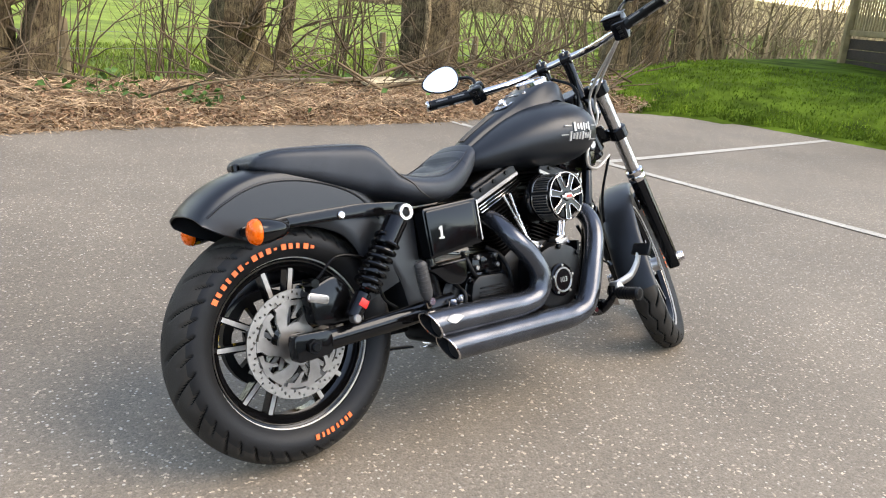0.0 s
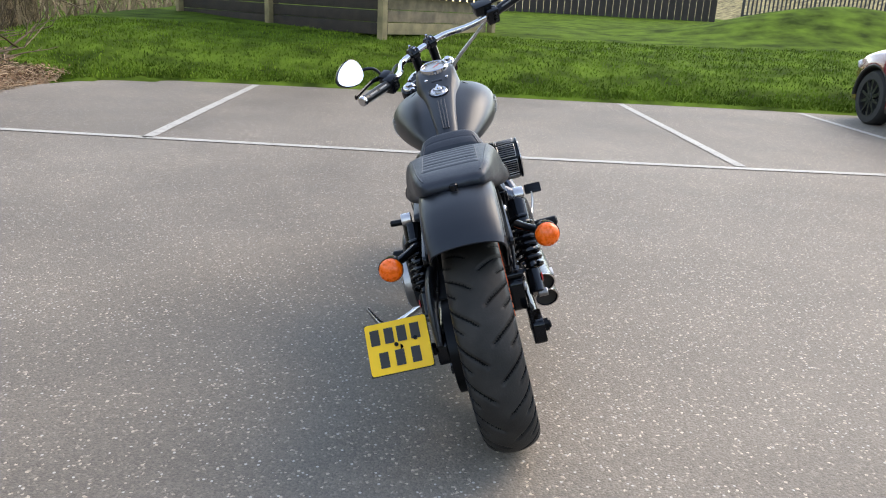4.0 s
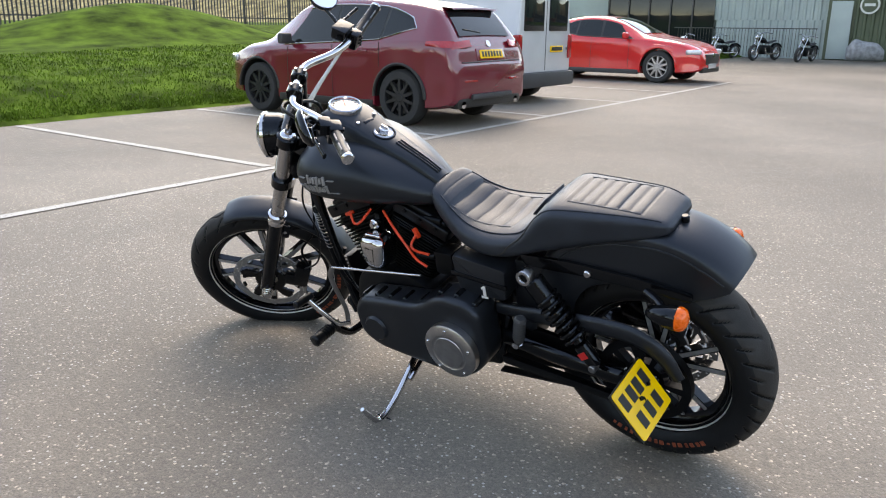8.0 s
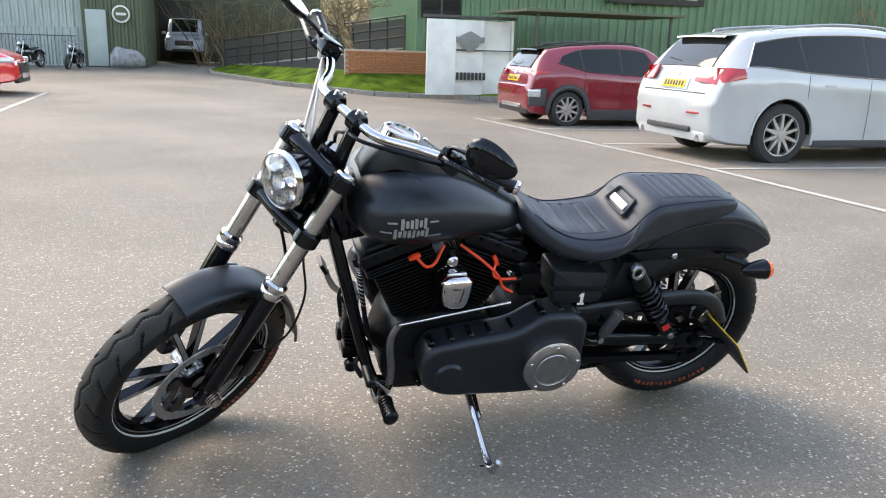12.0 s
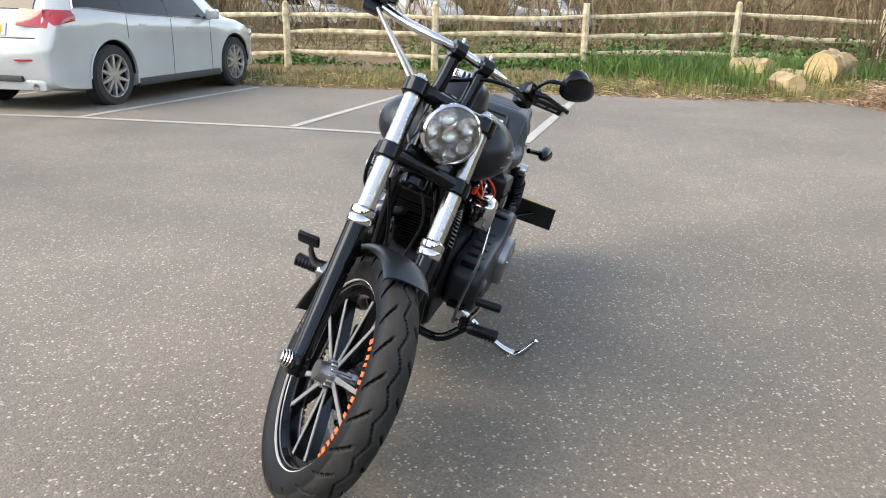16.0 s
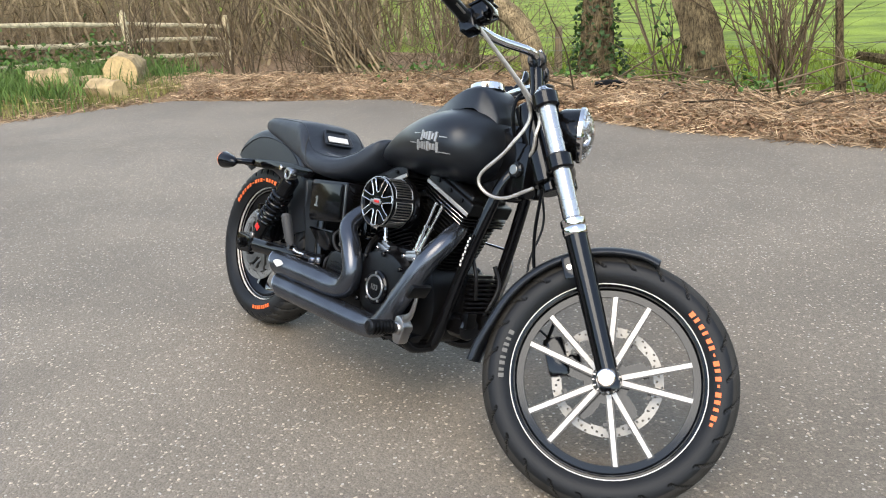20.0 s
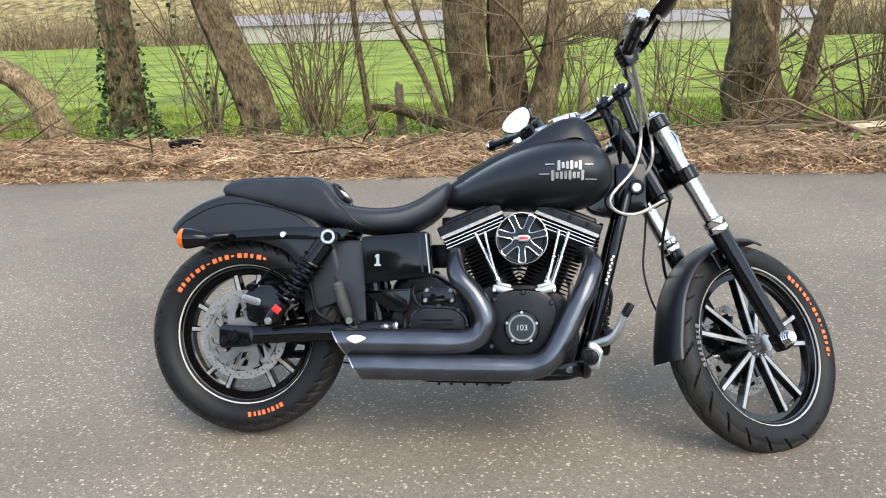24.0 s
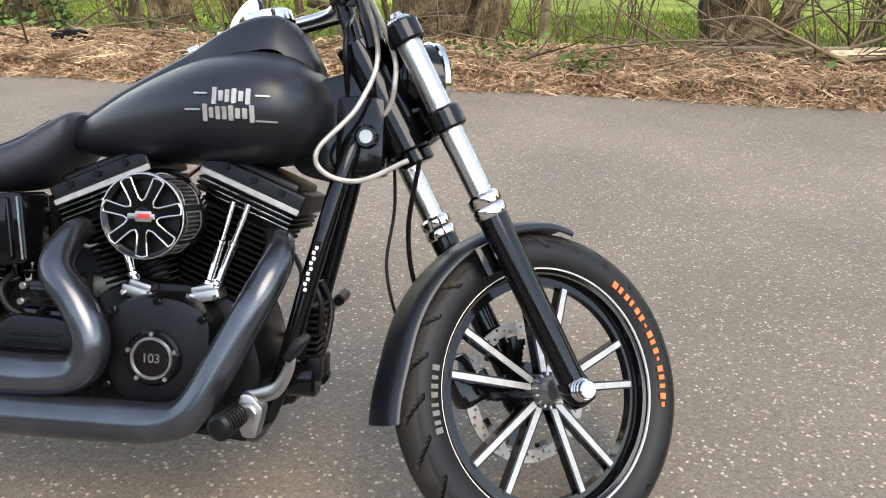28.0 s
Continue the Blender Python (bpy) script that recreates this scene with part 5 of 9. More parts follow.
part("timer_numerals", text_bm("103", 0.024, 0.001), ALU, tb, "silver numerals", m=Matrix.Translation((0.895, -0.1975, 0.371)) @ pose(0, 0, 0, 90, 0, 0), smooth=False)
for k in range(5):
    a = math.pi / 2 + 2 * math.pi * k / 5
    part("cover_screw", cyl((0.895 + 0.046 * math.cos(a), -0.194, 0.371 + 0.046 * math.sin(a)), (0.895 + 0.046 * math.cos(a), -0.199, 0.371 + 0.046 * math.sin(a)), 0.0045, 8), ALU, tb)
for a, b in ((0.815, 0.455), (0.985, 0.447), (0.805, 0.315), (0.965, 0.30), (0.90, 0.477), (0.885, 0.275)):
    part("cover_bolt", cyl((a, -0.176, b), (a, -0.190, b), 0.008, 10, bev=0.002), GLOSSB, crank)


def cylinder(base, ang, side):
    """One finned barrel with its head and rocker cover, tilted by ang about the crank."""
    m = Matrix.Translation((base, 0, 0.44)) @ pose(0, 0, 0, 0, math.degrees(ang), 0)
    body = part("cylinder", merge(cyl((0, 0, -0.02), (0, 0, 0.24), 0.062, 28)), DARKM, bike, "black finned cylinder", m=m)
    for k in range(16):
        w = 0.080 + 0.0006 * k
        part("fin", slab(round_poly([(-w, -w), (w, -w), (w, w), (-w, w)], 0.03, 4), 0.018 + 0.0125 * k, 0.0225 + 0.0125 * k, 0.0008, "xy", 1), FINBLK, body, m=m, angle=30)
    hd = part("cylinder_head", merge(box((0, 0, 0.232), (0.17, 0.15, 0.05), 0.01)), DARKM, bike, "black cylinder head with bright fin edges", m=m)
    for k in range(3):
        part("head_fin", slab(round_poly([(-0.105, -0.094), (0.105, -0.094), (0.105, 0.094), (-0.105, 0.094)], 0.015, 3), 0.226 + 0.0105 * k, 0.231 + 0.0105 * k, 0.001, "xy", 1), DARKM, hd, m=m, angle=30)
        for s in (-1,):
            part("fin_edge", box((0, s * 0.0945, 0.2285 + 0.0105 * k), (0.200, 0.003, 0.0034), 0.0008, 1), CHROME, hd, "polished fin edge", m=m)
    rc = part("rocker_cover", merge(box((0, 0, 0.280), (0.214, 0.178, 0.042), 0.008, 3), box((0, 0, 0.300), (0.17, 0.15, 0.03), 0.012, 3)), WRINKLE, hd, "black rocker cover", m=m)
    for s in (-1, 1):
        if s < 0:
            part("cover_strip", box((0, s * 0.0905, 0.2645), (0.210, 0.004, 0.0125), 0.0015, 1), SPOKEM, rc, "satin strip", m=m)
        for a in (-0.06, 0.0, 0.06):
            part("rocker_bolt", cyl((a, s * 0.086, 0.288), (a, s * 0.094, 0.288), 0.007, 10), DARKM, rc, m=m)
    return m


cylinder(0.845, radians(-23), -1)
cylinder(0.938, radians(22), 1)
for x0, z0, x1, z1 in ((0.840, 0.503, 0.753, 0.645), (0.828, 0.510, 0.783, 0.650), (0.966, 0.500, 1.012, 0.652), (0.982, 0.500, 1.042, 0.648)):
    a, b = V((x0, -0.122, z0 - 0.02)), V((x1, -0.105, z1 + 0.012))
    part("pushrod_tube", merge(cyl(a, a.lerp(b, 0.55), 0.0082, 14), cyl(a.lerp(b, 0.5), b, 0.0062, 14), cyl(a.lerp(b, 0.12), a.lerp(b, 0.18), 0.0115, 14, bev=0.002), cyl(a.lerp(b, 0.54), a.lerp(b, 0.60), 0.0105, 14, bev=0.002)), CHROME, bike, "chrome pushrod tube")
for x, tilt in ((0.838, 14), (0.968, -14)):
    lb = part("lifter_block", merge(box((0, 0, 0), (0.066, 0.045, 0.022), 0.006, 2), box((0, 0, 0.014), (0.046, 0.035, 0.016), 0.006, 2)), ALU, bike, "bright lifter block", m=Matrix.Translation((x, -0.118, 0.482)) @ pose(0, 0, 0, 0, tilt, 0))
    for k in (-1, 1):
        part("block_bolt", cyl((x + k * 0.026, -0.13, 0.482), (x + k * 0.026, -0.145, 0.482), 0.006, 10, bev=0.0015), CHROME, lb)
# carburettor side: air cleaner drum with a split-spoke face
AC = V((0.896, -0.235, 0.636))
ac = part("air_cleaner", lathe([(0.0, 0.135), (0.05, 0.135), (0.055, 0.11), (0.070, 0.10), (0.071, 0.0), (0.072, -0.003), (0.066, 0.0), (0.064, 0.016), (0.0, 0.016)], 48, AC), WRINKLE, bike, "black drum air cleaner with a silver spoked face")
part("front_band", lathe([(0.070, 0.002), (0.076, 0.002), (0.077, -0.004), (0.073, -0.007), (0.069, -0.004)], 48, AC), GLOSSB, ac)
part("rear_band", lathe([(0.068, 0.082), (0.077, 0.082), (0.078, 0.098), (0.068, 0.102)], 48, AC), GLOSSB, ac)
for k in range(7):
    t = -math.pi / 2 + 2 * math.pi * (k + 0.5) / 7
    WM = Matrix.Translation(AC) @ pose(0, 0, 0, 0, -math.degrees(t) + 90, 0)
    edge = []
    for a0, y0, a1, y1 in ((-0.026, 0.010, 0.026, 0.010), (-0.026, 0.074, 0.026, 0.074), (-0.026, 0.010, -0.026, 0.074), (0.026, 0.010, 0.026, 0.074)):
        z = 0.074 if a0 == a1 else 0.0745
        edge.append(tube([(a0, y0, z - abs(a0) * 0.22), ((a0 + a1) / 2, (y0 + y1) / 2, z - abs(a0 + a1) * 0.11 + 0.002), (a1, y1, z - abs(a1) * 0.22)], 0.0016, 6, steps=6))
    wf = part("filter_window", merge(*edge), ALU, ac, "bright filter window edge", m=WM)
    for j in range(5):
        part("filter_rib", box(((j - 2) * 0.0088, 0.042, 0.0715), (0.003, 0.06, 0.004), 0.0006, 1), DARKALU, wf, m=WM)
for k in range(7):
    t = -math.pi / 2 + 2 * math.pi * k / 7
    d, q = V((math.cos(t), 0, math.sin(t))), V((-math.sin(t), 0, math.cos(t)))
    lift = V((0, -0.006, 0))
    o = [tube([AC + d * 0.0243 + q * s * 0.0117 + lift, AC + d * 0.032 + q * s * 0.0084 + lift, AC + d * 0.052 + q * s * 0.0090 + lift, AC + d * 0.070 + q * s * 0.0102 + lift], 0.0019, 8) for s in (-1, 1)]
    o.append(tube([AC + d * 0.070 + q * 0.0102 + lift, AC + d * 0.0728 + lift, AC + d * 0.070 - q * 0.0102 + lift], 0.0021, 8))
    sp = part("face_spoke", merge(*o), CHROME, ac, "bright outlined spoke")
    part("spoke_body", loft([[p + V((0, y, 0)) for p in (AC + d * 0.014 + q * 0.0066, AC + d * 0.0243 + q * 0.0117, AC + d * 0.032 + q * 0.0084, AC + d * 0.071 + q * 0.0102, AC + d * 0.071 - q * 0.0102, AC + d * 0.032 - q * 0.0084, AC + d * 0.0243 - q * 0.0117, AC + d * 0.014 - q * 0.0066)] for y in (-0.005, 0.002)]), GLOSSB, sp, smooth=False)
part("face_ring", lathe([(0.0742, -0.0062), (0.0764, -0.0058), (0.0764, -0.0038), (0.0742, -0.0038)], 48, AC), ALU, ac, "bright drum edge")
part("face_hub", cyl(AC + V((0, 0, 0)), AC + V((0, -0.008, 0)), 0.016, 24, bev=0.003), GLOSSB, ac)
part("face_emblem", merge(box(AC + V((0, -0.009, 0)), (0.050, 0.004, 0.010), 0.002), box(AC + V((0.004, -0.009, 0)), (0.030, 0.004, 0.019), 0.003)), ALU, ac, "small silver and red emblem")
part("emblem_centre", box(AC + V((0.006, -0.0115, 0.001)), (0.022, 0.002, 0.008), 0.001), REDP, ac, "small red emblem")
part("intake", merge(cyl((0.885, -0.11, 0.60), (0.885, 0.0, 0.60), 0.045, 24), box((0.885, -0.02, 0.60), (0.1, 0.1, 0.09), 0.02)), DARKM, bike)
# horn cover, left
hn = part("horn_cover", merge(slab(round_poly([(0.828, 0.645), (0.850, 0.662), (0.905, 0.662), (0.927, 0.645), (0.925, 0.60), (0.915, 0.562), (0.898, 0.548), (0.858, 0.548), (0.841, 0.562), (0.830, 0.60)], 0.030, 6), 0.10, 0.194, 0.034, seg=8), box((0.878, 0.145, 0.658), (0.062, 0.05, 0.020), 0.009, 3)), CHROME, bike, "chrome waterfall horn cover", angle=70)
part("horn_bracket", box((0.884, 0.112, 0.685), (0.022, 0.018, 0.07), 0.006), DARKM, hn)
part("horn_nut", merge(cyl((0.886, 0.115, 0.688), (0.886, 0.142, 0.688), 0.017, 24, bev=0.004), cyl((0.886, 0.14, 0.688), (0.886, 0.150, 0.688), 0.009, 6)), CHROME, hn, "chrome horn nut")
for pts in ([(0.99, 0.13, 0.700), (0.966, 0.145, 0.681), (0.94, 0.14, 0.69), (0.91, 0.11, 0.728)], [(0.86, 0.11, 0.728), (0.80, 0.14, 0.69), (0.749, 0.155, 0.645), (0.725, 0.15, 0.60), (0.69, 0.145, 0.575)], [(0.742, 0.11, 0.66), (0.752, 0.13, 0.632), (0.730, 0.135, 0.618), (0.68, 0.135, 0.616)]):
    w = part("ignition_lead", tube(pts, 0.0045, 8, steps=24), LEADORG, bike, "orange ignition lead")
for c, r in (((0.998, 0.125, 0.704), 25), ((0.742, 0.105, 0.665), -65)):
    part("plug_cap", box(c, (0.036, 0.015, 0.014), 0.005, rot=pose(0, 0, 0, 0, r, 0)), LEADORG, bike, "orange plug cap")
part("coil_pack", merge(box((0.63, 0.10, 0.59), (0.07, 0.07, 0.08), 0.01), cyl((0.66, 0.13, 0.61), (0.73, 0.13, 0.60), 0.009, 10)), DARKM, bike)
part("throttle_body", merge(box((0.70, 0.02, 0.70), (0.12, 0.08, 0.03), 0.01), cyl((0.66, 0.07, 0.70), (0.76, 0.07, 0.71), 0.013, 12)), DARKM, bike)
# primary cover and derby, left
pri = part("primary_cover", merge(slab(round_poly([(0.975, 0.40), (0.965, 0.30), (0.89, 0.262), (0.64, 0.245), (0.52, 0.25), (0.45, 0.33), (0.455, 0.50), (0.50, 0.535), (0.60, 0.54), (0.69, 0.48), (0.80, 0.47), (0.94, 0.45)], 0.045, 6), 0.12, 0.235, 0.026, seg=4)), SATIN, bike, "satin black primary cover")
db = part("derby_cover", lathe([(0.0, 0.2655), (0.052, 0.2655), (0.054, 0.2635), (0.060, 0.2635), (0.063, 0.266), (0.086, 0.2645), (0.094, 0.258), (0.094, 0.235)], 56, (0.563, 0, 0.362)), ALU, pri, "brushed silver derby cover")
for k in range(5):
    a = math.pi / 2 + 2 * math.pi * k / 5
    part("derby_screw", cyl((0.563 + 0.08 * math.cos(a), 0.262, 0.362 + 0.08 * math.sin(a)), (0.563 + 0.08 * math.cos(a), 0.269, 0.362 + 0.08 * math.sin(a)), 0.006, 10, bev=0.0015), CHROME, db)
part("inspection_boss", lathe([(0.0, 0.244), (0.04, 0.244), (0.046, 0.238), (0.05, 0.23)], 36, (0.885, 0, 0.345)), SATIN, pri)
for a, b in ((0.485, 0.522), (0.545, 0.538), (0.605, 0.536), (0.69, 0.482), (0.76, 0.472), (0.82, 0.468), (0.88, 0.460), (0.94, 0.448), (0.968, 0.31), (0.80, 0.256), (0.68, 0.248)):
    part("primary_bolt", merge(cyl((a, 0.15, b - 0.006), (a, 0.205, b - 0.006), 0.0115, 14, bev=0.003), cyl((a, 0.205, b - 0.006), (a, 0.212, b - 0.006), 0.0065, 6)), GLOSSB, pri)
part("shift_rod", cyl((1.05, 0.215, 0.535), (0.70, 0.17, 0.555), 0.0042, 10), CHROME, bike, "chrome shift rod")
part("heel_bracket", merge(tube([(1.05, 0.215, 0.535), (1.07, 0.215, 0.48), (1.055, 0.2, 0.36), (1.06, 0.2, 0.29)], 0.011, 10, steps=12, flat=0.5)), DARKALU, bike)
# gearbox side cover, right
part("clutch_cover", slab(round_poly([(0.548, 0.352), (0.562, 0.408), (0.590, 0.428), (0.690, 0.424), (0.722, 0.398), (0.728, 0.348), (0.70, 0.325), (0.575, 0.325)], 0.022, 5), -0.142, -0.08, 0.010), WRINKLE, gear, "black ribbed clutch release cover")
part("cover_flange", slab(round_poly([(0.540, 0.346), (0.554, 0.414), (0.588, 0.436), (0.694, 0.432), (0.730, 0.402), (0.736, 0.344), (0.706, 0.316), (0.570, 0.316)], 0.024, 5), -0.118, -0.09, 0.003), GLOSSB, gear)
for k in range(5):
    part("cover_rib", box((0.637, -0.1425, 0.338 + 0.013 * k), (0.130 - 0.008 * k, 0.010, 0.0045), 0.0015, 1), WRINKLE, gear)
for a, b in ((0.553, 0.370), (0.570, 0.412), (0.640, 0.432), (0.700, 0.420), (0.726, 0.372), (0.700, 0.326), (0.572, 0.328)):
    part("gearbox_bolt", merge(cyl((a, -0.10, b), (a, -0.130, b), 0.0095, 14, bev=0.002), cyl((a, -0.128, b), (a, -0.136, b), 0.0055, 6)), GLOSSB, gear)
tm = part("top_cover", merge(slab(round_poly([(0.585, 0.438), (0.585, 0.478), (0.612, 0.492), (0.672, 0.490), (0.69, 0.472), (0.692, 0.438)], 0.010, 4), -0.120, -0.05, 0.006), box((0.637, -0.122, 0.468), (0.045, 0.010, 0.028), 0.004)), GLOSSB, gear, "gloss black gearbox top cover")
for a, b in ((0.598, 0.450), (0.603, 0.481), (0.677, 0.480), (0.682, 0.450)):
    part("cover_bolt", cyl((a, -0.114, b), (a, -0.131, b), 0.0078, 12, bev=0.002), DARKALU, tm)
for pts, r in (([(0.565, -0.10, 0.50), (0.560, -0.13, 0.475), (0.575, -0.132, 0.44), (0.60, -0.12, 0.42)], 0.0065), ([(0.70, -0.06, 0.50), (0.722, -0.10, 0.47), (0.735, -0.12, 0.42), (0.745, -0.11, 0.36)], 0.008), ([(0.53, -0.09, 0.41), (0.535, -0.13, 0.385), (0.53, -0.132, 0.35), (0.50, -0.12, 0.325)], 0.0055)):
    part("rubber_hose", tube(pts, r, 10, steps=20), RUBBER, bike, "black rubber hose")
part("starter_cover", slab(round_poly([(0.402, 0.478), (0.555, 0.489), (0.55, 0.43), (0.529, 0.411), (0.48, 0.418)], 0.01), -0.135, -0.05, 0.008), GLOSSB, bike)
part("filler_neck", merge(cyl((0.475, -0.14, 0.355), (0.475, -0.14, 0.378), 0.019, 20, bev=0.004), cyl((0.508, -0.14, 0.362), (0.508, -0.14, 0.384), 0.011, 16, bev=0.003)), CHROME, bike, "chrome oil filler caps")
part("oil_filter", cyl((1.10, -0.03, 0.31), (1.17, -0.03, 0.31), 0.038, 28, bev=0.006), GLOSSB, bike, "black oil filter")
hose_pts = [(1.168, 0.125, 0.70), (1.155, 0.128, 0.655), (1.138, 0.128, 0.56), (1.118, 0.124, 0.46), (1.095, 0.115, 0.40)]
wh = part("cable_sleeve", tube(hose_pts, 0.0075, 10, steps=30), DARKM, bike, "black cable in a bright spring sleeve")
hs = spline(hose_pts, 241)
coil = []
for k, p in enumerate(hs[30:130]):
    coil.append(V(p) + V((math.cos(k * 0.75), math.sin(k * 0.75), 0.25 * math.cos(k * 0.75))) * 0.0082)
part("spring_sleeve", tube(coil, 0.0016, 6), ALU, wh, "bright spring wound round the cable")
lab = part("frame_label", box((0, 0, 0), (0.014, 0.0015, 0.105), 0.0005, 1), GLOSSB, bike, "black label strip with tiny white writing", m=Matrix.Translation((1.166, -0.105, 0.545)) @ pose(0, 0, 0, 0, 14, 0))
for k in range(9):
    part("masked_character", box((-0.002 if k % 2 else 0.001, -0.0012, -0.044 + 0.0105 * k), (0.0065, 0.0006, 0.007), 0.0, 1), WHITEP, lab, m=Matrix.Translation((1.166, -0.105, 0.545)) @ pose(0, 0, 0, 0, 14, 0), smooth=False)
for pts, r in (([(1.15, 0.05, 0.50), (1.172, 0.06, 0.44), (1.165, 0.03, 0.36), (1.13, 0.02, 0.30)], 0.007), ([(1.15, -0.05, 0.52), (1.175, -0.05, 0.47), (1.17, -0.03, 0.40)], 0.006), ([(1.10, 0.07, 0.34), (1.14, 0.09, 0.31), (1.12, 0.10, 0.26)], 0.008)):
    part("rubber_hose", tube(pts, r, 10, steps=20), RUBBER, bike, "black rubber hose")
part("wiring_block", merge(box((1.15, 0.035, 0.325), (0.05, 0.05, 0.045), 0.008), box((1.165, -0.04, 0.335), (0.03, 0.04, 0.05), 0.006), cyl((1.15, 0.06, 0.29), (1.15, 0.09, 0.29), 0.02, 18, bev=0.004)), DARKM, bike, "black wiring plugs and sensor")
reg = part("regulator", box((1.14, 0, 0.41), (0.015, 0.11, 0.12), 0.002), DARKM, bike, "finned black regulator")
for k in range(8):
    part("regulator_fin", box((1.155, 0, 0.36 + 0.014 * k), (0.03, 0.11, 0.006), 0.001, 1), DARKM, reg)

# exhausts
def pipe(pts, rs, tip, name="exhaust"):
    ex = part(name, tube(pts, rs, 22, steps=56), PIPE, bike, "dark grey shorty exhaust pipe")
    d = (V(tip) - V(pts[-2])).normalized()
    p = V(tip)
    sl = Matrix.Translation(p) @ d.to_track_quat("Z", "Y").to_matrix().to_4x4()
    ring = [2 * math.pi * i / 28 for i in range(28)]

    def slash(rows, flat):
        return [[(r * math.cos(t), r * math.sin(t), z + (0 if flat > j else 0.6 * r * math.sin(t))) for t in ring] for j, (r, z) in enumerate(rows)]
    part("pipe_end", loft(slash(((0.0405, -0.032), (0.0405, 0.0), (0.0365, 0.0), (0.036, -0.034)), 1), cap=False), PIPE, ex, m=sl)
    part("pipe_tip", loft(slash(((0.0408, -0.003), (0.0409, 0.001), (0.039, 0.0022), (0.0365, 0.001), (0.0364, -0.003)), 0), cap=False), CHROME, ex, "bright slash-cut pipe rim", m=sl)
    part("pipe_bore", cyl(p + d * -0.05, p + d * -0.03, 0.037, 24), BLACKP, ex)
    return ex


pipe([(0.70, -0.08, 0.595), (0.695, -0.13, 0.575), (0.705, -0.185, 0.525), (0.755, -0.20, 0.465), (0.785, -0.205, 0.40), (0.765, -0.203, 0.345), (0.70, -0.200, 0.327), (0.60, -0.198, 0.327), (0.376, -0.197, 0.328)], [0.026, 0.028, 0.031, 0.033, 0.034, 0.035, 0.037, 0.040, 0.0405], (0.345, -0.197, 0.328))
pipe([(1.075, -0.05, 0.600), (1.10, -0.09, 0.588), (1.108, -0.135, 0.555), (1.088, -0.175, 0.495), (1.032, -0.200, 0.378), (0.98, -0.212, 0.285), (0.92, -0.206, 0.256), (0.80, -0.203, 0.252), (0.425, -0.202, 0.255)], [0.026, 0.028, 0.031, 0.033, 0.034, 0.035, 0.037, 0.040, 0.0405], (0.394, -0.202, 0.255))
part("pipe_badge", slab(round_poly([(a - 0.028, b + 0.006) for a, b in ((0.40, 0.335), (0.415, 0.343), (0.43, 0.345), (0.445, 0.343), (0.462, 0.336), (0.452, 0.328), (0.43, 0.319), (0.41, 0.327))], 0.003), -0.2395, -0.230, 0.001), WHITEP, bike, "small white shield mark")
# controls: pegs, pedal, shifter, stand
for s in (-1, 1):
    pg = part("foot_peg", tube([(1.085, s * 0.25, 0.298 if s < 0 else 0.30), (1.085, s * 0.26, 0.299 if s < 0 else 0.302), (1.08, s * 0.345, 0.303 if s < 0 else 0.31), (1.08, s * 0.35, 0.303 if s < 0 else 0.31)], [0.012, 0.019, 0.020, 0.014], 16), WRINKLE, bike, "ribbed black rubber foot peg")
    zc = 0.300 if s < 0 else 0.306
    for k in range(7):
        y = s * (0.268 + 0.012 * k)
        part("peg_rib", tube([(1.0835, y, zc), (1.0833, y + s * 0.005, zc)], 0.0215, 14), WRINKLE, pg)
    part("peg_mount", merge(tube([(1.08, s * 0.09, 0.23), (1.085, s * 0.18, 0.235), (1.085, s * 0.25, zc)], 0.014, 12, steps=10), cyl((1.085, s * 0.235, zc - 0.022), (1.085, s * 0.235, zc + 0.022), 0.014, 14)), GLOSSB, bike)
    pp = part("passenger_peg", tube([(0.365, s * 0.17, 0.40), (0.36, s * 0.175, 0.415), (0.335, s * 0.19, 0.50), (0.333, s * 0.19, 0.506)], [0.013, 0.0175, 0.0175, 0.012], 14), GREYRUB, bike, "folded grey ribbed passenger peg")
    for k in range(8):
        c = V((0.358, s * 0.176, 0.422)).lerp(V((0.337, s * 0.189, 0.495)), k / 7)
        dd = (V((0.337, s * 0.189, 0.495)) - V((0.358, s * 0.176, 0.422))).normalized()
        part("peg_rib", tube([c, c + dd * 0.004], 0.019, 14), GREYRUB, pp)
    part("peg_hanger", merge(tube([(0.40, s * 0.11, 0.37), (0.38, s * 0.15, 0.375), (0.365, s * 0.17, 0.395)], 0.012, 10, steps=8), cyl((0.37, s * 0.155, 0.39), (0.37, s * 0.185, 0.39), 0.011, 12)), CHROME, bike)
part("brake_pedal", merge(tube([(1.09, -0.24, 0.325), (1.125, -0.255, 0.335), (1.155, -0.265, 0.352), (1.176, -0.275, 0.39), (1.182, -0.278, 0.42)], [0.010, 0.013, 0.013, 0.011, 0.009], 10, steps=14, flat=0.4)), ALU, bike, "bare alloy brake pedal arm")
part("pedal_bracket", merge(slab(round_poly([(1.085, 0.335), (1.105, 0.335), (1.128, 0.31), (1.115, 0.255), (1.09, 0.255), (1.078, 0.29)], 0.008), -0.258, -0.222, 0.006), cyl((1.10, -0.265, 0.30), (1.10, -0.21, 0.30), 0.017, 20, bev=0.003)), ALU, bike, "grey alloy foot control bracket")
part("pedal_pad", box((1.192, -0.285, 0.430), (0.016, 0.07, 0.042), 0.006, rot=pose(0, 0, 0, 0, 30, 0)), WRINKLE, bike, "black rubber brake pad")
part("mount_bolt", cyl((1.034, -0.19, 0.249), (1.034, -0.205, 0.249), 0.011, 14, bev=0.002), CHROME, bike)
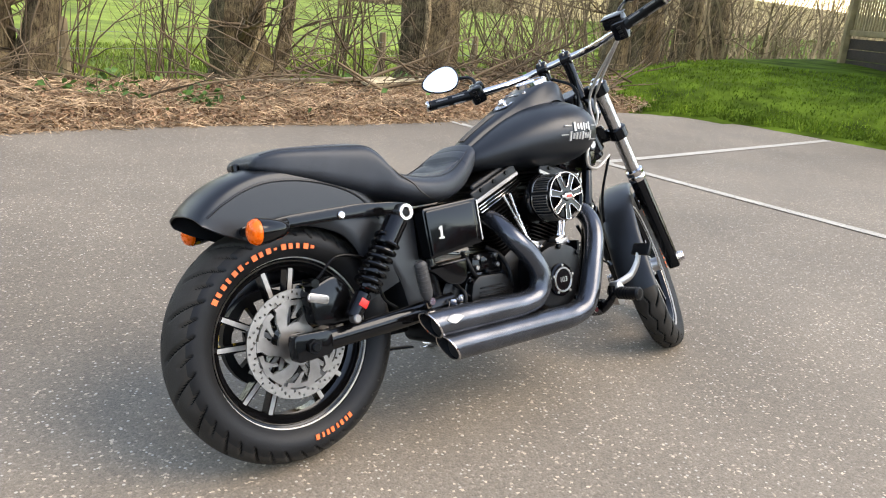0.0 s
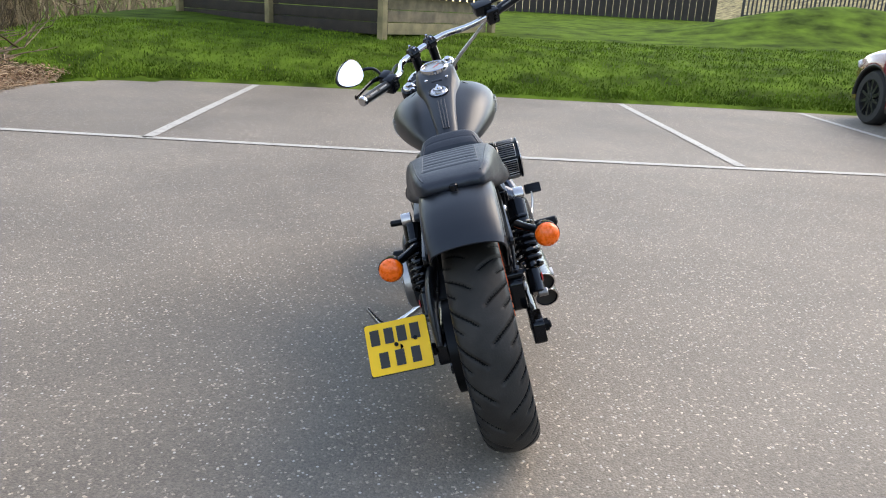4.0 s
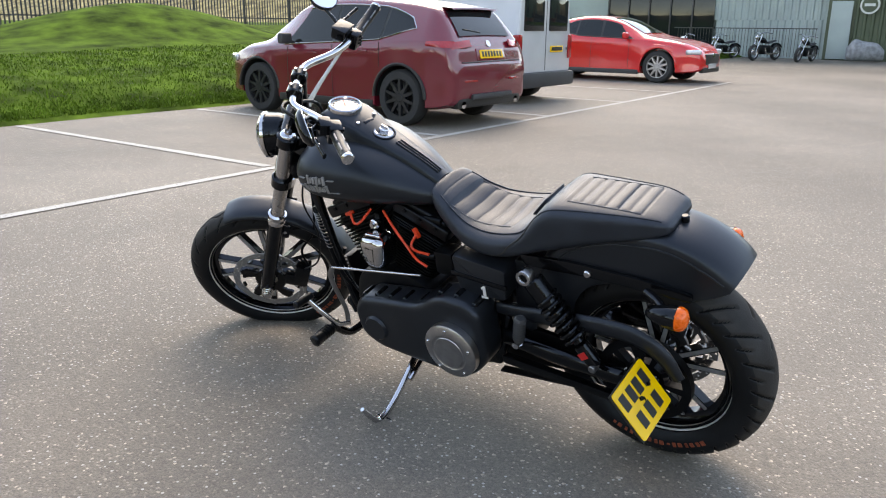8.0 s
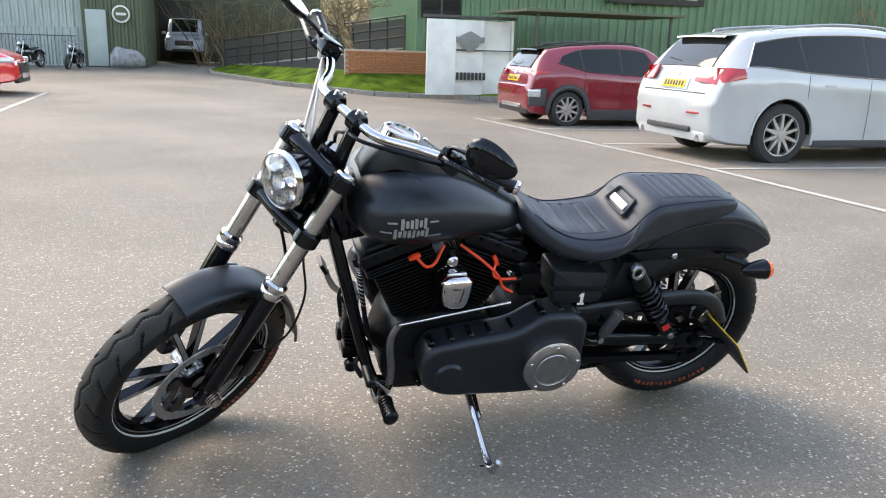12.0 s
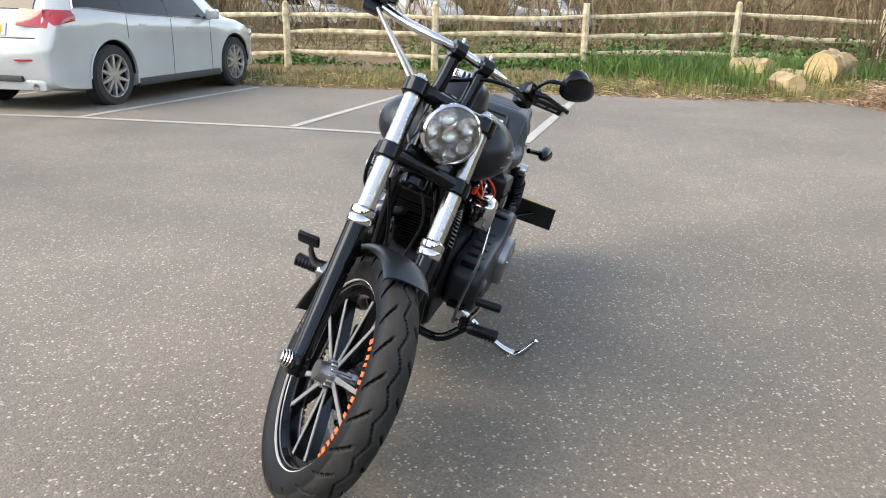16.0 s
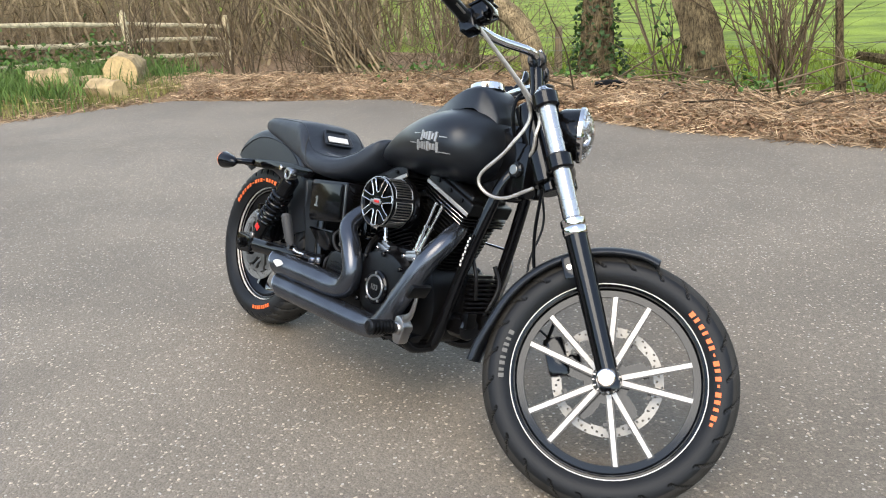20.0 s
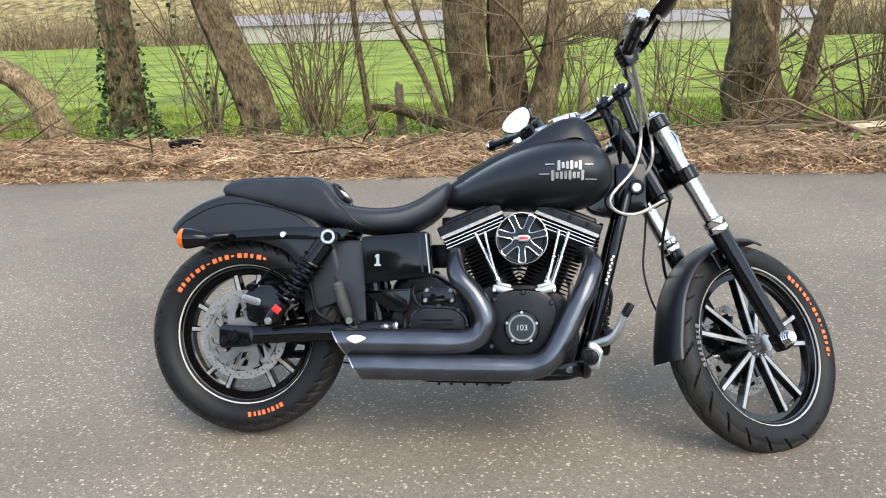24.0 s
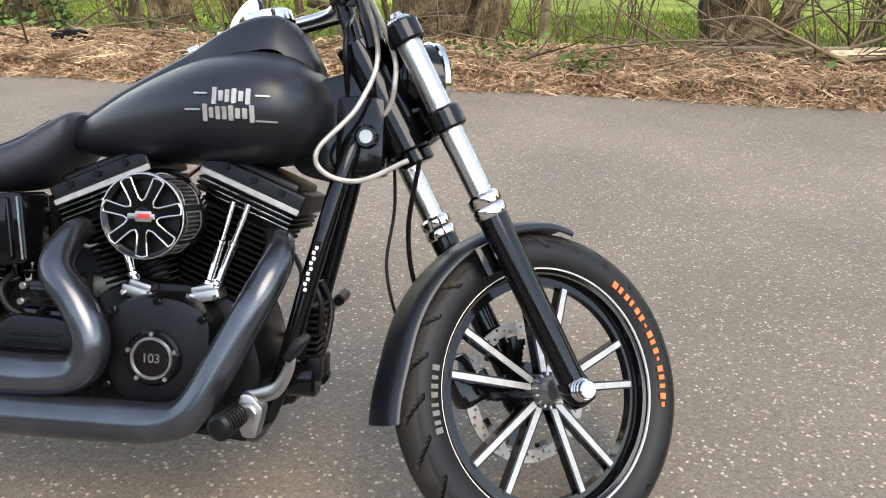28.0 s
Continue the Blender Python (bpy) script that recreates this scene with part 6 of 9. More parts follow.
part("mount_plate", slab(round_poly([(0.97, 0.235), (1.08, 0.225), (1.10, 0.275), (1.03, 0.268), (0.975, 0.25)], 0.01), -0.195, -0.15, 0.005), GLOSSB, bike)
part("shift_lever", merge(tube([(1.05, 0.20, 0.30), (1.07, 0.235, 0.31), (1.10, 0.26, 0.36), (1.14, 0.28, 0.42)], 0.0095, 10, steps=14, flat=0.6)), CHROME, bike)
part("shifter_peg", cyl((1.145, 0.255, 0.425), (1.145, 0.335, 0.43), 0.014, 14, bev=0.004), WRINKLE, bike, "black rubber shifter peg")
part("side_stand", merge(tube([(0.80, 0.14, 0.235), (0.79, 0.20, 0.205), (0.783, 0.33, 0.145), (0.78, 0.40, 0.127), (0.783, 0.43, 0.143), (0.788, 0.466, 0.212)], [0.013, 0.012, 0.0105, 0.013, 0.012, 0.007], 12, steps=24), box((0.78, 0.405, 0.121), (0.06, 0.03, 0.008), 0.003, rot=None)), CHROME, bike, "chrome side stand")
part("stand_spring", tube([(0.77, 0.1, 0.235), (0.77, 0.25, 0.175)], 0.009, 10), CHROME, bike)
# side-mounted number plate, left
e_u, e_v = V((0.0, -1.0, -0.01)), V((0.585, 0.0, 0.81)).normalized()
e_n = e_u.cross(e_v)
PM = Matrix((e_u, e_v, e_n)).transposed().to_4x4()
PM.translation = V((-0.056, 0.2515, 0.397))
npl = part("number_plate", slab(round_poly([(-0.088, -0.073), (0.088, -0.073), (0.088, 0.073), (-0.088, 0.073)], 0.01), -0.0015, 0.0015, 0.0006, "xy", 1), YELLOW, bike, "yellow side-mounted number plate with masked characters", m=PM)
for z, xs in ((0.033, (-0.062, -0.022, 0.014, 0.052)), (-0.033, (-0.045, 0.0, 0.045))):
    for x in xs:
        part("masked_character", box((x, z, 0.003), (0.026, 0.044, 0.001), 0.0, rot=None), BLACKP, npl, m=PM, smooth=False)
for x, z in ((0.05, 0.012), (-0.005, 0.004)):
    part("plate_screw", cyl((x, z, 0.002), (x, z, 0.007), 0.006, 10), DARKM, npl, m=PM)
part("plate_backing", box((0, 0, -0.006), (0.18, 0.15, 0.006), 0.002), BLACKP, npl, m=PM)
part("plate_bracket", tube([(-0.056, 0.25, 0.392), (-0.03, 0.2, 0.37), (0.0, 0.155, 0.345)], 0.010, 10, steps=8), GLOSSB, bike)

# ---- parked vehicles ----
def paint(name, col, rough=0.25):
    return mat(name, col, rough, var=0.06, scale=1.5, coat=0.9, spec=0.5)


CRIMSON = paint("crimson_paint", (0.15, 0.008, 0.02))
BRIGHTRED = paint("bright_red_paint", (0.62, 0.012, 0.016))
DEEPRED = paint("deep_red_paint", (0.20, 0.005, 0.017))
WHITE1 = paint("white_van_paint", (0.46, 0.47, 0.48))
WHITE2 = paint("white_car_paint", (0.39, 0.405, 0.415))
SILVERP = paint("silver_blue_paint", (0.35, 0.40, 0.46))
TINT = mat("tinted_glass", (0.010, 0.013, 0.014), 0.03, var=0.05, spec=0.36)
TRIM = mat("grey_plastic_trim", (0.034, 0.034, 0.036), 0.6, var=0.12, scale=8)
LAMPRED = mat("red_lamp", (0.36, 0.008, 0.012), 0.12, var=0.15, scale=30, coat=0.8)
LAMPCLR = mat("clear_lamp", (0.55, 0.57, 0.6), 0.08, 0.5, var=0.2, scale=40, coat=0.8)
ALLOY = mat("alloy_wheel", (0.55, 0.55, 0.57), 0.3, 0.9, var=0.1, scale=20)
BLACKALLOY = mat("black_alloy", (0.035, 0.035, 0.038), 0.25, 0.4, var=0.1, scale=20)
CARTYRE = mat("car_tyre", (0.02, 0.02, 0.021), 0.8, var=0.25, scale=10)

TALL = [(-0.500, 0.30, 0.80, 0.44, 0.84, 0.475, 0.70), (-0.494, 0.22, 0.88, 0.455, 0.90, 0.505, 0.76), (-0.484, 0.18, 0.92, 0.53, 0.94, 0.60, 0.76), (-0.470, 0.165, 0.95, 0.605, 0.965, 0.675, 0.75), (-0.445, 0.15, 0.965, 0.645, 0.975, 0.775, 0.72), (-0.405, 0.14, 0.98, 0.655, 0.985, 0.895, 0.69), (-0.36, 0.135, 0.985, 0.655, 0.99, 0.935, 0.68), (-0.25, 0.13, 0.99, 0.645, 0.995, 0.972, 0.68),
        (-0.05, 0.13, 0.99, 0.615, 1.0, 1.0, 0.69), (0.10, 0.13, 0.99, 0.595, 0.995, 0.955, 0.69), (0.21, 0.13, 0.99, 0.585, 0.985, 0.78, 0.73), (0.275, 0.135, 0.985, 0.58, 0.975, 0.645, 0.78), (0.38, 0.15, 0.955, 0.545, 0.94, 0.59, 0.76), (0.455, 0.17, 0.86, 0.47, 0.84, 0.52, 0.64), (0.488, 0.20, 0.72, 0.40, 0.70, 0.45, 0.5), (0.5, 0.25, 0.55, 0.33, 0.52, 0.36, 0.36)]
SALOON = [(-0.500, 0.40, 0.74, 0.52, 0.78, 0.56, 0.62), (-0.485, 0.24, 0.86, 0.66, 0.90, 0.73, 0.72), (-0.42, 0.17, 0.95, 0.69, 0.95, 0.765, 0.74), (-0.335, 0.14, 0.985, 0.70, 0.975, 0.80, 0.70), (-0.24, 0.13, 0.99, 0.69, 0.985, 0.93, 0.66), (-0.13, 0.13, 0.99, 0.675, 0.99, 0.995, 0.64),
          (-0.02, 0.13, 0.99, 0.66, 0.99, 0.998, 0.64), (0.08, 0.13, 0.99, 0.65, 0.985, 0.925, 0.66), (0.20, 0.13, 0.99, 0.64, 0.975, 0.74, 0.74), (0.26, 0.135, 0.985, 0.63, 0.965, 0.685, 0.78), (0.38, 0.15, 0.955, 0.58, 0.93, 0.625, 0.76), (0.455, 0.17, 0.86, 0.50, 0.84, 0.55, 0.66), (0.488, 0.2, 0.74, 0.42, 0.72, 0.47, 0.5), (0.5, 0.25, 0.58, 0.35, 0.56, 0.38, 0.4)]
BOXVAN = [(-0.500, 0.24, 0.90, 0.55, 0.93, 0.86, 0.84), (-0.495, 0.17, 0.95, 0.57, 0.97, 0.95, 0.82), (-0.47, 0.15, 0.985, 0.57, 0.99, 0.985, 0.82), (-0.30, 0.14, 0.99, 0.57, 1.0, 1.0, 0.82), (0.02, 0.14, 0.99, 0.57, 1.0, 1.0, 0.82), (0.10, 0.14, 0.99, 0.565, 0.995, 0.975, 0.80), (0.22, 0.14, 0.99, 0.555, 0.985, 0.78, 0.80),
          (0.30, 0.14, 0.985, 0.54, 0.97, 0.62, 0.82), (0.40, 0.15, 0.95, 0.50, 0.93, 0.55, 0.76), (0.47, 0.17, 0.85, 0.43, 0.83, 0.48, 0.64), (0.5, 0.22, 0.66, 0.35, 0.64, 0.38, 0.45)]


def car_wheel(parent, c, R, w, alloy, nsp, s):
    y = c[1]
    t = part("wheel", lathe([(R * 0.66, -w / 2), (R * 0.92, -w / 2), (R, -w * 0.34), (R, w * 0.34), (R * 0.92, w / 2), (R * 0.66, w / 2)], 40, c), CARTYRE, parent, "black road wheel tyre")
    part("rim", lathe([(R * 0.705, s * w * 0.47), (R * 0.69, s * w * 0.505), (R * 0.665, s * w * 0.50), (R * 0.65, s * w * 0.40), (R * 0.64, s * w * 0.30)], 40, c), alloy, t)
    part("wheel_barrel", lathe([(R * 0.65, s * w * 0.34), (R * 0.60, s * w * 0.02), (R * 0.42, -s * w * 0.02), (0.0, -s * w * 0.02)], 40, c), BLACKP, t, "dark inside of the wheel")
    for k in range(nsp):
        a = 2 * math.pi * k / nsp + 0.3
        d, q = V((math.cos(a), 0, math.sin(a))), V((-math.sin(a), 0, math.cos(a)))
        C = V(c) + V((0, s * w * 0.40, 0))
        rings = []
        for u, ww in ((0.06, 0.026 if nsp > 6 else 0.05), (0.66, 0.015 if nsp > 6 else 0.040)):
            p = C + d * R * u
            rings.append([p + q * ww + V((0, s * 0.012, 0)), p - q * ww + V((0, s * 0.012, 0)), p - q * ww * 1.4 - V((0, s * 0.03, 0)), p + q * ww * 1.4 - V((0, s * 0.03, 0))])
        part("spoke", loft(rings), alloy, t, angle=25)
    part("wheel_cap", cyl(V(c) + V((0, s * w * 0.36, 0)), V(c) + V((0, s * w * 0.48, 0)), 0.055, 18, bev=0.008), alloy, t)
    return t


def car(name, m, L, W, H, wb, shift, R, temp, body_mat, alloy, nsp, label, cat, rear_glass, windows, clad=None, rails=False, van=False, lamps="suv", plates=(True, False), rail_mat=None, roof_mat=None, taper=0.34):
    """A road car from its side profile; x forward, origin midway between the axles on the ground."""
    root = thing(name, m, label, cat)
    raw_st = [(L * x + shift, H * zl, W / 2 * ws, H * zb, W / 2 * wbt, H * zt, W / 2 * wt) for x, zl, ws, zb, wbt, zt, wt in temp]
    st = spline(raw_st, 90)
    xs = [s[0] for s in st]
    cols = list(zip(*st))

    def at(x):
        return [float(np.interp(x, xs, cols[k])) for k in range(1, 7)]

    def arch(x):
        z = 0
        for ax in (-wb / 2, wb / 2):
            d = abs(x - ax)
            if d < R * 1.17:
                z = max(z, R + math.sqrt((R * 1.17) ** 2 - d * d))
        return z
    sx = sorted(xs + [a + k * R * 1.17 for a in (-wb / 2, wb / 2) for k in (-1, -0.999, -0.97, -0.9, -0.75, -0.5, -0.25, 0, 0.25, 0.5, 0.75, 0.9, 0.97, 0.999, 1)])
    rings = []
    for x in sx:
        zl, ws, zb, wb_, zt, wt = at(x)
        a = arch(x)
        zl2 = max(zl, a)
        zm = max(zl + (zb - zl) * 0.5, zl2 + 0.01)
        zb2 = max(zb, zm + 0.01)
        rise = zt - zb2
        near = max(math.exp(-((x + wb / 2) / (R * 1.35)) ** 4), math.exp(-((x - wb / 2) / (R * 1.35)) ** 4))
        dent = 0.0 if van else 0.028 * (1 - near)
        bulge = 0.0 if van else 0.012 * near
        half = [(0, zl2), (ws * 0.93, zl2), (ws * 0.995, zl2 + 0.03), (max(ws, wb_) + bulge - dent * 0.8, zm - (zm - zl2) * 0.35), (max(ws, wb_) + bulge - dent, zm + 0.02), (max(ws, wb_) - dent * 0.3, zm + (zb2 - zm) * 0.52), (wb_ * 1.0, zm + (zb2 - zm) * 0.62), (wb_ * 0.992, zb2 - 0.02), (wb_ * 0.965, zb2 + 0.012), (wt + (wb_ - wt) * 0.14, zb2 + rise * 0.86), (wt * 0.965, zb2 + rise * 0.95), (wt * 0.80, zt - 0.006), (wt * 0.4, zt), (0, zt + 0.004)]
        rings.append([(x, y, z) for y, z in half] + [(x, -y, z) for y, z in reversed(half[1:-1])])
    part("body", loft(rings), body_mat, root, angle=38)

    def width_at(x, z):
        zl, ws, zb, wb_, zt, wt = at(x)
        return float(np.interp(z, [zl, zl + (zb - zl) * 0.5, zb - 0.02, zb + 0.012, zb + (zt - zb) * 0.86], [ws, max(ws, wb_), wb_ * 0.995, wb_ * 0.965, wt + (wb_ - wt) * 0.14]))

    def side_pt(x, v, s):
        zl, ws, zb, wb_, zt, wt = at(x)
        z0, z1 = zb + 0.012, zb + (zt - zb) * 0.86
        y0, y1 = wb_ * 0.965, wt + (wb_ - wt) * 0.14
        return V((x, s * (y0 + (y1 - y0) * v + 0.004), z0 + (z1 - z0) * v))

    def pane(fn, nu, nv):
        bm = bmesh.new()
        g = [[bm.verts.new(fn(i / nu, j / nv)) for j in range(nv + 1)] for i in range(nu + 1)]
        for i in range(nu):
            for j in range(nv):
                bm.faces.new((g[i][j], g[i + 1][j], g[i + 1][j + 1], g[i][j + 1]))
        return bm

    def span(x):
        """Lower and upper edge of the side glass, drawn to a point towards the rear."""
        if van or not windows:
            return 0.08, 0.94
        k = 1 - min(1.0, max(0.0, (x - windows[0][0]) / (windows[0][1] - windows[0][0] + 0.02)))
        return 0.07 + taper * k ** 1.2, 0.93 - min(taper, 0.34) * k ** 1.6
    for s in (-1, 1):
        for x0b, x1b, x0t, x1t in windows:
            def f(u, v, s=s):
                xa, xb = x0b + (x0t - x0b) * v, x1b + (x1t - x1b) * v
                x = xa + (xb - xa) * u
                lo, hi = span(x)
                return side_pt(L * x + shift, lo + (hi - lo) * v, s)
            part("side_window", pane(f, 8, 5), TINT, root, "dark side window")
        if windows:
            wa, wb2 = windows[0], windows[-1]

            def fb_(u, v, s=s):
                p0, p1 = wa[0] + (wa[2] - wa[0]) * v, wb2[1] + (wb2[3] - wb2[1]) * v
                x = p0 + (p1 - p0) * u
                lo, hi = span(x)
                return side_pt(L * x + shift, lo - 0.03 + (hi - lo + 0.055) * v, s) - V((0, s * 0.0022, 0))
            part("pillar_trim", pane(fb_, 30, 5), BLACKP, root, "black window pillars")
            xa, xb = L * windows[0][0] + shift - 0.02, L * windows[-1][1] + shift + 0.02
            part("window_trim", tube([side_pt(xa + (xb - xa) * i / 12, span((xa + (xb - xa) * i / 12 - shift) / L)[0] - 0.035, s) for i in range(13)] if lamps != "suv" or van else [side_pt(xa + (xb - xa) * i / 12, span((xa + (xb - xa) * i / 12 - shift) / L)[0] - 0.035, s) for i in range(13)][::-1] + [side_pt(L * (windows[0][2] + (windows[-1][3] - windows[0][2]) * i / 12) + shift, span(windows[0][2] + (windows[-1][3] - windows[0][2]) * i / 12)[1] + 0.03, s) for i in range(13)], 0.009, 6), CHROME if lamps == "suv" and not van else TRIM, root)

    def top_pane(xa, xb, wfrac, name):
        def f(u, v):
            x = xa + (xb - xa) * u
            zl, ws, zb, wb_, zt, wt = at(x)
            y = (2 * v - 1) * wt * wfrac
            k = 1 if xb > 0 else -1
            return V((x + k * 0.014, y, zt + 0.012 - 0.012 * (2 * v - 1) ** 2))
        part(name, pane(f, 30, 8), TINT, root, "dark sloping screen")
    top_pane(L * rear_glass[2] + shift, L * rear_glass[3] + shift, 0.80, "windscreen")
    if not van:
        top_pane(L * rear_glass[0] + shift, L * rear_glass[1] + shift, 0.84, "rear_screen")
    if roof_mat:
        def fr(u, v):
            x = L * (-0.39 + 0.49 * u) + shift
            zl, ws, zb, wb_, zt, wt = at(x)
            k = 2 * v - 1
            return V((x, k * wt * 0.95, zt + 0.008 - (zt - zb) * 0.045 * abs(k) ** 5))
        part("roof_panel", pane(fr, 30, 16), roof_mat, root, "dark roof panel")
    for s in (-1, 1):
        for ax in (-wb / 2, wb / 2):
            car_wheel(root, (ax, s * (W / 2 - 0.125), R), R, 0.225, alloy, nsp, s)
            ring = []
            for i in range(19):
                a = math.pi * (i / 18)
                ring.append((ax + R * 1.19 * math.cos(a), s * (max(at(ax)[1], at(ax)[3]) * 0.998), R + R * 1.19 * math.sin(a)))
            part("wheel_arch", tube(ring, (0.046 if clad == TRIM else 0.022) if clad else 0.014, 8, flat=1), clad or body_mat, root)
            if clad == TRIM:
                def fc(u, v, s=s, ax=ax):
                    a, rr = math.pi * (-0.06 + 1.12 * u), R * (1.14 + 0.24 * v)
                    x, z = ax + rr * math.cos(a), R + rr * math.sin(a)
                    return V((x, s * (max(width_at(x, z), at(ax)[1], at(ax)[3]) + 0.030 - 0.006 * v), max(z, H * 0.14)))
                part("arch_cladding", pane(fc, 28, 4), clad, root, "grey wheel-arch cladding")
            liner = [(ax + R * 1.13 * math.cos(math.pi * i / 12), R + R * 1.13 * math.sin(math.pi * i / 12)) for i in range(13)]
            part("wheel_well", loft([[(x, s * (W / 2 - 0.32), z) for x, z in liner], [(x, s * (W / 2 - 0.03), z) for x, z in liner]], closed=False), BLACKP, root)
        sill_y = at(0)[1]
        part("sill", box((0, s * (sill_y - 0.015), H * 0.155), (wb - 2 * R * 1.25, 0.05, 0.19 if clad == TRIM else 0.10), 0.02), clad or TRIM, root)
        for xm in ((windows[-1][1] * L + shift - 0.18,) if windows else (L * 0.12,)):
            p = side_pt(xm, 0.06, s)
            mir = part("door_mirror", box(p + V((0.05, s * 0.13, 0.06)), (0.10, 0.20, 0.14), 0.04, 3), TRIM if clad else body_mat, root, "black door mirror" if clad else "body-coloured door mirror")
            part("mirror_arm", box(p + V((0.05, s * 0.03, 0.01)), (0.06, 0.08, 0.03), 0.01), TRIM, mir)
        for xd in ((-0.17, 0.045) if not van else (0.03,)):
            x = L * xd + shift
            p = side_pt(x, 0, s)
            part("door_handle", box(p + V((0, s * 0.022, -0.11)), (0.17, 0.03, 0.028), 0.01), body_mat, root)
        for xd in ((-0.235, -0.045, 0.155) if not van else (-0.1, 0.16)):
            x = L * xd + shift
            zl, ws, zb, wb_, zt, wt = at(x)
            zl = max(zl, arch(x))
            part("door_seam", tube([(x, s * (wb_ * 0.99 + 0.003), zb), (x, s * (max(ws, wb_) + 0.003), zl + (zb - zl) * 0.5), (x, s * (ws + 0.003), zl + 0.08)], 0.0035, 5, steps=8), BLACKP, root)
        if rails:
            pts = [(L * u + shift, s * W / 2 * 0.60, at(L * u + shift)[4] + dz) for u, dz in ((-0.31, -0.015), (-0.295, 0.012), (-0.2, 0.020), (-0.1, 0.022), (0.02, 0.018), (0.05, 0.010), (0.065, -0.02))]
            part("roof_rail", tube(pts, 0.016, 8, steps=18), rail_mat or TRIM, root, "roof rail")
    # rear and front fittings
    xr = -L / 2 + shift
    xf = L / 2 + shift
    rear_n = next(i for i, q in enumerate(st) if q[5] > H * 0.90)

    def rear_x(z):
        """The tail's surface on the centre line at height z."""
        return float(np.interp(z, [q[5] for q in st[:rear_n + 1]], xs[:rear_n + 1]))

    def rear_fit(z, h):
        """Matrix for a plate lying on the tail at height z."""
        tilt = math.degrees(math.atan2(rear_x(z + h / 2) - rear_x(z - h / 2), h))
        return Matrix.Translation((rear_x(z), 0, z)) @ pose(0, 0, 0, 0, tilt, 0)
    if van:
        for s in (-1, 1):
            part("tail_lamp", box((xr + 0.04, s * (W / 2 - 0.085), H * 0.48), (0.12, 0.13, 0.40), 0.03), LAMPRED, root, "tall red tail lamp")
        part("rear_door_glass", box((xr - 0.004, -W * 0.22, H * 0.75), (0.02, W * 0.34, H * 0.27), 0.03), TINT, root, "dark rear door glass")
        part("rear_door_glass", box((xr - 0.004, W * 0.22, H * 0.75), (0.02, W * 0.34, H * 0.27), 0.03), TINT, root, "dark rear door glass")
        part("rear_bumper", box((xr - 0.02, 0, H * 0.20), (0.16, W * 0.96, 0.24), 0.05), TRIM, root, "grey plastic rear bumper")
        part("door_gap", box((xr - 0.002, 0, H * 0.58), (0.008, 0.008, H * 0.6), 0.001), BLACKP, root)
        part("door_hinge", box((xr + 0.0, -W * 0.4, H * 0.46), (0.02, 0.05, 0.04), 0.006), TRIM, root)
        pz, px = H * 0.46, xr - 0.008
        part("rear_plate_number", box((px, W * -0.2, pz), (0.012, 0.42, 0.10), 0.003), YELLOW, root, "yellow number plate")
        part("masked_character", box((px - 0.007, W * -0.2, pz), (0.003, 0.36, 0.06), 0.001), BLACKP, root)
    else:
        for s in (-1, 1):
            zlo, zhi = (0.565, 0.685) if rails and lamps == "suv" else (0.60, 0.66) if lamps == "suv" else (0.60, 0.66)
            xt = rear_x(H * 0.62)
            rear_bit = box((0, 0, 0), (0.03, W * 0.19, H * (zhi - zlo)), 0.012, 2)
            rear_bit.transform(rear_fit(H * (zlo + zhi) / 2, 0.1) @ Matrix.Translation((0, s * W * 0.335, 0)) @ pose(0, 0, 0, 0, 0, -s * 12))

            def lamp_side(u, v, s=s):
                x = xt + 0.02 + 0.30 * u
                z = H * (zlo + (zhi - zlo) * (0.15 + 0.85 * v * (1 - 0.35 * u) + 0.25 * u))
                return V((x - 0.004, s * (width_at(x, z) + 0.006), z))
            part("tail_lamp", merge(rear_bit, pane(lamp_side, 10, 4)), LAMPRED, root, "red wraparound tail lamp")
            part("head_lamp", box((xf - 0.22, s * W * 0.36, H * 0.47), (0.34, 0.24, 0.11), 0.05, 3, rot=pose(0, 0, 0, 0, 0, -s * 28)), LAMPCLR, root, "clear headlamp")
            part("exhaust_tip", cyl((xr + 0.02, s * W * 0.33, H * 0.18), (xr + 0.14, s * W * 0.33, H * 0.18), 0.045, 18), CHROME if lamps != "kona" else TRIM, root)
        part("rear_valance", box((xr + 0.10, 0, H * 0.20), (0.16, W * 0.80, 0.16), 0.05), clad or (body_mat if rails else TRIM), root, "lower bumper")
        part("grille", box((xf - 0.03, 0, H * 0.36), (0.10, W * 0.46, 0.24), 0.04), BLACKP, root, "black front grille")
        part("lower_intake", box((xf - 0.05, 0, H * 0.20), (0.10, W * 0.6, 0.12), 0.03), BLACKP, root)
        part("front_badge", cyl((xf + 0.02, 0, H * 0.42), (xf + 0.03, 0, H * 0.42), 0.05, 18), CHROME, root)
        pm = rear_fit(H * 0.555, 0.12)
        part("plate_recess", box((-0.002, 0, 0), (0.02, 0.62, 0.15), 0.008), body_mat, root, m=pm)
        part("rear_plate_number", box((-0.012, 0, 0), (0.02, 0.50, 0.105), 0.004), YELLOW, root, "yellow number plate", m=pm)
        for k in range(7):
            part("masked_character", box((-0.0235, -0.195 + 0.065 * k, 0), (0.003, 0.042, 0.068), 0.001), BLACKP, root, m=pm)
        part("bumper_seam", box((-0.004, 0, 0), (0.012, W * 0.72, 0.012), 0.002), BLACKP, root, m=rear_fit(H * 0.50, 0.05))
        part("front_plate_number", box((xf + 0.015, 0, H * 0.26), (0.02, 0.50, 0.105), 0.004), WHITE1, root, "white number plate")
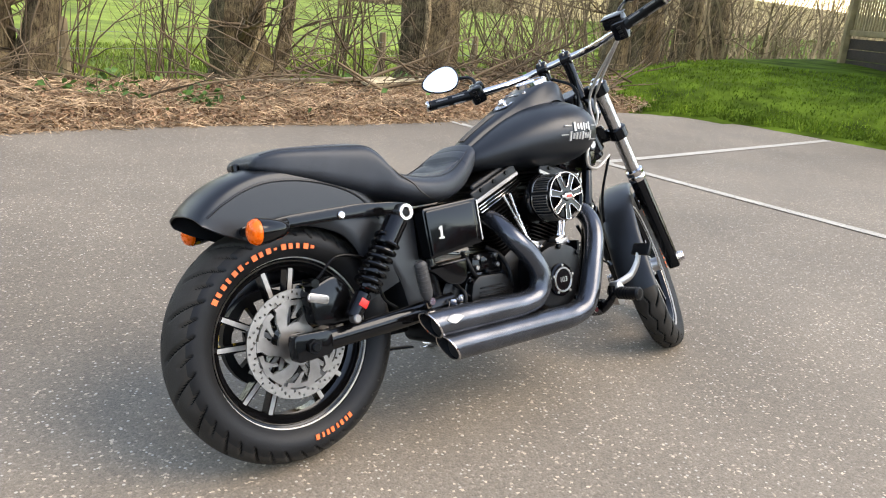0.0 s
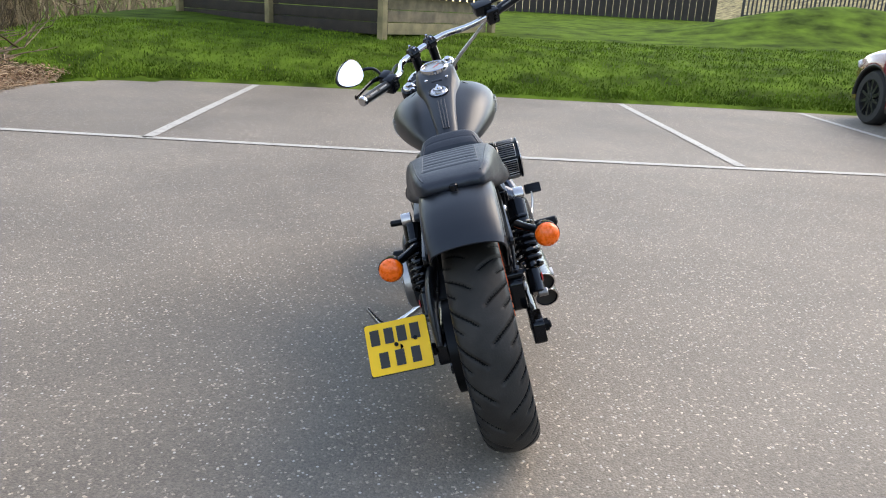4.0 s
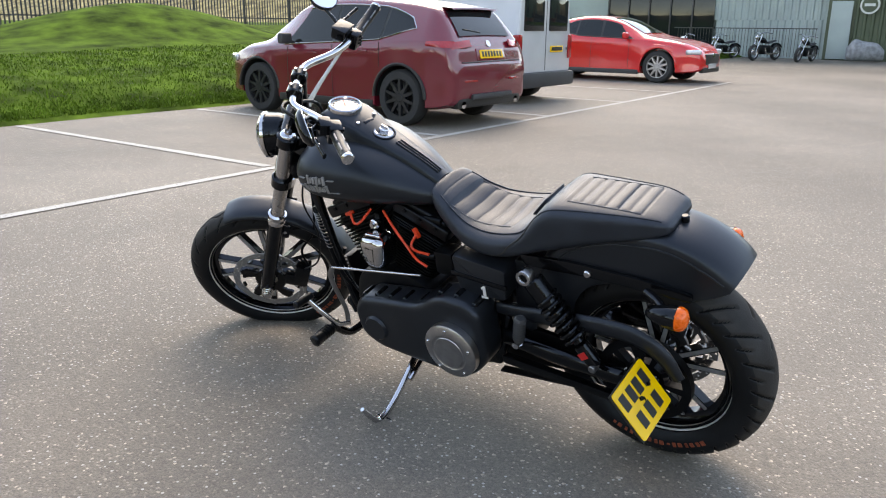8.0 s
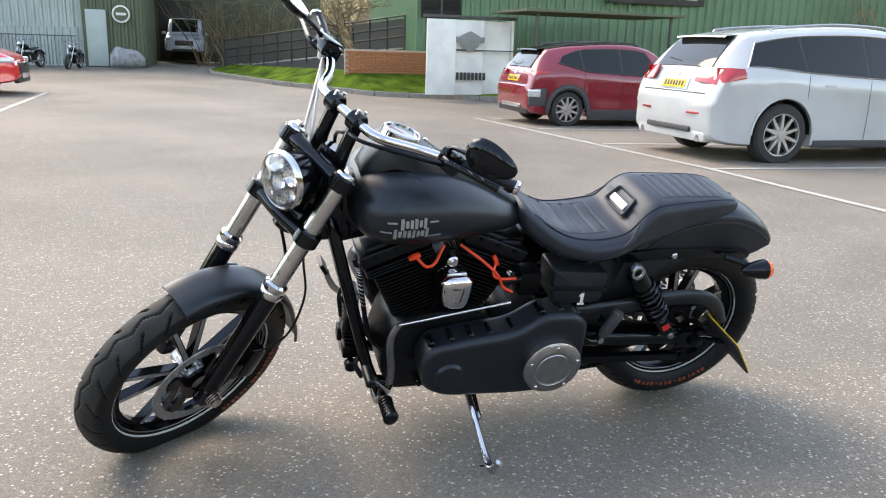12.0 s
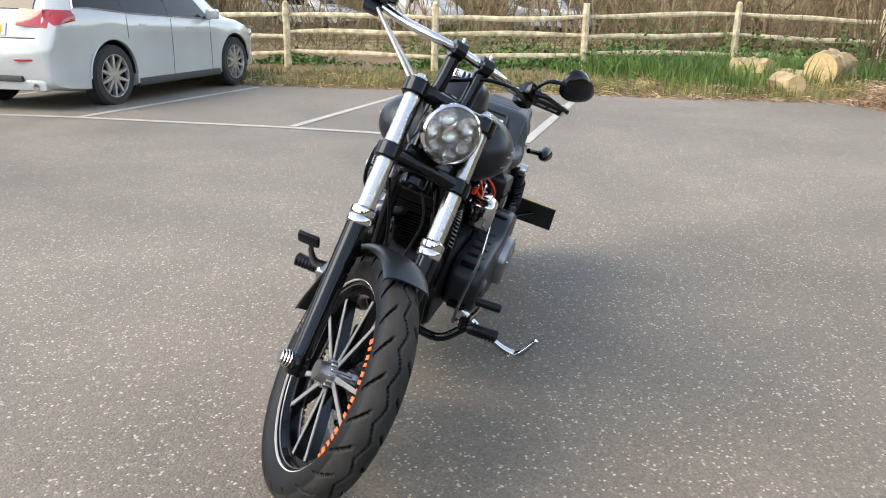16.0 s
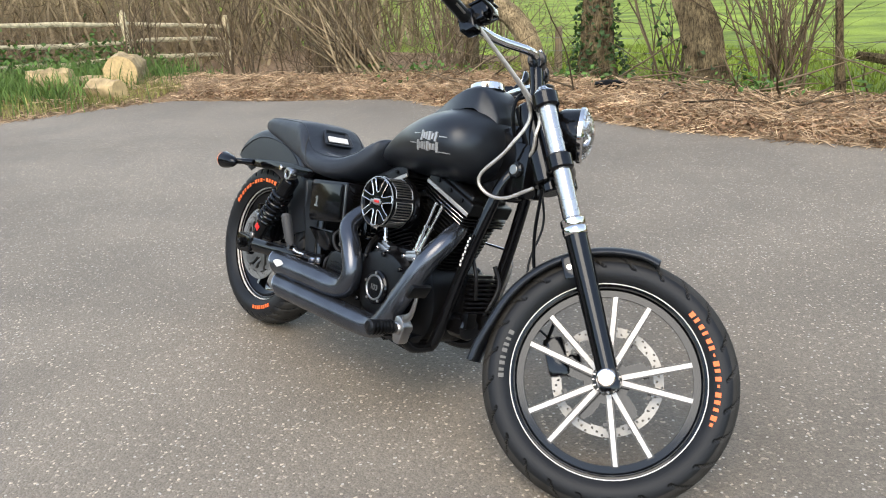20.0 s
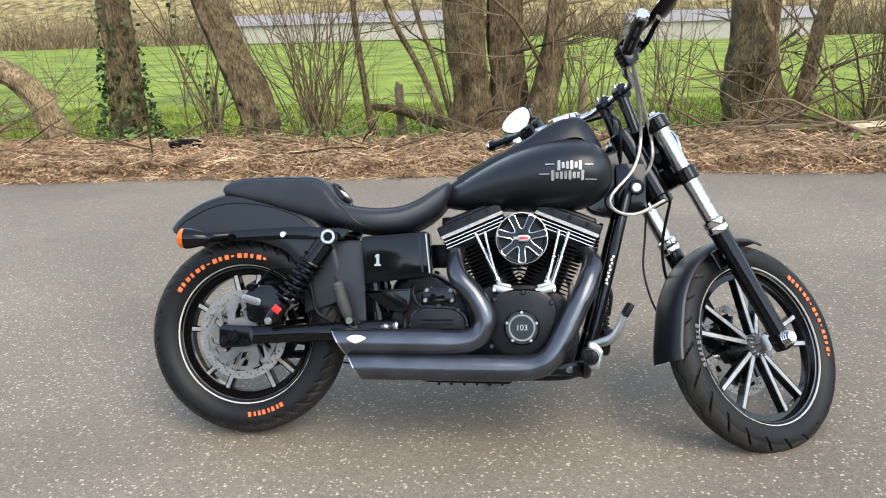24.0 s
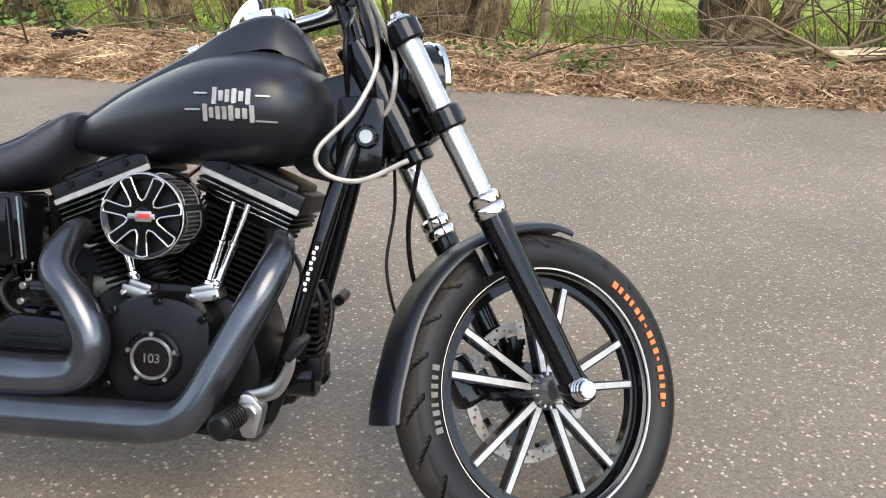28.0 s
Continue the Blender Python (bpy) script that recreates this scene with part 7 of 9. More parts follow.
        part("tailgate_badge", cyl((0.0, 0, 0), (-0.012, 0, 0), 0.045, 18), CHROME, root, m=rear_fit(H * 0.635, 0.05))
        if lamps != "saloon":
            gz = H * 0.72
            part("rear_wiper", tube([(rear_x(gz + k * 0.04) - 0.022, 0.1 + 0.32 * k, gz + k * 0.04) for k in (0, 0.5, 1)], 0.008, 6, steps=8), BLACKP, root)
            sx_ = rear_x(H * 0.895)
            part("roof_spoiler", loft([[(sx_ + dx, s2 * W * 0.30 * (1 - 0.1 * abs(s2) ** 8), H * 0.905 + dz - 0.012 * s2 * s2) for s2 in [-1 + 0.125 * i for i in range(17)]] for dx, dz in ((-0.13, -0.012), (-0.12, 0.008), (0.10, 0.030), (0.16, 0.02), (0.0, -0.03), (-0.13, -0.012))], closed=False), roof_mat or body_mat, root, "roof spoiler")
            part("skid_plate", box((xr + 0.03, 0, H * 0.235), (0.10, W * 0.50, 0.07), 0.02), ALLOY if lamps == "kona" else TRIM, root, "lower skid plate")
            if lamps == "kona":
                for s2 in (-1, 1):
                    part("corner_lamp", box((xr + 0.13, s2 * (W / 2 - 0.075), H * 0.40), (0.24, 0.07, 0.15), 0.03, 3, rot=pose(0, 0, 0, 0, 0, s2 * 18)), LAMPCLR, root, "clear corner lamp in the cladding")
                    part("corner_cladding", box((xr + 0.20, s2 * (W / 2 - 0.07), H * 0.35), (0.34, 0.08, 0.34), 0.06, 3, rot=pose(0, 0, 0, 0, 0, s2 * 14)), clad, root, "grey corner cladding")
            else:
                for s2 in (-1, 1):
                    part("tail_reflector", box((xr + 0.012, s2 * W * 0.31, H * 0.36), (0.05, 0.34, 0.03), 0.01, rot=pose(0, 0, 0, 0, 0, -s2 * 13)), LAMPRED, root, "thin red reflector")
    return root


SUVWIN = [(-0.355, -0.24, -0.335, -0.25), (-0.232, -0.05, -0.24, -0.055), (-0.04, 0.17, -0.045, 0.085)]
car("crossover_car", pose(6.86, -6.28, 0), 4.26, 1.79, 1.57, 2.60, 0.02, 0.345, TALL, CRIMSON, BLACKALLOY, 10, "dark crimson crossover car with black alloy wheels", "car", (-0.466, -0.408, 0.11, 0.265), SUVWIN, clad=BLACKP)
car("panel_van", pose(7.92, -9.40, 0), 4.40, 1.80, 1.84, 2.68, 0.05, 0.32, BOXVAN, WHITE1, ALLOY, 8, "white panel van with a grey rear bumper", "van", (0, 0, 0.105, 0.285), [(0.04, 0.22, 0.04, 0.13)], van=True)
car("red_saloon", pose(7.46, -15.85, 0, 0, 0, 180), 4.70, 1.83, 1.44, 2.81, -0.02, 0.35, SALOON, BRIGHTRED, ALLOY, 10, "bright red saloon car with silver alloy wheels", "car", (-0.33, -0.15, 0.03, 0.20), [(-0.25, -0.14, -0.2, -0.14), (-0.13, 0.0, -0.13, -0.01), (0.01, 0.17, 0.005, 0.09)], lamps="saloon")
car("white_suv", pose(-6.86, -6.80, slope(-6.86, -6.80), 0, 0, 180), 5.05, 1.98, 1.74, 3.0, 0.0, 0.385, TALL, WHITE2, ALLOY, 10, "large white estate SUV with silver wheels and tinted glass", "car", (-0.468, -0.402, 0.11, 0.265), [(-0.405, -0.24, -0.375, -0.25), (-0.232, -0.05, -0.24, -0.055), (-0.04, 0.17, -0.045, 0.085)], rails=True, rail_mat=ALU, taper=0.13)
car("red_crossover", pose(-6.2, -11.95, slope(-6.2, -11.95), 0, 0, 180), 4.18, 1.80, 1.56, 2.60, 0.0, 0.335, TALL, DEEPRED, ALLOY, 10, "deep red small crossover with grey wheel-arch cladding and a dark roof", "car", (-0.466, -0.408, 0.11, 0.265), SUVWIN, clad=TRIM, rails=True, lamps="kona", roof_mat=TINT)
car("silver_off_roader", pose(2.4, -40.2, 0.3, 0, 0, 88), 4.6, 1.85, 1.85, 2.7, 0.0, 0.38, BOXVAN, SILVERP, ALLOY, 6, "pale blue four-wheel-drive parked by a doorway", "car", (-0.47, -0.4, 0.105, 0.285), [(-0.3, -0.05, -0.3, -0.05), (0.0, 0.21, 0.0, 0.12)])

# ---- sticks, leaves and blades ----
def sticks(name, items, material, parent=None, sides=3, label=""):
    """Many thin bars in one mesh: items of (points, radius at the start, radius at the end)."""
    vs, fs = [], []
    for pts, r0, r1 in items:
        n = len(pts)
        start = len(vs)
        for i in range(n):
            p = pts[i]
            t = (V(pts[min(i + 1, n - 1)]) - V(pts[max(i - 1, 0)]))
            t = t.normalized() if t.length > 1e-7 else V((0, 0, 1))
            a = t.orthogonal().normalized()
            b = t.cross(a)
            r = r0 + (r1 - r0) * i / (n - 1)
            for k in range(sides):
                u = 2 * math.pi * k / sides
                vs.append(V(p) + (a * math.cos(u) + b * math.sin(u)) * r)
        for i in range(n - 1):
            for k in range(sides):
                j = (k + 1) % sides
                fs.append((start + i * sides + k, start + i * sides + j, start + (i + 1) * sides + j, start + (i + 1) * sides + k))
    return raw(name, vs, fs, material, parent, label, smooth=sides > 3)


def leaves(name, pts, size, material, parent=None, flat=0.0):
    """Small folded leaves at random turns."""
    vs, fs = [], []
    for p in pts:
        s = size * random.uniform(0.6, 1.3)
        q = Euler((random.uniform(-1.2, 1.2) * (1 - flat), random.uniform(-1.2, 1.2) * (1 - flat), random.uniform(0, 6.28))).to_matrix()
        k = len(vs)
        for a, b, c in ((0, -0.5, 0), (0.38, 0, 0.1), (0, 0.6, 0.02), (-0.38, 0, 0.1)):
            vs.append(V(p) + q @ V((a * s, b * s, c * s)))
        fs += [(k, k + 1, k + 2), (k, k + 2, k + 3)]
    return raw(name, vs, fs, material, parent)


def grow(p, d, length, r, depth, rng, out, droop=0.0, kids=(3, 5), steps=6, wob=0.22):
    """A branch and its branches, as items for sticks()."""
    pts = [V(p)]
    d = V(d).normalized()
    for i in range(steps):
        d = (d + V((rng.uniform(-wob, wob), rng.uniform(-wob, wob), rng.uniform(-wob, wob) - droop))).normalized()
        pts.append(pts[-1] + d * length / steps)
    out.append((pts, r, r * 0.35))
    if depth <= 0:
        return
    for _ in range(rng.randint(*kids)):
        k = rng.randint(1, steps)
        nd = (d + V((rng.uniform(-1, 1), rng.uniform(-1, 1), rng.uniform(-0.5, 0.8)))).normalized()
        grow(pts[k], nd, length * rng.uniform(0.45, 0.7), r * 0.5 * (1 - 0.5 * k / steps) + 0.002, depth - 1, rng, out, droop, kids, max(3, steps - 1), wob * 1.2)


def trunk_mesh(path, radii, rng, n=22, steps=40):
    """A fluted, knobbly trunk along a path."""
    q = spline([(*p, r) for p, r in zip(path, radii)], steps)
    pts = [a[:3] for a in q]
    rings = []
    ph = rng.uniform(0, 6)
    for i, (a, (e1, e2)) in enumerate(zip(q, frames(pts))):
        u = i / (steps - 1)
        row = []
        for k in range(n):
            t = 2 * math.pi * k / n
            fl = 1 + 0.10 * math.sin(5 * t + ph + 0.8 * u) * (1 - 0.6 * u) + 0.06 * math.sin(9 * t + ph * 2 + 3 * u) + 0.16 * noise.noise(V((math.cos(t) * 1.5, math.sin(t) * 1.5, u * 7 + ph)))
            row.append(V(a[:3]) + (e1 * math.cos(t) + e2 * math.sin(t)) * a[3] * fl)
        rings.append(row)
    return loft(rings)


def tree(x, y, trunks, label, seed, ivy=0, limbs=5, suckers=0, low=1.0):
    """A bare winter tree: one or more trunks of (top offset, height, base radius), limbs, twigs, ivy."""
    rng = random.Random(seed)
    z = under(x, y) - 0.05
    root = thing("tree", pose(x, y, z), label, "tree", "bare trees by the pasture")
    tw = []
    for stem in trunks:
        if len(stem) == 2:
            path, radii = stem
            r = radii[1]
        else:
            (ox, oy), (tx, ty), h, r = stem
            path = [(ox, oy, 0), (ox + tx * 0.12, oy + ty * 0.12, h * 0.12), (ox + tx * 0.45, oy + ty * 0.45, h * 0.42), (ox + tx, oy + ty, h)]
            radii = [r * 1.55, r * 1.08, r * 0.92, r * 0.5]
        part("trunk", trunk_mesh(path, radii, rng, n=28, steps=56), PALEBARK if radii[1] < 0.06 < radii[0] + 0.008 else BARK, root, "thin stem" if radii[1] < 0.06 else "ridged brown trunk")
        q = spline(path, 21)
        for _ in range(limbs):
            k = rng.randint(7, 20)
            a = rng.uniform(0, 6.28)
            grow(q[k], (math.cos(a), math.sin(a), rng.uniform(0.1, 0.9)), rng.uniform(1.2, 2.6), r * 0.12, 2, rng, tw)
    for _ in range(suckers):
        a, d = rng.uniform(0, 6.28), rng.uniform(0.3, 0.9)
        grow((d * math.cos(a), d * math.sin(a), 0), (0.3 * math.cos(a), 0.3 * math.sin(a), 1), rng.uniform(1.5, 3.0), 0.014, 1, rng, tw, kids=(2, 4))
    if tw:
        sticks("crown", tw, TWIG, root, 4, "leafless branches and twigs")
    if ivy:
        if len(trunks[0]) == 2:
            path, radii = trunks[0]
            (ox, oy, _z), (ex, ey, h), r = path[0], path[-1], radii[1]
            tx, ty = ex - ox, ey - oy
        else:
            (ox, oy), (tx, ty), h, r = trunks[0]
        pts = []
        for _ in range(ivy):
            u = abs(rng.gauss(0, 0.35))
            a = rng.uniform(0, 6.28)
            rr = r * (1.5 - 0.5 * min(1, u * 4)) + rng.uniform(0.0, 0.10) + 0.25 * math.exp(-u * 9)
            pts.append((ox + tx * u + rr * math.cos(a), oy + ty * u + rr * math.sin(a), u * h * 0.5 + 0.05))
        leaves("ivy", pts, 0.075, IVY, root)
    return root


S0 = (0, 0)
tree(-4.25, 7.9, [(S0, (-0.15, 0.1), 5.5, 0.21)], "slender leaning tree with ivy round its foot", 1, ivy=900, limbs=4)
tree(-2.38, 7.55, [([(0.05, 0, -0.05), (0.03, 0, 0.15), (0.0, 0, 0.45), (-0.15, 0, 0.90), (-0.35, 0.02, 1.40), (-0.68, 0.1, 2.3), (-1.3, 0.25, 5.0)], [0.37, 0.29, 0.24, 0.22, 0.21, 0.18, 0.10])], "bare tree leaning over the leaf litter", 2, ivy=130, limbs=5, suckers=3)
tree(0.74, 8.1, [([(-0.46, 0, -0.05), (-0.43, 0, 0.2), (-0.42, 0, 0.8), (-0.50, 0, 1.8), (-0.72, 0.1, 5)], [0.38, 0.285, 0.245, 0.26, 0.17]),
                ([(0.10, 0.1, -0.05), (0.08, 0.15, 0.25), (0.06, 0.15, 0.9), (0.04, 0.15, 1.8), (0.10, 0.2, 5)], [0.36, 0.27, 0.235, 0.235, 0.15]),
                ([(0.40, -0.1, -0.05), (0.45, -0.1, 0.3), (0.58, -0.1, 0.9), (0.70, -0.1, 1.8), (0.95, 0, 4.5)], [0.30, 0.22, 0.165, 0.115, 0.07]),
                ([(-0.62, -0.25, -0.05), (-0.80, -0.25, 0.5), (-1.10, -0.2, 1.15), (-1.42, -0.2, 1.8), (-2.0, 0, 3.4)], [0.05, 0.042, 0.038, 0.036, 0.02]),
                ([(-0.55, -0.22, -0.05), (-0.70, -0.25, 0.6), (-0.86, -0.25, 1.2), (-1.08, -0.2, 1.8), (-1.5, 0, 3.6)], [0.04, 0.034, 0.032, 0.030, 0.02])], "bare tree with several thick stems from one stool", 3, limbs=4, suckers=12)
tree(4.4, 9.5, [([(0.02, 0, -0.08), (0.0, 0, 0.2), (-0.10, 0, 0.6), (-0.11, 0, 1.1), (-0.10, 0.05, 1.9), (0.0, 0.2, 6)], [0.66, 0.48, 0.40, 0.35, 0.31, 0.2]),
                ([(0.25, -0.05, -0.05), (0.42, -0.08, 0.25), (0.60, -0.1, 0.55), (0.74, -0.1, 1.5), (0.84, -0.1, 1.9), (1.3, 0, 4.2)], [0.24, 0.17, 0.12, 0.09, 0.085, 0.05]),
                ([(-0.34, -0.45, -0.05), (-0.26, -0.46, 0.25), (0.02, -0.48, 0.8), (0.06, -0.48, 1.3), (-0.16, -0.46, 1.8), (-0.3, -0.4, 3.2)], [0.055, 0.045, 0.042, 0.040, 0.036, 0.02])], "stout old tree with a flared foot and a forked limb", 4, limbs=5, suckers=5)
tree(7.2, 8.6, [([(0.0, 0, -0.08), (0.0, 0, 0.2), (0.0, 0, 0.8), (0.02, 0.05, 1.9), (0.15, 0.2, 6)], [0.64, 0.50, 0.45, 0.44, 0.3]),
                ([(-0.42, -0.3, -0.05), (-0.40, -0.34, 0.5), (-0.33, -0.36, 1.2), (-0.36, -0.3, 2.0), (-0.2, -0.2, 4)], [0.06, 0.05, 0.045, 0.04, 0.02])], "broad dark trunk with clinging dead stems", 5, limbs=6, suckers=10)
tree(12.4, 9.0, [(S0, (0.8, 0.1), 5, 0.22), ((0.5, 0.3), (0.2, 0.2), 5, 0.25)], "leaning trees at the wood edge", 6, limbs=6, suckers=16)
tree(14.5, 9.8, [(S0, (0.2, 0.1), 6, 0.3), ((1.3, 0.8), (0.1, 0.2), 6, 0.28)], "dark trees behind the timber cabin", 7, limbs=6, suckers=14)
tree(18.0, 11.0, [(S0, (0.2, 0.1), 6, 0.3), ((2.3, 0.5), (0.1, 0.2), 6, 0.28)], "dark trees at the wood edge", 8, limbs=6, suckers=14)
tree(-8.2, 9.2, [(S0, (0.3, 0.2), 6, 0.10)], "slim bare tree in the thicket", 9, limbs=6, suckers=10)
tree(-11.5, 8.0, [(S0, (0.2, 0.5), 6, 0.12), ((0.8, 0.6), (0.1, 0.5), 5, 0.08)], "slim bare trees in the thicket", 10, limbs=7, suckers=16)

# the fallen, arching trunk
sap = thing("tree", pose(-1.0, 8.3, under(-1.0, 8.3) - 0.05), "thin leaning sapling beside the coppice", "tree", "bare trees by the pasture")
rng = random.Random(12)
part("trunk", trunk_mesh([(0, 0, 0), (-0.06, 0, 0.45), (-0.12, 0, 0.95), (-0.20, 0, 1.75), (-0.34, 0.1, 3.4)], [0.075, 0.052, 0.046, 0.040, 0.02], rng, n=12, steps=30), BARK, sap, "thin brown stem")
tw = []
for _ in range(7):
    k = rng.uniform(0.35, 1)
    grow((-0.34 * k, 0.05 * k, 3.4 * k), (rng.uniform(-1, 1), rng.uniform(-1, 1), rng.uniform(0.1, 0.9)), rng.uniform(0.6, 1.3), 0.010, 1, rng, tw)
sticks("crown", tw, TWIG, sap, 4)
rng = random.Random(11)
lt = thing("tree", pose(-5.0, 7.4, under(-5.0, 7.4) - 0.05), "pale leaning trunk arching low over the verge", "tree", "bare trees by the pasture")
part("trunk", trunk_mesh([(0.1, 0, 0), (-0.02, 0, 0.3), (-0.2, 0, 0.72), (-0.45, 0.01, 0.98), (-0.85, 0.02, 1.15), (-1.5, 0.05, 1.30), (-2.5, 0.1, 1.68), (-3.6, 0.2, 2.25)], [0.25, 0.18, 0.155, 0.155, 0.16, 0.15, 0.13, 0.09], rng, n=26, steps=60), PALEBARK, lt, "pale ridged trunk")
tw = []
for _ in range(12):
    u = rng.uniform(0.3, 1)
    grow((-3.2 * u, 0.25 * u, 0.3 + 1.6 * u), (rng.uniform(-1, 1), rng.uniform(-1, 0.6), rng.uniform(-0.4, 1)), rng.uniform(0.8, 1.8), 0.018, 2, rng, tw)
sticks("crown", tw, TWIG, lt, 4)

fl = thing("fallen_stem", ident(), "dark fallen stem lying by the stock fence", "log")
part("stem", trunk_mesh([(-1.15, 9.0, 0.36), (-0.75, 8.98, 0.30), (-0.35, 8.92, 0.17), (0.1, 8.85, 0.02)], [0.045, 0.065, 0.08, 0.09], random.Random(13), n=14, steps=24), BARK, fl)
sack_bm = bmesh.new()
bmesh.ops.create_icosphere(sack_bm, subdivisions=4, radius=1.0)
for v in sack_bm.verts:
    k = 1 + 0.22 * noise.noise(v.co * 1.7) + 0.10 * noise.noise(v.co * 4.5)
    v.co = V((v.co.x * 0.20 * k, v.co.y * 0.11 * k, max(-0.03, v.co.z * 0.06 * k)))
sack = part("plastic_sack", sack_bm, FINBLK)
sack.matrix_world = pose(-2.75, 6.15, ground_z(-2.75, 6.15) + 0.05, 0, 0, 8)
tagged(sack, "crumpled black plastic sack on the leaf litter", "sack")

# coppice stools: fans of thin stems
for i, (x, y, n, h) in enumerate([(-1.72, 8.3, 34, 3.0), (2.0, 10.0, 12, 2.6), (6.1, 9.4, 14, 2.6), (-6.8, 7.3, 14, 2.6), (-8.8, 6.2, 17, 2.4), (-7.6, 5.9, 10, 1.8), (-10.5, 5.6, 16, 2.4), (-12.6, 4.6, 16, 2.4), (9.9, 8.7, 16, 2.4), (2.9, 8.6, 12, 2.0), (-3.4, 8.6, 12, 2.4)]):
    rng = random.Random(40 + i)
    sh = thing("shrub", pose(x, y, under(x, y) - 0.05), "leafless coppice shrub with a fan of thin stems", "shrub", "coppice shrubs")
    for _ in range(n):
        it = []
        a = rng.uniform(0, 6.28)
        l = rng.uniform(0.1, 0.45)
        grow((rng.uniform(-0.25, 0.25), rng.uniform(-0.25, 0.25), 0), (l * math.cos(a), l * math.sin(a), 1), h * rng.uniform(0.6, 1.1), rng.uniform(0.008, 0.019), 1, rng, it, kids=(2, 4), wob=0.13)
        sticks("stem", it, TWIG, sh, 4)

# leaning heap of cut branches
rng = random.Random(91)
it = []
for _ in range(46):
    b = V((-7.3 + rng.gauss(0, 0.25), 6.1 + rng.gauss(0, 0.2), 0.12))
    d = V((-1.0 + rng.gauss(0, 0.25), 0.15 + rng.gauss(0, 0.25), 0.75 + rng.gauss(0, 0.22)))
    grow(b, d, rng.uniform(1.2, 2.8), rng.uniform(0.010, 0.03), 0, rng, it, wob=0.08)
tagged(sticks("brush_heap", it, PALETWIG, None, 5), "leaning heap of pale cut branches", "branches", kind="stuff")

# tangled undergrowth and far hedges
rng = random.Random(77)
it = []
for _ in range(360):
    x, y = rng.uniform(-17, -5.5), 0
    y = rng.uniform(max(left_edge(x) + 1.3, 5.2), 11) if x > -11 else rng.uniform(-9, 11)
    if x < -11 and -8 < y < 4.5 and x > -16:
        x = rng.uniform(-22, -16.2)
    grow((x, y, under(x, y) - 0.05), (rng.uniform(-0.9, 0.9), rng.uniform(-0.9, 0.9), rng.uniform(0.3, 1.2)), rng.uniform(0.8, 2.2), rng.uniform(0.004, 0.011), 1, rng, it, droop=0.05, kids=(2, 4), steps=5)
for _ in range(620):
    x, y = rng.uniform(-22, -12.6), rng.uniform(-13, 6)
    grow((x, y, under(x, y) - 0.05), (rng.uniform(-0.8, 0.8), rng.uniform(-0.8, 0.8), rng.uniform(0.3, 1.2)), rng.uniform(0.6, 1.7), rng.uniform(0.004, 0.012), 1, rng, it, droop=0.05, kids=(2, 4), steps=5)
for _ in range(260):
    x = rng.uniform(-4, 22)
    y = rng.uniform(7.6, 11.5) if x < 9 else rng.uniform(8.4, 13)
    grow((x, y, under(x, y) - 0.05), (rng.uniform(-1, 1), rng.uniform(-1, 1), rng.uniform(0.1, 1.2)), rng.uniform(0.6, 1.6), rng.uniform(0.003, 0.007), 1, rng, it, droop=0.08, kids=(1, 3), steps=5)
tagged(sticks("undergrowth", it, TWIG), "tangle of bare brown brambles and saplings", "undergrowth", kind="stuff")
it = []
for _ in range(8200):
    r = rng.random()
    if r < 0.40:
        x, y = rng.uniform(-36, -19), rng.uniform(-34, 12)
        if -17 < y < 0 and x > -32 and rng.random() < 0.7:
            x = rng.uniform(-37, -32)
    elif r < 0.47:
        x, y = rng.uniform(-26, -14), rng.uniform(6, 18)
    elif r < 0.80:
        x, y = rng.uniform(-70, 90), rng.uniform(88, 100)
    elif r < 0.87:
        x, y = rng.uniform(16, 44), rng.uniform(9, 22)
    else:
        x, y = rng.uniform(-14, 2.0), rng.uniform(-52, -36)
    h = rng.uniform(2.0, 5.5)
    s = 3.0 if y > 60 else 1.0
    z = under(x, y) - 0.1
    pts = [V((x, y, z))]
    d = V((rng.uniform(-0.4, 0.4), rng.uniform(-0.4, 0.4), 1)).normalized()
    for _k in range(5):
        d = (d + V((rng.uniform(-0.3, 0.3), rng.uniform(-0.3, 0.3), rng.uniform(-0.15, 0.15)))).normalized()
        pts.append(pts[-1] + d * h / 5)
    it.append((pts, rng.uniform(0.01, 0.05) * s, 0.004 * s))
    for _k in range(5):
        k = rng.randint(1, 5)
        q = pts[k]
        e = V((rng.uniform(-1, 1), rng.uniform(-1, 1), rng.uniform(-0.2, 0.9)))
        it.append(([q, q + e * 0.5, q + e * 0.9 + V((rng.uniform(-.3, .3), rng.uniform(-.3, .3), 0.1))], 0.010 * s, 0.003 * s))
tagged(sticks("woodland", it, PALETWIG), "far bare brown woodland and hedgerow", "woodland", kind="stuff")

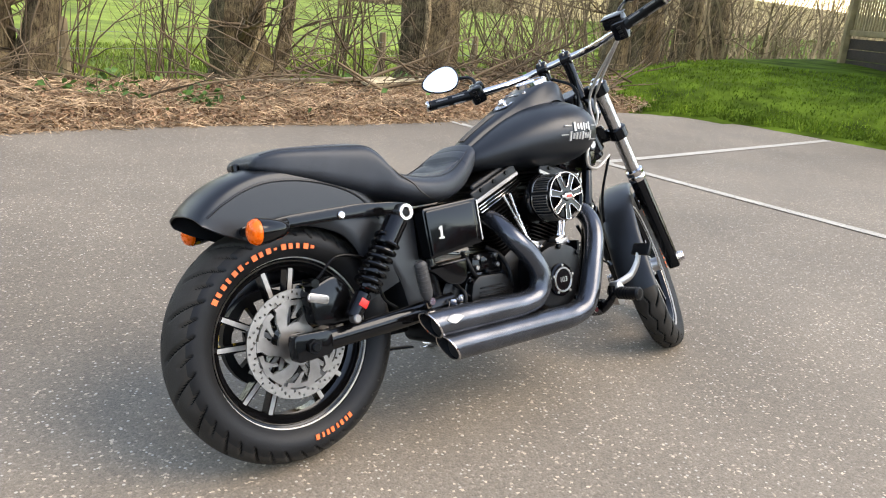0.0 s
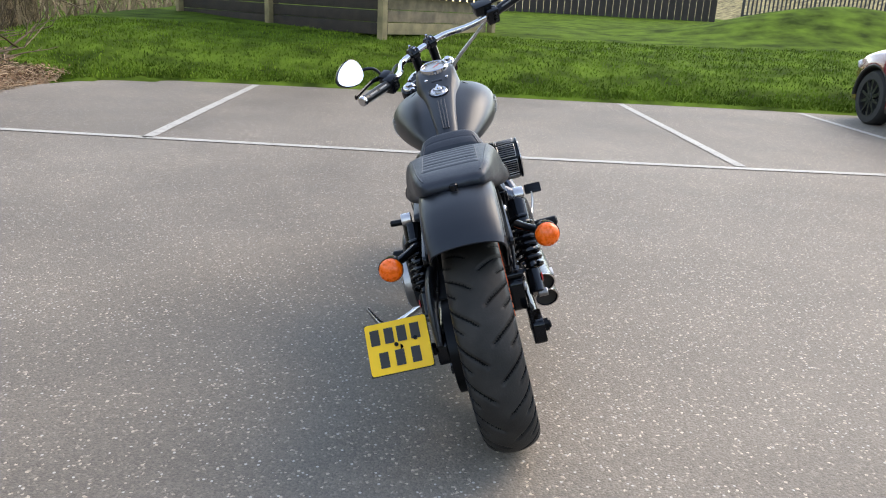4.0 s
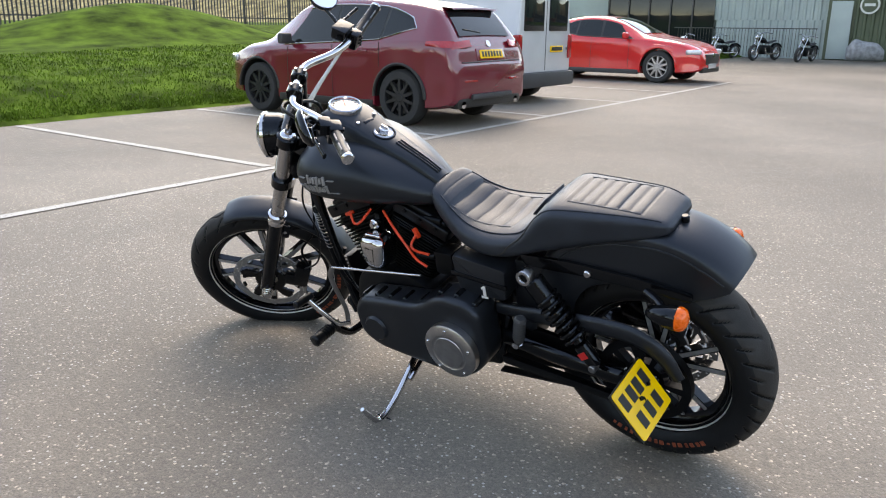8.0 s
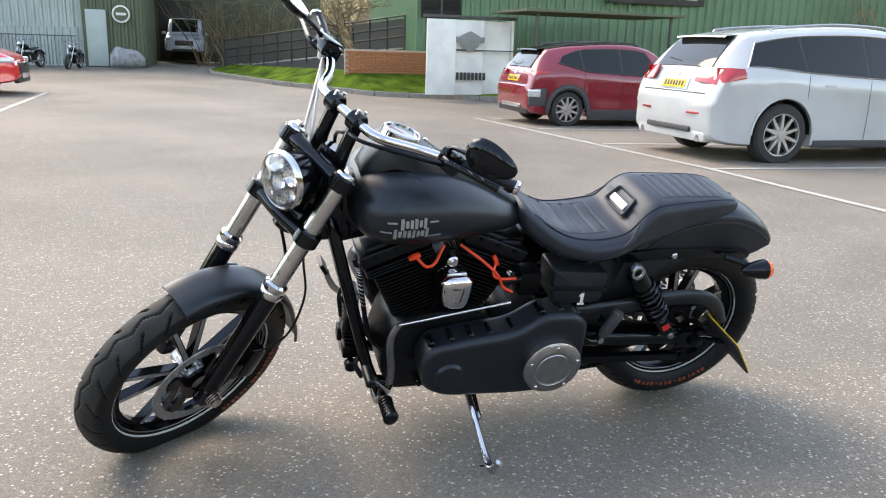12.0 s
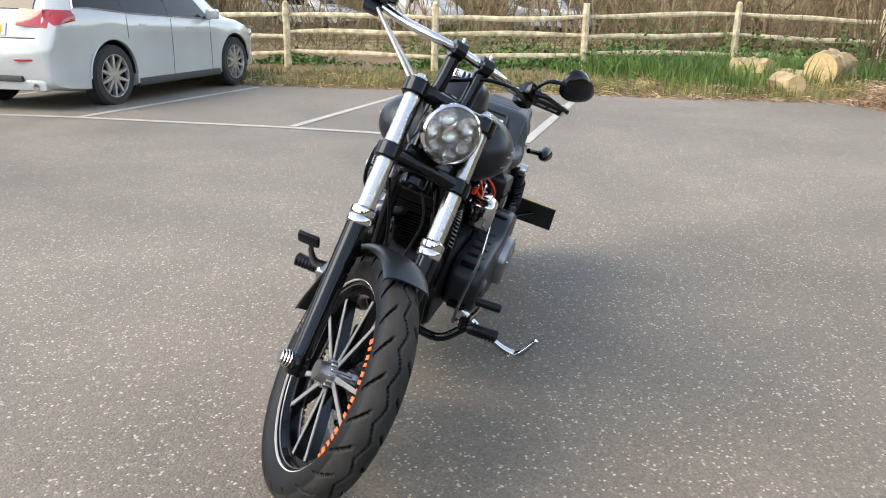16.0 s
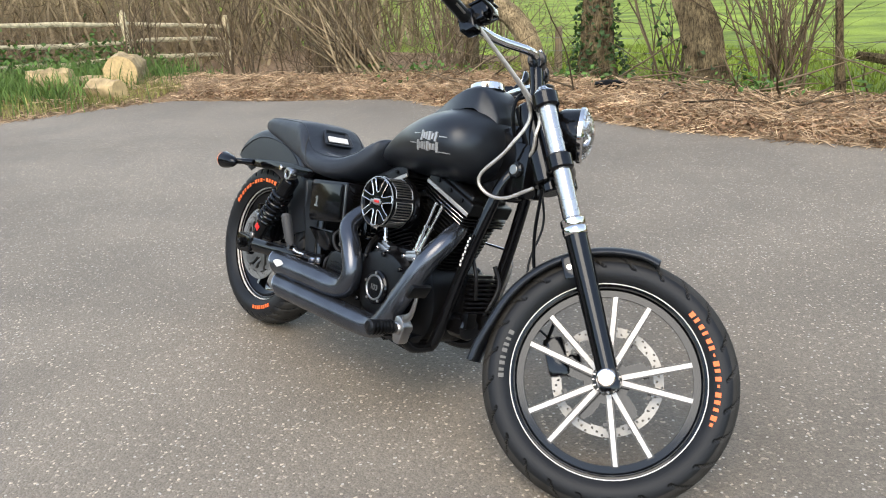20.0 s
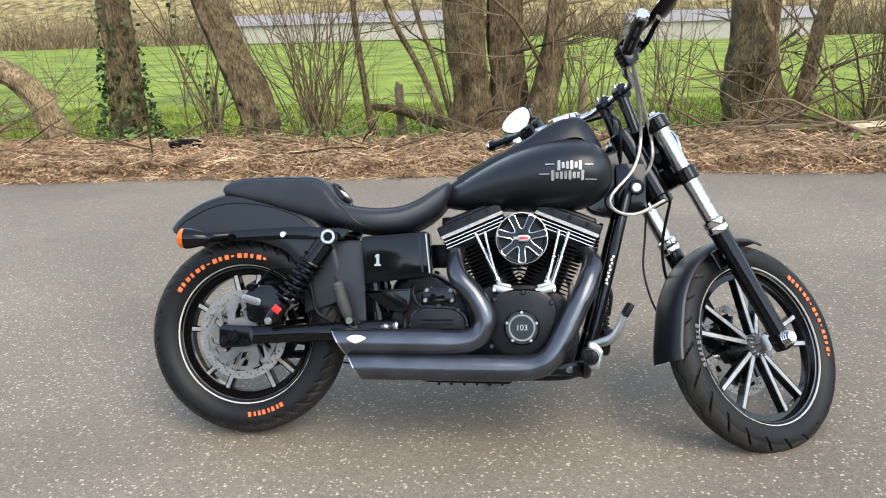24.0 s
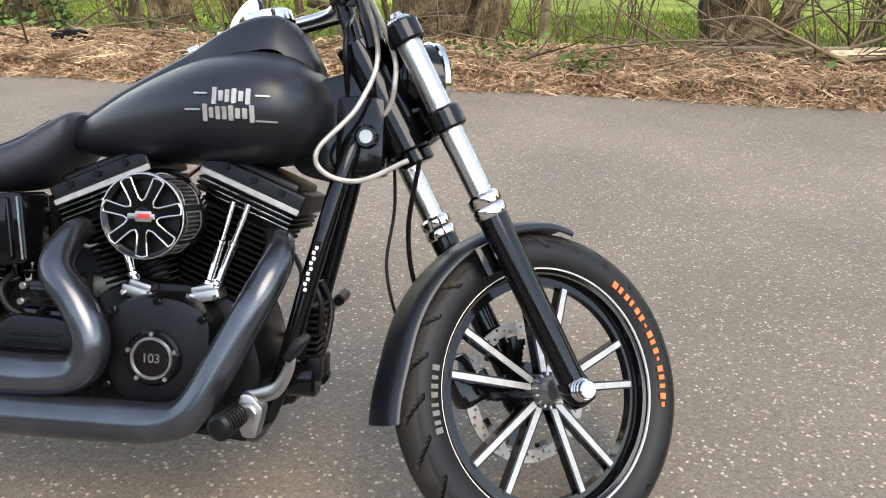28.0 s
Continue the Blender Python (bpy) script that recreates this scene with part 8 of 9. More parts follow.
# leaf litter and flailed stalks along the edge
rng = random.Random(5)
it = []
for _ in range(24000):
    r = rng.random()
    if r < 0.78:
        x = rng.uniform(-8.2, 8.6)
        e = left_edge(x)
        y = e + rng.choice((rng.uniform(-0.08, 0.5), rng.uniform(0.1, 2.1), rng.uniform(0.1, 2.1)))
    elif r < 0.9:
        x, y = rng.uniform(-10.5, -8.2), rng.uniform(0.5, 5.5)
    else:
        x, y = rng.uniform(-9.4, -8.35), rng.uniform(-8, 1)
    z = ground_z(x, y) + rng.uniform(0.005, 0.07 if y > left_edge(x) + 0.2 or x < -8.6 else 0.02)
    a = rng.uniform(0, 6.28)
    L = rng.uniform(0.03, 0.12) if rng.random() < 0.6 else rng.uniform(0.1, 0.36)
    d = V((math.cos(a), math.sin(a), rng.uniform(-0.4, 0.6))) * L
    bend = V((rng.uniform(-0.1, 0.1), rng.uniform(-0.1, 0.1), rng.uniform(0, 0.08))) * L
    w = rng.uniform(0.0022, 0.0062)
    p = V((x, y, z))
    it.append(([p - d * 0.5, p + bend, p + d * 0.5], w, w * 0.6))
tagged(sticks("leaf_litter", it, LITTER), "brown flailed stalks and dead leaves along the edge", "litter", kind="stuff")
pts = []
for _ in range(18000):
    x = rng.uniform(-8.2, 8.8)
    y = left_edge(x) + rng.choice((rng.uniform(-0.05, 0.4), rng.uniform(0.05, 2.2), rng.uniform(0.1, 2.6)))
    pts.append((x, y, ground_z(x, y) + rng.uniform(0.01, 0.07)))
tagged(leaves("dead_leaves", pts, 0.036, DEADLEAF), "curled reddish-brown dead leaves on the litter", "leaves", kind="stuff")
it = []
for _ in range(150):
    x = rng.uniform(-6, 9)
    y = left_edge(x) + rng.uniform(0.5, 2.6)
    grow((x, y, ground_z(x, y) + 0.04), (rng.uniform(-1, 1), rng.uniform(-0.5, 0.5), rng.uniform(0, 0.25)), rng.uniform(0.4, 1.5), rng.uniform(0.006, 0.016), 1, rng, it, kids=(0, 2), wob=0.12)
for _ in range(70):
    x = rng.uniform(3.2, 9.6)
    y = left_edge(x) + rng.uniform(1.0, 2.8)
    grow((x, y, ground_z(x, y) + 0.05), (rng.uniform(-1, 1), rng.uniform(-0.4, 0.4), rng.uniform(0.0, 0.35)), rng.uniform(0.8, 2.0), rng.uniform(0.012, 0.026), 1, rng, it, kids=(1, 3), wob=0.16)
for _ in range(130):
    a, d = rng.uniform(0, 6.28), abs(rng.gauss(0, 0.75))
    x, y = 8.6 + d * math.cos(a), 7.9 + 0.7 * d * math.sin(a)
    grow((x, y, under(x, y) + rng.uniform(0.0, 0.35)), (rng.uniform(-1, 1), rng.uniform(-1, 1), rng.uniform(-0.1, 0.7)), rng.uniform(0.4, 1.1), rng.uniform(0.008, 0.022), 1, rng, it, kids=(1, 3), wob=0.35)
tagged(sticks("fallen_branches", it, TWIG, None, 5), "fallen dead branches lying on the litter", "branches", kind="stuff")
for x, y, L, a, w in ((5.12, 6.32, 1.4, 2, 0.15), (4.87, 6.55, 0.32, 12, 0.08), (3.9, 6.5, 1.5, -3, 0.05)):
    b = part("plank", box((0, 0, 0), (L, w, 0.035), 0.006), CHESTNUT if w > 0.06 else OLDWOOD)
    b.matrix_world = pose(x, y, ground_z(x, y) + 0.11, 13, -2, a)
    tagged(b, "loose pale plank lying on the leaf litter", "plank", "loose planks")
pts = []
for _ in range(1500):
    x = rng.uniform(-7, 9)
    y = left_edge(x) + abs(rng.gauss(1.9, 0.7))
    if noise.noise(V((x * 0.8, y * 0.8, 3))) > 0.12:
        pts.append((x, y, ground_z(x, y) + rng.uniform(0.03, 0.22)))
for cx, cy in ((2.12, 5.67), (1.4, 6.1), (-1.0, 6.4), (4.6, 6.9), (-6.3, 6.4), (-4.0, 6.9)):
    for _ in range(90):
        pts.append((cx + rng.gauss(0, 0.18), cy + rng.gauss(0, 0.15), ground_z(cx, cy) + abs(rng.gauss(0.05, 0.08))))
tagged(leaves("bramble_leaves", pts, 0.07, WEED), "scattered green bramble and weed leaves", "weeds", kind="stuff")

# grass blades: bank, verge, tufts by the fence
def blades(name, count, place, h0, h1, w, label, seed, material=BLADE):
    rng = random.Random(seed)
    vs, fs = [], []
    for _ in range(count):
        p = place(rng)
        if p is None:
            continue
        x, y = p[:2]
        k = p[2] if len(p) > 2 else 1.0
        z = ground_z(x, y)
        h = rng.uniform(h0, h1) * k
        a = rng.uniform(0, 6.28)
        lx, ly = rng.gauss(0, 0.4) * h, rng.gauss(0, 0.4) * h
        dx, dy = w * math.cos(a) * (0.6 + 0.4 * k), w * math.sin(a) * (0.6 + 0.4 * k)
        n = len(vs)
        vs += [(x - dx, y - dy, z - 0.01), (x + dx, y + dy, z - 0.01), (x + lx * 0.4 + dx * 0.7, y + ly * 0.4 + dy * 0.7, z + h * 0.6), (x + lx * 0.4 - dx * 0.7, y + ly * 0.4 - dy * 0.7, z + h * 0.6), (x + lx, y + ly, z + h)]
        fs += [(n, n + 1, n + 2, n + 3), (n + 3, n + 2, n + 4)]
    return tagged(raw(name, vs, fs, material), label, "grass", kind="stuff")


def on_bank(rng):
    y = rng.uniform(-14, 7)
    x = edge_x(min(y, 5)) + 0.02 + abs(rng.gauss(0, 0.25) if rng.random() < 0.3 else rng.uniform(0, 4.5))
    return (x, y, rng.uniform(0.7, 2.2))


def on_verge(rng):
    x, y = -8.5 - abs(rng.gauss(0, 0.9)), rng.uniform(-9, 3.6)
    return (x, y, 1 if rng.random() < 0.9 else 2)


def by_logs(rng):
    c = rng.choice(((-10.4, 1.9), (-10.6, 1.0), (-12.2, 3.2), (-10.6, 3.6), (-11.2, 0.2), (-9.6, 1.6), (-12.5, 1.8)))
    return (c[0] + rng.gauss(0, 0.5), c[1] + rng.gauss(0, 0.6), rng.uniform(1, 2))


def in_field(rng):
    return (rng.uniform(-9, 12), rng.uniform(8.0, 15))


blades("bank_grass", 46000, on_bank, 0.012, 0.030, 0.008, "short green grass on the bank", 21)
blades("verge_grass", 12000, on_verge, 0.04, 0.13, 0.005, "rough dull grass along the fence", 22, VERGE)
blades("tall_grass", 5200, by_logs, 0.10, 0.26, 0.007, "tall green tufts among the logs", 23, TALLG)
blades("field_grass", 26000, in_field, 0.04, 0.11, 0.010, "pasture grass beyond the ditch", 24, FIELDBL)

# green brambles and ivy along the foot of the rail fence
rng = random.Random(31)
pts = []
for cx, cy, n, sp, hh in ((-12.4, 0.2, 900, 0.8, 0.5), (-13.4, 2.6, 1000, 0.9, 0.7), (-13.8, 4.6, 900, 0.9, 0.8), (-11.6, -3.0, 700, 0.6, 0.35), (-11.9, -6.4, 500, 0.6, 0.3), (-12.6, -1.6, 700, 0.7, 0.45), (-16.5, 1.0, 900, 1.4, 1.0), (-17.0, -4.0, 700, 1.4, 0.9)):
    for _ in range(n):
        x, y = cx + rng.gauss(0, sp * 0.6), cy + rng.gauss(0, sp)
        pts.append((x, y, ground_z(x, y) + hh * abs(rng.gauss(0, 0.45)) * math.exp(-((x - cx) ** 2 + (y - cy) ** 2) / (2.5 * sp * sp))))
tagged(leaves("bramble_patch", pts, 0.10, WEED), "dark green brambles and weeds at the foot of the fence", "brambles", kind="stuff")

# logs
LOGWOOD = mat("barked_log", (0.34, 0.25, 0.14), 0.9, var=0.4, scale=7, bump=0.8, bscale=40)
for i, (x, y, r, L, a, tilt) in enumerate(((-10.2, 2.25, 0.21, 0.6, 55, 0), (-9.0, 2.62, 0.15, 0.55, 20, 0), (-10.2, 3.40, 0.28, 0.6, -38, 0), (-10.2, 2.85, 0.11, 0.8, 80, 0))):
    m = pose(x, y, ground_z(x, y) + r * 0.8, 0, 0, a) @ pose(0, 0, 0, 0, -tilt, 0)
    lg = thing("log", m, "sawn log section with a pale cut end", "log", "cut logs")
    part("bark", trunk_mesh([(-L / 2, 0, 0), (0, 0, 0), (L / 2, 0, 0)], [r, r, r * 0.97], random.Random(i), 24, 8), LOGWOOD, lg)
    for s in (-1, 1):
        part("cut_end", cyl((s * L / 2, 0, 0), (s * (L / 2 + 0.006), 0, 0), r * 0.93, 28), FRESHCUT, lg, "pale sawn end")

# ---- cleft chestnut rail fence ----
rf_ = thing("rail_fence", ident(), "pale cleft chestnut post-and-rail fence", "fence", kind="")
posts = [(-10.6, -14.4), (-10.65, -11.7), (-10.7, -8.9), (-10.85, -6.12), (-10.95, -3.2), (-11.9, -0.56), (-13.2, 2.2), (-14.2, 5.0), (-15.2, 7.8)]
rng = random.Random(9)
for x, y in posts:
    z = ground_z(x, y)
    part("post", tube([(x, y, z - 0.1), (x + 0.01, y, z + 0.5), (x + rng.uniform(-0.03, 0.03), y, z + 1.12), (x, y, z + 1.2)], [0.075, 0.068, 0.065, 0.045], 7, steps=6), CHESTNUT, rf_, angle=25)
for (x0, y0), (x1, y1) in zip(posts, posts[1:]):
    for h in (0.28, 0.62, 0.97):
        a, b = V((x0, y0, ground_z(x0, y0) + h + rng.uniform(-0.04, 0.04))), V((x1, y1, ground_z(x1, y1) + h + rng.uniform(-0.04, 0.04)))
        mid = a.lerp(b, 0.5) + V((rng.uniform(-0.03, 0.03), 0, rng.uniform(-0.05, 0.04)))
        part("rail", tube([a, a.lerp(mid, 0.5) + V((0, 0, rng.uniform(-0.02, 0.02))), mid, mid.lerp(b, 0.5) + V((0, 0, rng.uniform(-0.02, 0.02))), b], [0.03, 0.047, 0.05, 0.046, 0.03], 7, steps=14, flat=0.6), CHESTNUT, rf_, angle=25)

# stock fence by the pasture
sf = thing("stock_fence", ident(), "old stock fence posts with sagging wire", "fence")
fps = [(-9.2, 9.9), (-6.4, 9.6), (-3.63, 9.4), (-0.75, 9.2), (1.93, 9.55), (4.65, 10.3), (7.35, 10.1), (10.2, 10.8)]
for x, y in fps:
    z = under(x, y)
    part("post", tube([(x, y, z - 0.1), (x + rng.uniform(-0.03, 0.03), y, 0.60), (x, y, 0.64)], [0.07, 0.065, 0.05], 8, steps=5), OLDWOOD, sf, "grey weathered post")
for h in (0.5, 0.28):
    part("wire", tube([(x, y - 0.06, h) for x, y in fps], 0.003, 4), STEEL, sf)

# ---- timber cabin on the bank ----
a1, a2 = V((0.768, -0.64, 0)), V((0.64, 0.768, 0))
C0 = V((12.3, 1.22, 0))
hut = thing("timber_cabin", Matrix(((a2.x, a1.x, 0, C0.x), (a2.y, a1.y, 0, C0.y), (0, 0, 1, 0.60), (0, 0, 0, 1))) @ Matrix.Scale(1.08, 4), "raised timber cabin with a railed deck on dark sleepers", "cabin")
for u, w in ((0, 0), (2.9, 0), (5.8, 0), (0, 3.05), (5.8, 2.5)):
    part("post", box((u, w, 1.2), (0.12, 0.12, 2.6), 0.008), DECKWOOD, hut, "square timber post")
for k in range(3):
    part("sleeper", box((2.9, 0.12, 0.12 + 0.2 * k), (5.7, 0.14, 0.19), 0.012), SLEEPER, hut, "dark railway sleeper")
    part("sleeper", box((0.14, 1.52, 0.13 + 0.2 * k), (0.14, 2.9, 0.19), 0.012), DECKWOOD if k == 0 else OLDWOOD, hut)
part("deck", box((2.9, 1.6, 0.72), (6.0, 3.2, 0.10), 0.01), DECKWOOD, hut)
for k in range(58):
    part("baluster", box((0.15 + 0.096 * k, 0.02, 1.18), (0.045, 0.025, 0.82), 0.003, 1), DECKWOOD, hut)
for k in range(30):
    part("baluster", box((0.02, 0.12 + 0.098 * k, 1.18), (0.025, 0.045, 0.82), 0.003, 1), DECKWOOD, hut)
part("handrail", box((2.9, 0.02, 1.62), (5.9, 0.09, 0.06), 0.01), DECKWOOD, hut)
part("handrail", box((0.02, 1.52, 1.62), (0.09, 3.05, 0.06), 0.01), DECKWOOD, hut)
for k in range(11):
    part("wall_board", box((3.4, 1.1, 0.85 + 0.17 * k), (4.8, 0.03, 0.165), 0.006, 1), OLDWOOD, hut, "weathered wall board")
    part("wall_board", box((1.0, 2.2, 0.85 + 0.17 * k), (0.03, 2.2, 0.165), 0.006, 1), OLDWOOD, hut, "weathered wall board")
part("roof", slab([(-0.4, 2.5), (6.4, 2.5), (6.4, 2.6), (-0.4, 2.6)], -0.4, 3.6, 0.01), OLDWOOD, hut, "low timber roof")
part("notice", box((0.3, 3.12, 0.55), (0.16, 0.01, 0.12), 0.002), YELLOW, hut, "small yellow notice")
part("notice", box((0.12, 3.12, 0.42), (0.1, 0.01, 0.2), 0.002), mat("green_notice", (0.03, 0.25, 0.06), 0.5), hut, "small green notice")

# ---- boundary beyond the grass ----
DARKFENCE = mat("creosoted_boards", (0.028, 0.022, 0.020), 0.85, var=0.3, scale=2)
bf = thing("board_fence", ident(), "long dark close-boarded fence beyond the grass", "fence")
for k in range(70):
    y = 9.0 - 0.3 * k
    part("board", box((33.0, y, under(33, y) + 1.2), (0.04, 0.27, 2.8), 0.004, 1), DARKFENCE, bf)
pf = thing("palisade_fence", ident(), "dark steel palisade fence with pointed pales", "fence")
for k in range(230):
    y = -11.5 - 0.16 * k
    z = under(29, y)
    part("pale", loft([[(29 + a, y + b, z + h) for a, b in ((0, -w), (0.012, 0), (0, w))] for h, w in ((0.1, 0.033), (2.2, 0.033), (2.4, 0.004))]), TRIM, pf, smooth=False)
for h in (0.4, 1.9):
    part("rail", box((29.04, -29.9, under(29, -25) + h), (0.04, 36.8, 0.05), 0), TRIM, pf)
for k in range(14):
    y = -11.5 - 2.75 * k
    part("post", box((29.09, y, under(29, y) + 1.15), (0.09, 0.06, 2.3), 0.004, 1), TRIM, pf)

# ---- buildings down the lane ----
def corrugated(name, x0, y0, x1, y1, z0, z1, material, parent, pitch=0.30, deep=0.06):
    """Ribbed sheet wall between two ground points."""
    L = math.hypot(x1 - x0, y1 - y0)
    d = V(((x1 - x0) / L, (y1 - y0) / L, 0))
    nrm = V((d.y, -d.x, 0))
    prof, s = [], 0.0
    while s < L:
        for ds, o in ((0, 0), (0.10, 0), (0.13, 1), (0.19, 1)):
            if s + ds * pitch / 0.22 < L:
                prof.append((s + ds * pitch / 0.22, o * deep))
        s += pitch
    prof.append((L, 0))
    rings = []
    for z in (z0, z1):
        rings.append([V((x0, y0, z)) + d * a + nrm * o for a, o in prof] + [V((x0, y0, z)) + d * a - nrm * 0.12 for a, o in reversed(prof)])
    return part(name, loft(rings), material, parent, smooth=False)


GREYGREEN = mat("grey_green_sheet", (0.27, 0.33, 0.335), 0.5, var=0.1, scale=0.8)
OLIVE = mat("olive_sheet", (0.055, 0.075, 0.045), 0.6, var=0.15, scale=0.8)
GREENSHEET = mat("green_sheet", (0.055, 0.135, 0.075), 0.5, var=0.15, scale=0.8)
BRICK = mat("orange_brick", (0.36, 0.135, 0.06), 0.85, var=0.2, scale=6, bump=0.3, bscale=80)
WHITEBOARD = mat("white_sheet", (0.55, 0.57, 0.56), 0.6, var=0.12, scale=2)
SHOP = Matrix.Translation((-0.014, 0.16, 0)) @ Matrix.Scale(0.93, 4)
shop = thing("shop_building", SHOP, "grey-green corrugated motorcycle shop with a glazed front", "building")
corrugated("wall", 16.5, -35.0, 6.6, -35.0, 1.6, 6.5, GREYGREEN, shop)
corrugated("wall", 11.3, -35.0, 6.6, -35.0, 0.0, 1.6, GREYGREEN, shop)
part("wall", box((14, -41, 3.2), (16, 11.5, 6.4), 0.02), GREYGREEN, shop)
corrugated("wall", 6.55, -34.4, 4.1, -34.4, 0.0, 6.5, OLIVE, shop)
part("wall", box((5.3, -38, 3.25), (2.5, 7.0, 6.5), 0.02), OLIVE, shop)
part("roof", box((11.5, -40, 6.6), (22, 13, 0.25), 0.03), GREYGREEN, shop)
for k in range(5):
    w = part("window", box((11.9 + 1.05 * k, -34.93, 1.55), (0.98, 0.06, 2.9), 0.01), TINT, shop, "dark shop glazing")
    part("window_frame", box((12.42 + 1.05 * k, -34.9, 1.55), (0.07, 0.10, 3.0), 0.008), TRIM, w)
part("door", box((6.0, -34.28, 1.2), (0.8, 0.08, 2.3), 0.01), GREYGREEN, shop, "grey service door")
def disc_sign(c, r, col1, col2):
    s = part("round_sign", cyl(c, V(c) + V((0, 0.05, 0)), r, 36), col1, shop, "round sign with masked lettering")
    part("sign_field", cyl(V(c) + V((0, 0.05, 0)), V(c) + V((0, 0.06, 0)), r * 0.8, 36), col2, s)
    part("masked_word", box(V(c) + V((0, 0.065, 0)), (r * 1.1, 0.01, r * 0.3), 0.002), col1, s)
disc_sign((9.85, -34.9, 3.5), 0.75, WHITEBOARD, BLACKP)
disc_sign((5.0, -34.3, 2.2), 0.36, WHITEBOARD, OLIVE)
shed = thing("dark_shed", SHOP, "olive sheds with an open dark doorway", "building")
part("wall", box((-0.2, -46, 3.0), (9.5, 1.0, 6.0), 0.02), OLIVE, shed)
# no opening is cut: a black panel paints the doorway's inner shade
part("door", box((2.9, -45.45, 1.7), (2.4, 0.08, 3.2), 0.01), BLACKP, shed, "black panel painting the shade in an open doorway")
# railings in front of the shop
rl = thing("shop_railing", SHOP, "dark railings in front of the shop", "railing")
for k in range(46):
    part("bar", cyl((6.8 + 0.13 * k, -33.9, 0.1), (6.8 + 0.13 * k, -33.9, 1.25), 0.010, 6), TRIM, rl)
part("rail", box((9.8, -33.9, 1.25), (6.1, 0.04, 0.04), 0.004), TRIM, rl)


def far_bike():
    b = thing("parked_motorcycle", ident(), "motorcycle parked on display outside the shop", "motorcycle", "display motorcycles")
    for x in (-0.72, 0.72):
        w = part("wheel", lathe([(0.22, -0.05), (0.29, -0.06), (0.32, 0), (0.29, 0.06), (0.22, 0.05)], 28, (x, 0, 0.32)), CARTYRE, b)
        part("rim", lathe([(0.23, -0.03), (0.20, 0), (0.23, 0.03)], 28, (x, 0, 0.32)), ALU, w)
        part("hub", cyl((x, -0.06, 0.32), (x, 0.06, 0.32), 0.1, 16), ALU, w)
    part("engine", box((0.02, 0, 0.42), (0.5, 0.3, 0.36), 0.08, 3), DARKM, b)
    part("fuel_tank", prof_loft([(0.0, 0.06, 0.70, 0.76), (0.12, 0.13, 0.68, 0.86), (0.3, 0.15, 0.7, 0.92), (0.42, 0.08, 0.76, 0.88)], 20, 2.2, 14), GLOSSB, b)
    part("seat", prof_loft([(-0.62, 0.08, 0.74, 0.80), (-0.4, 0.13, 0.70, 0.78), (-0.15, 0.13, 0.66, 0.73), (0.05, 0.08, 0.70, 0.78)], 20, 2.6, 14), LEATHER, b)
    part("rear_fender", fender((-0.72, 0, 0.32), 0.38, 0.09, radians(30), radians(150), 0, None), GLOSSB, b)
    for s in (-1, 1):
        part("fork_leg", cyl((0.72, s * 0.1, 0.32), (0.42, s * 0.1, 1.0), 0.025, 10), CHROME, b)
        part("exhaust", tube([(0.2, s * 0.15, 0.5), (0.1, s * 0.18, 0.28), (-0.6, s * 0.2, 0.3)], 0.04, 10, steps=12), CHROME, b)
    part("handlebar", tube([(0.2, -0.4, 1.06), (0.38, -0.2, 1.1), (0.42, 0, 1.05), (0.38, 0.2, 1.1), (0.2, 0.4, 1.06)], 0.016, 8, steps=16), CHROME, b)
    part("headlamp", lathe([(0.0, 0.08), (0.08, 0.05), (0.09, -0.03), (0.0, -0.1)], 20, (0.58, 0, 0.9)), CHROME, b)
    return b


fb = far_bike()
fb.matrix_world = SHOP @ pose(8.2, -31.8, 0, 0, 0, 70)
for x, y, a in ((6.6, -31.5, 80), (10.2, -32.6, 60), (11.6, -33.0, 45), (13.0, -33.2, 50)):
    copy_thing(fb, SHOP @ pose(x, y, 0, -8, 0, a))
ob_ = part("covered_motorcycle", prof_loft([(-0.9, 0.2, 0.02, 0.6), (-0.5, 0.4, 0.0, 0.95), (0.2, 0.45, 0.0, 1.05), (0.6, 0.4, 0.0, 1.15), (0.95, 0.2, 0.02, 0.7)], 28, 2.3, 18), mat("grey_cover", (0.22, 0.23, 0.25), 0.7, var=0.3, scale=5, bump=0.5, bscale=12))
ob_.matrix_world = SHOP @ pose(4.75, -33.2, 0.05, 0, 0, 20) @ Matrix.Scale(0.72, 4)
tagged(ob_, "motorcycle under a grey fitted cover", "covered motorcycle")

DIP = Matrix.Translation((0, 0, -0.18))
green = thing("green_hall", DIP, "green corrugated hall with brick base and dark windows", "building")
corrugated("wall", -4.6, -21.2, -30.0, -19.0, 1.25, 6.5, GREENSHEET, green)
part("wall", box((-17.5, -25.3, 3.2), (25.5, 7.6, 6.4), 0.02, rot=None), GREENSHEET, green)
part("roof", box((-17.5, -24.6, 6.55), (26.5, 10.5, 0.2), 0.03), OLIVE, green)
wn_ = part("window", box((-5.3, -21.05, 2.75), (1.2, 0.14, 1.1), 0.02), TINT, green, "dark window pair")
part("window_frame", box((-5.3, -20.98, 2.75), (0.08, 0.06, 1.1), 0.01), BLACKP, wn_)
brick_proto = box((0, 0, 0), (0.215, 0.10, 0.065), 0.005, 1)
bme = bpy.data.meshes.new("brick")
brick_proto.to_mesh(bme)
brick_proto.free()
bme.materials.append(BRICK)
part("plinth", box((-4.0, -21.15, 0.6), (3.2, 0.08, 1.25), 0.002), mat("mortar", (0.33, 0.29, 0.24), 0.9, var=0.15, scale=10), green)
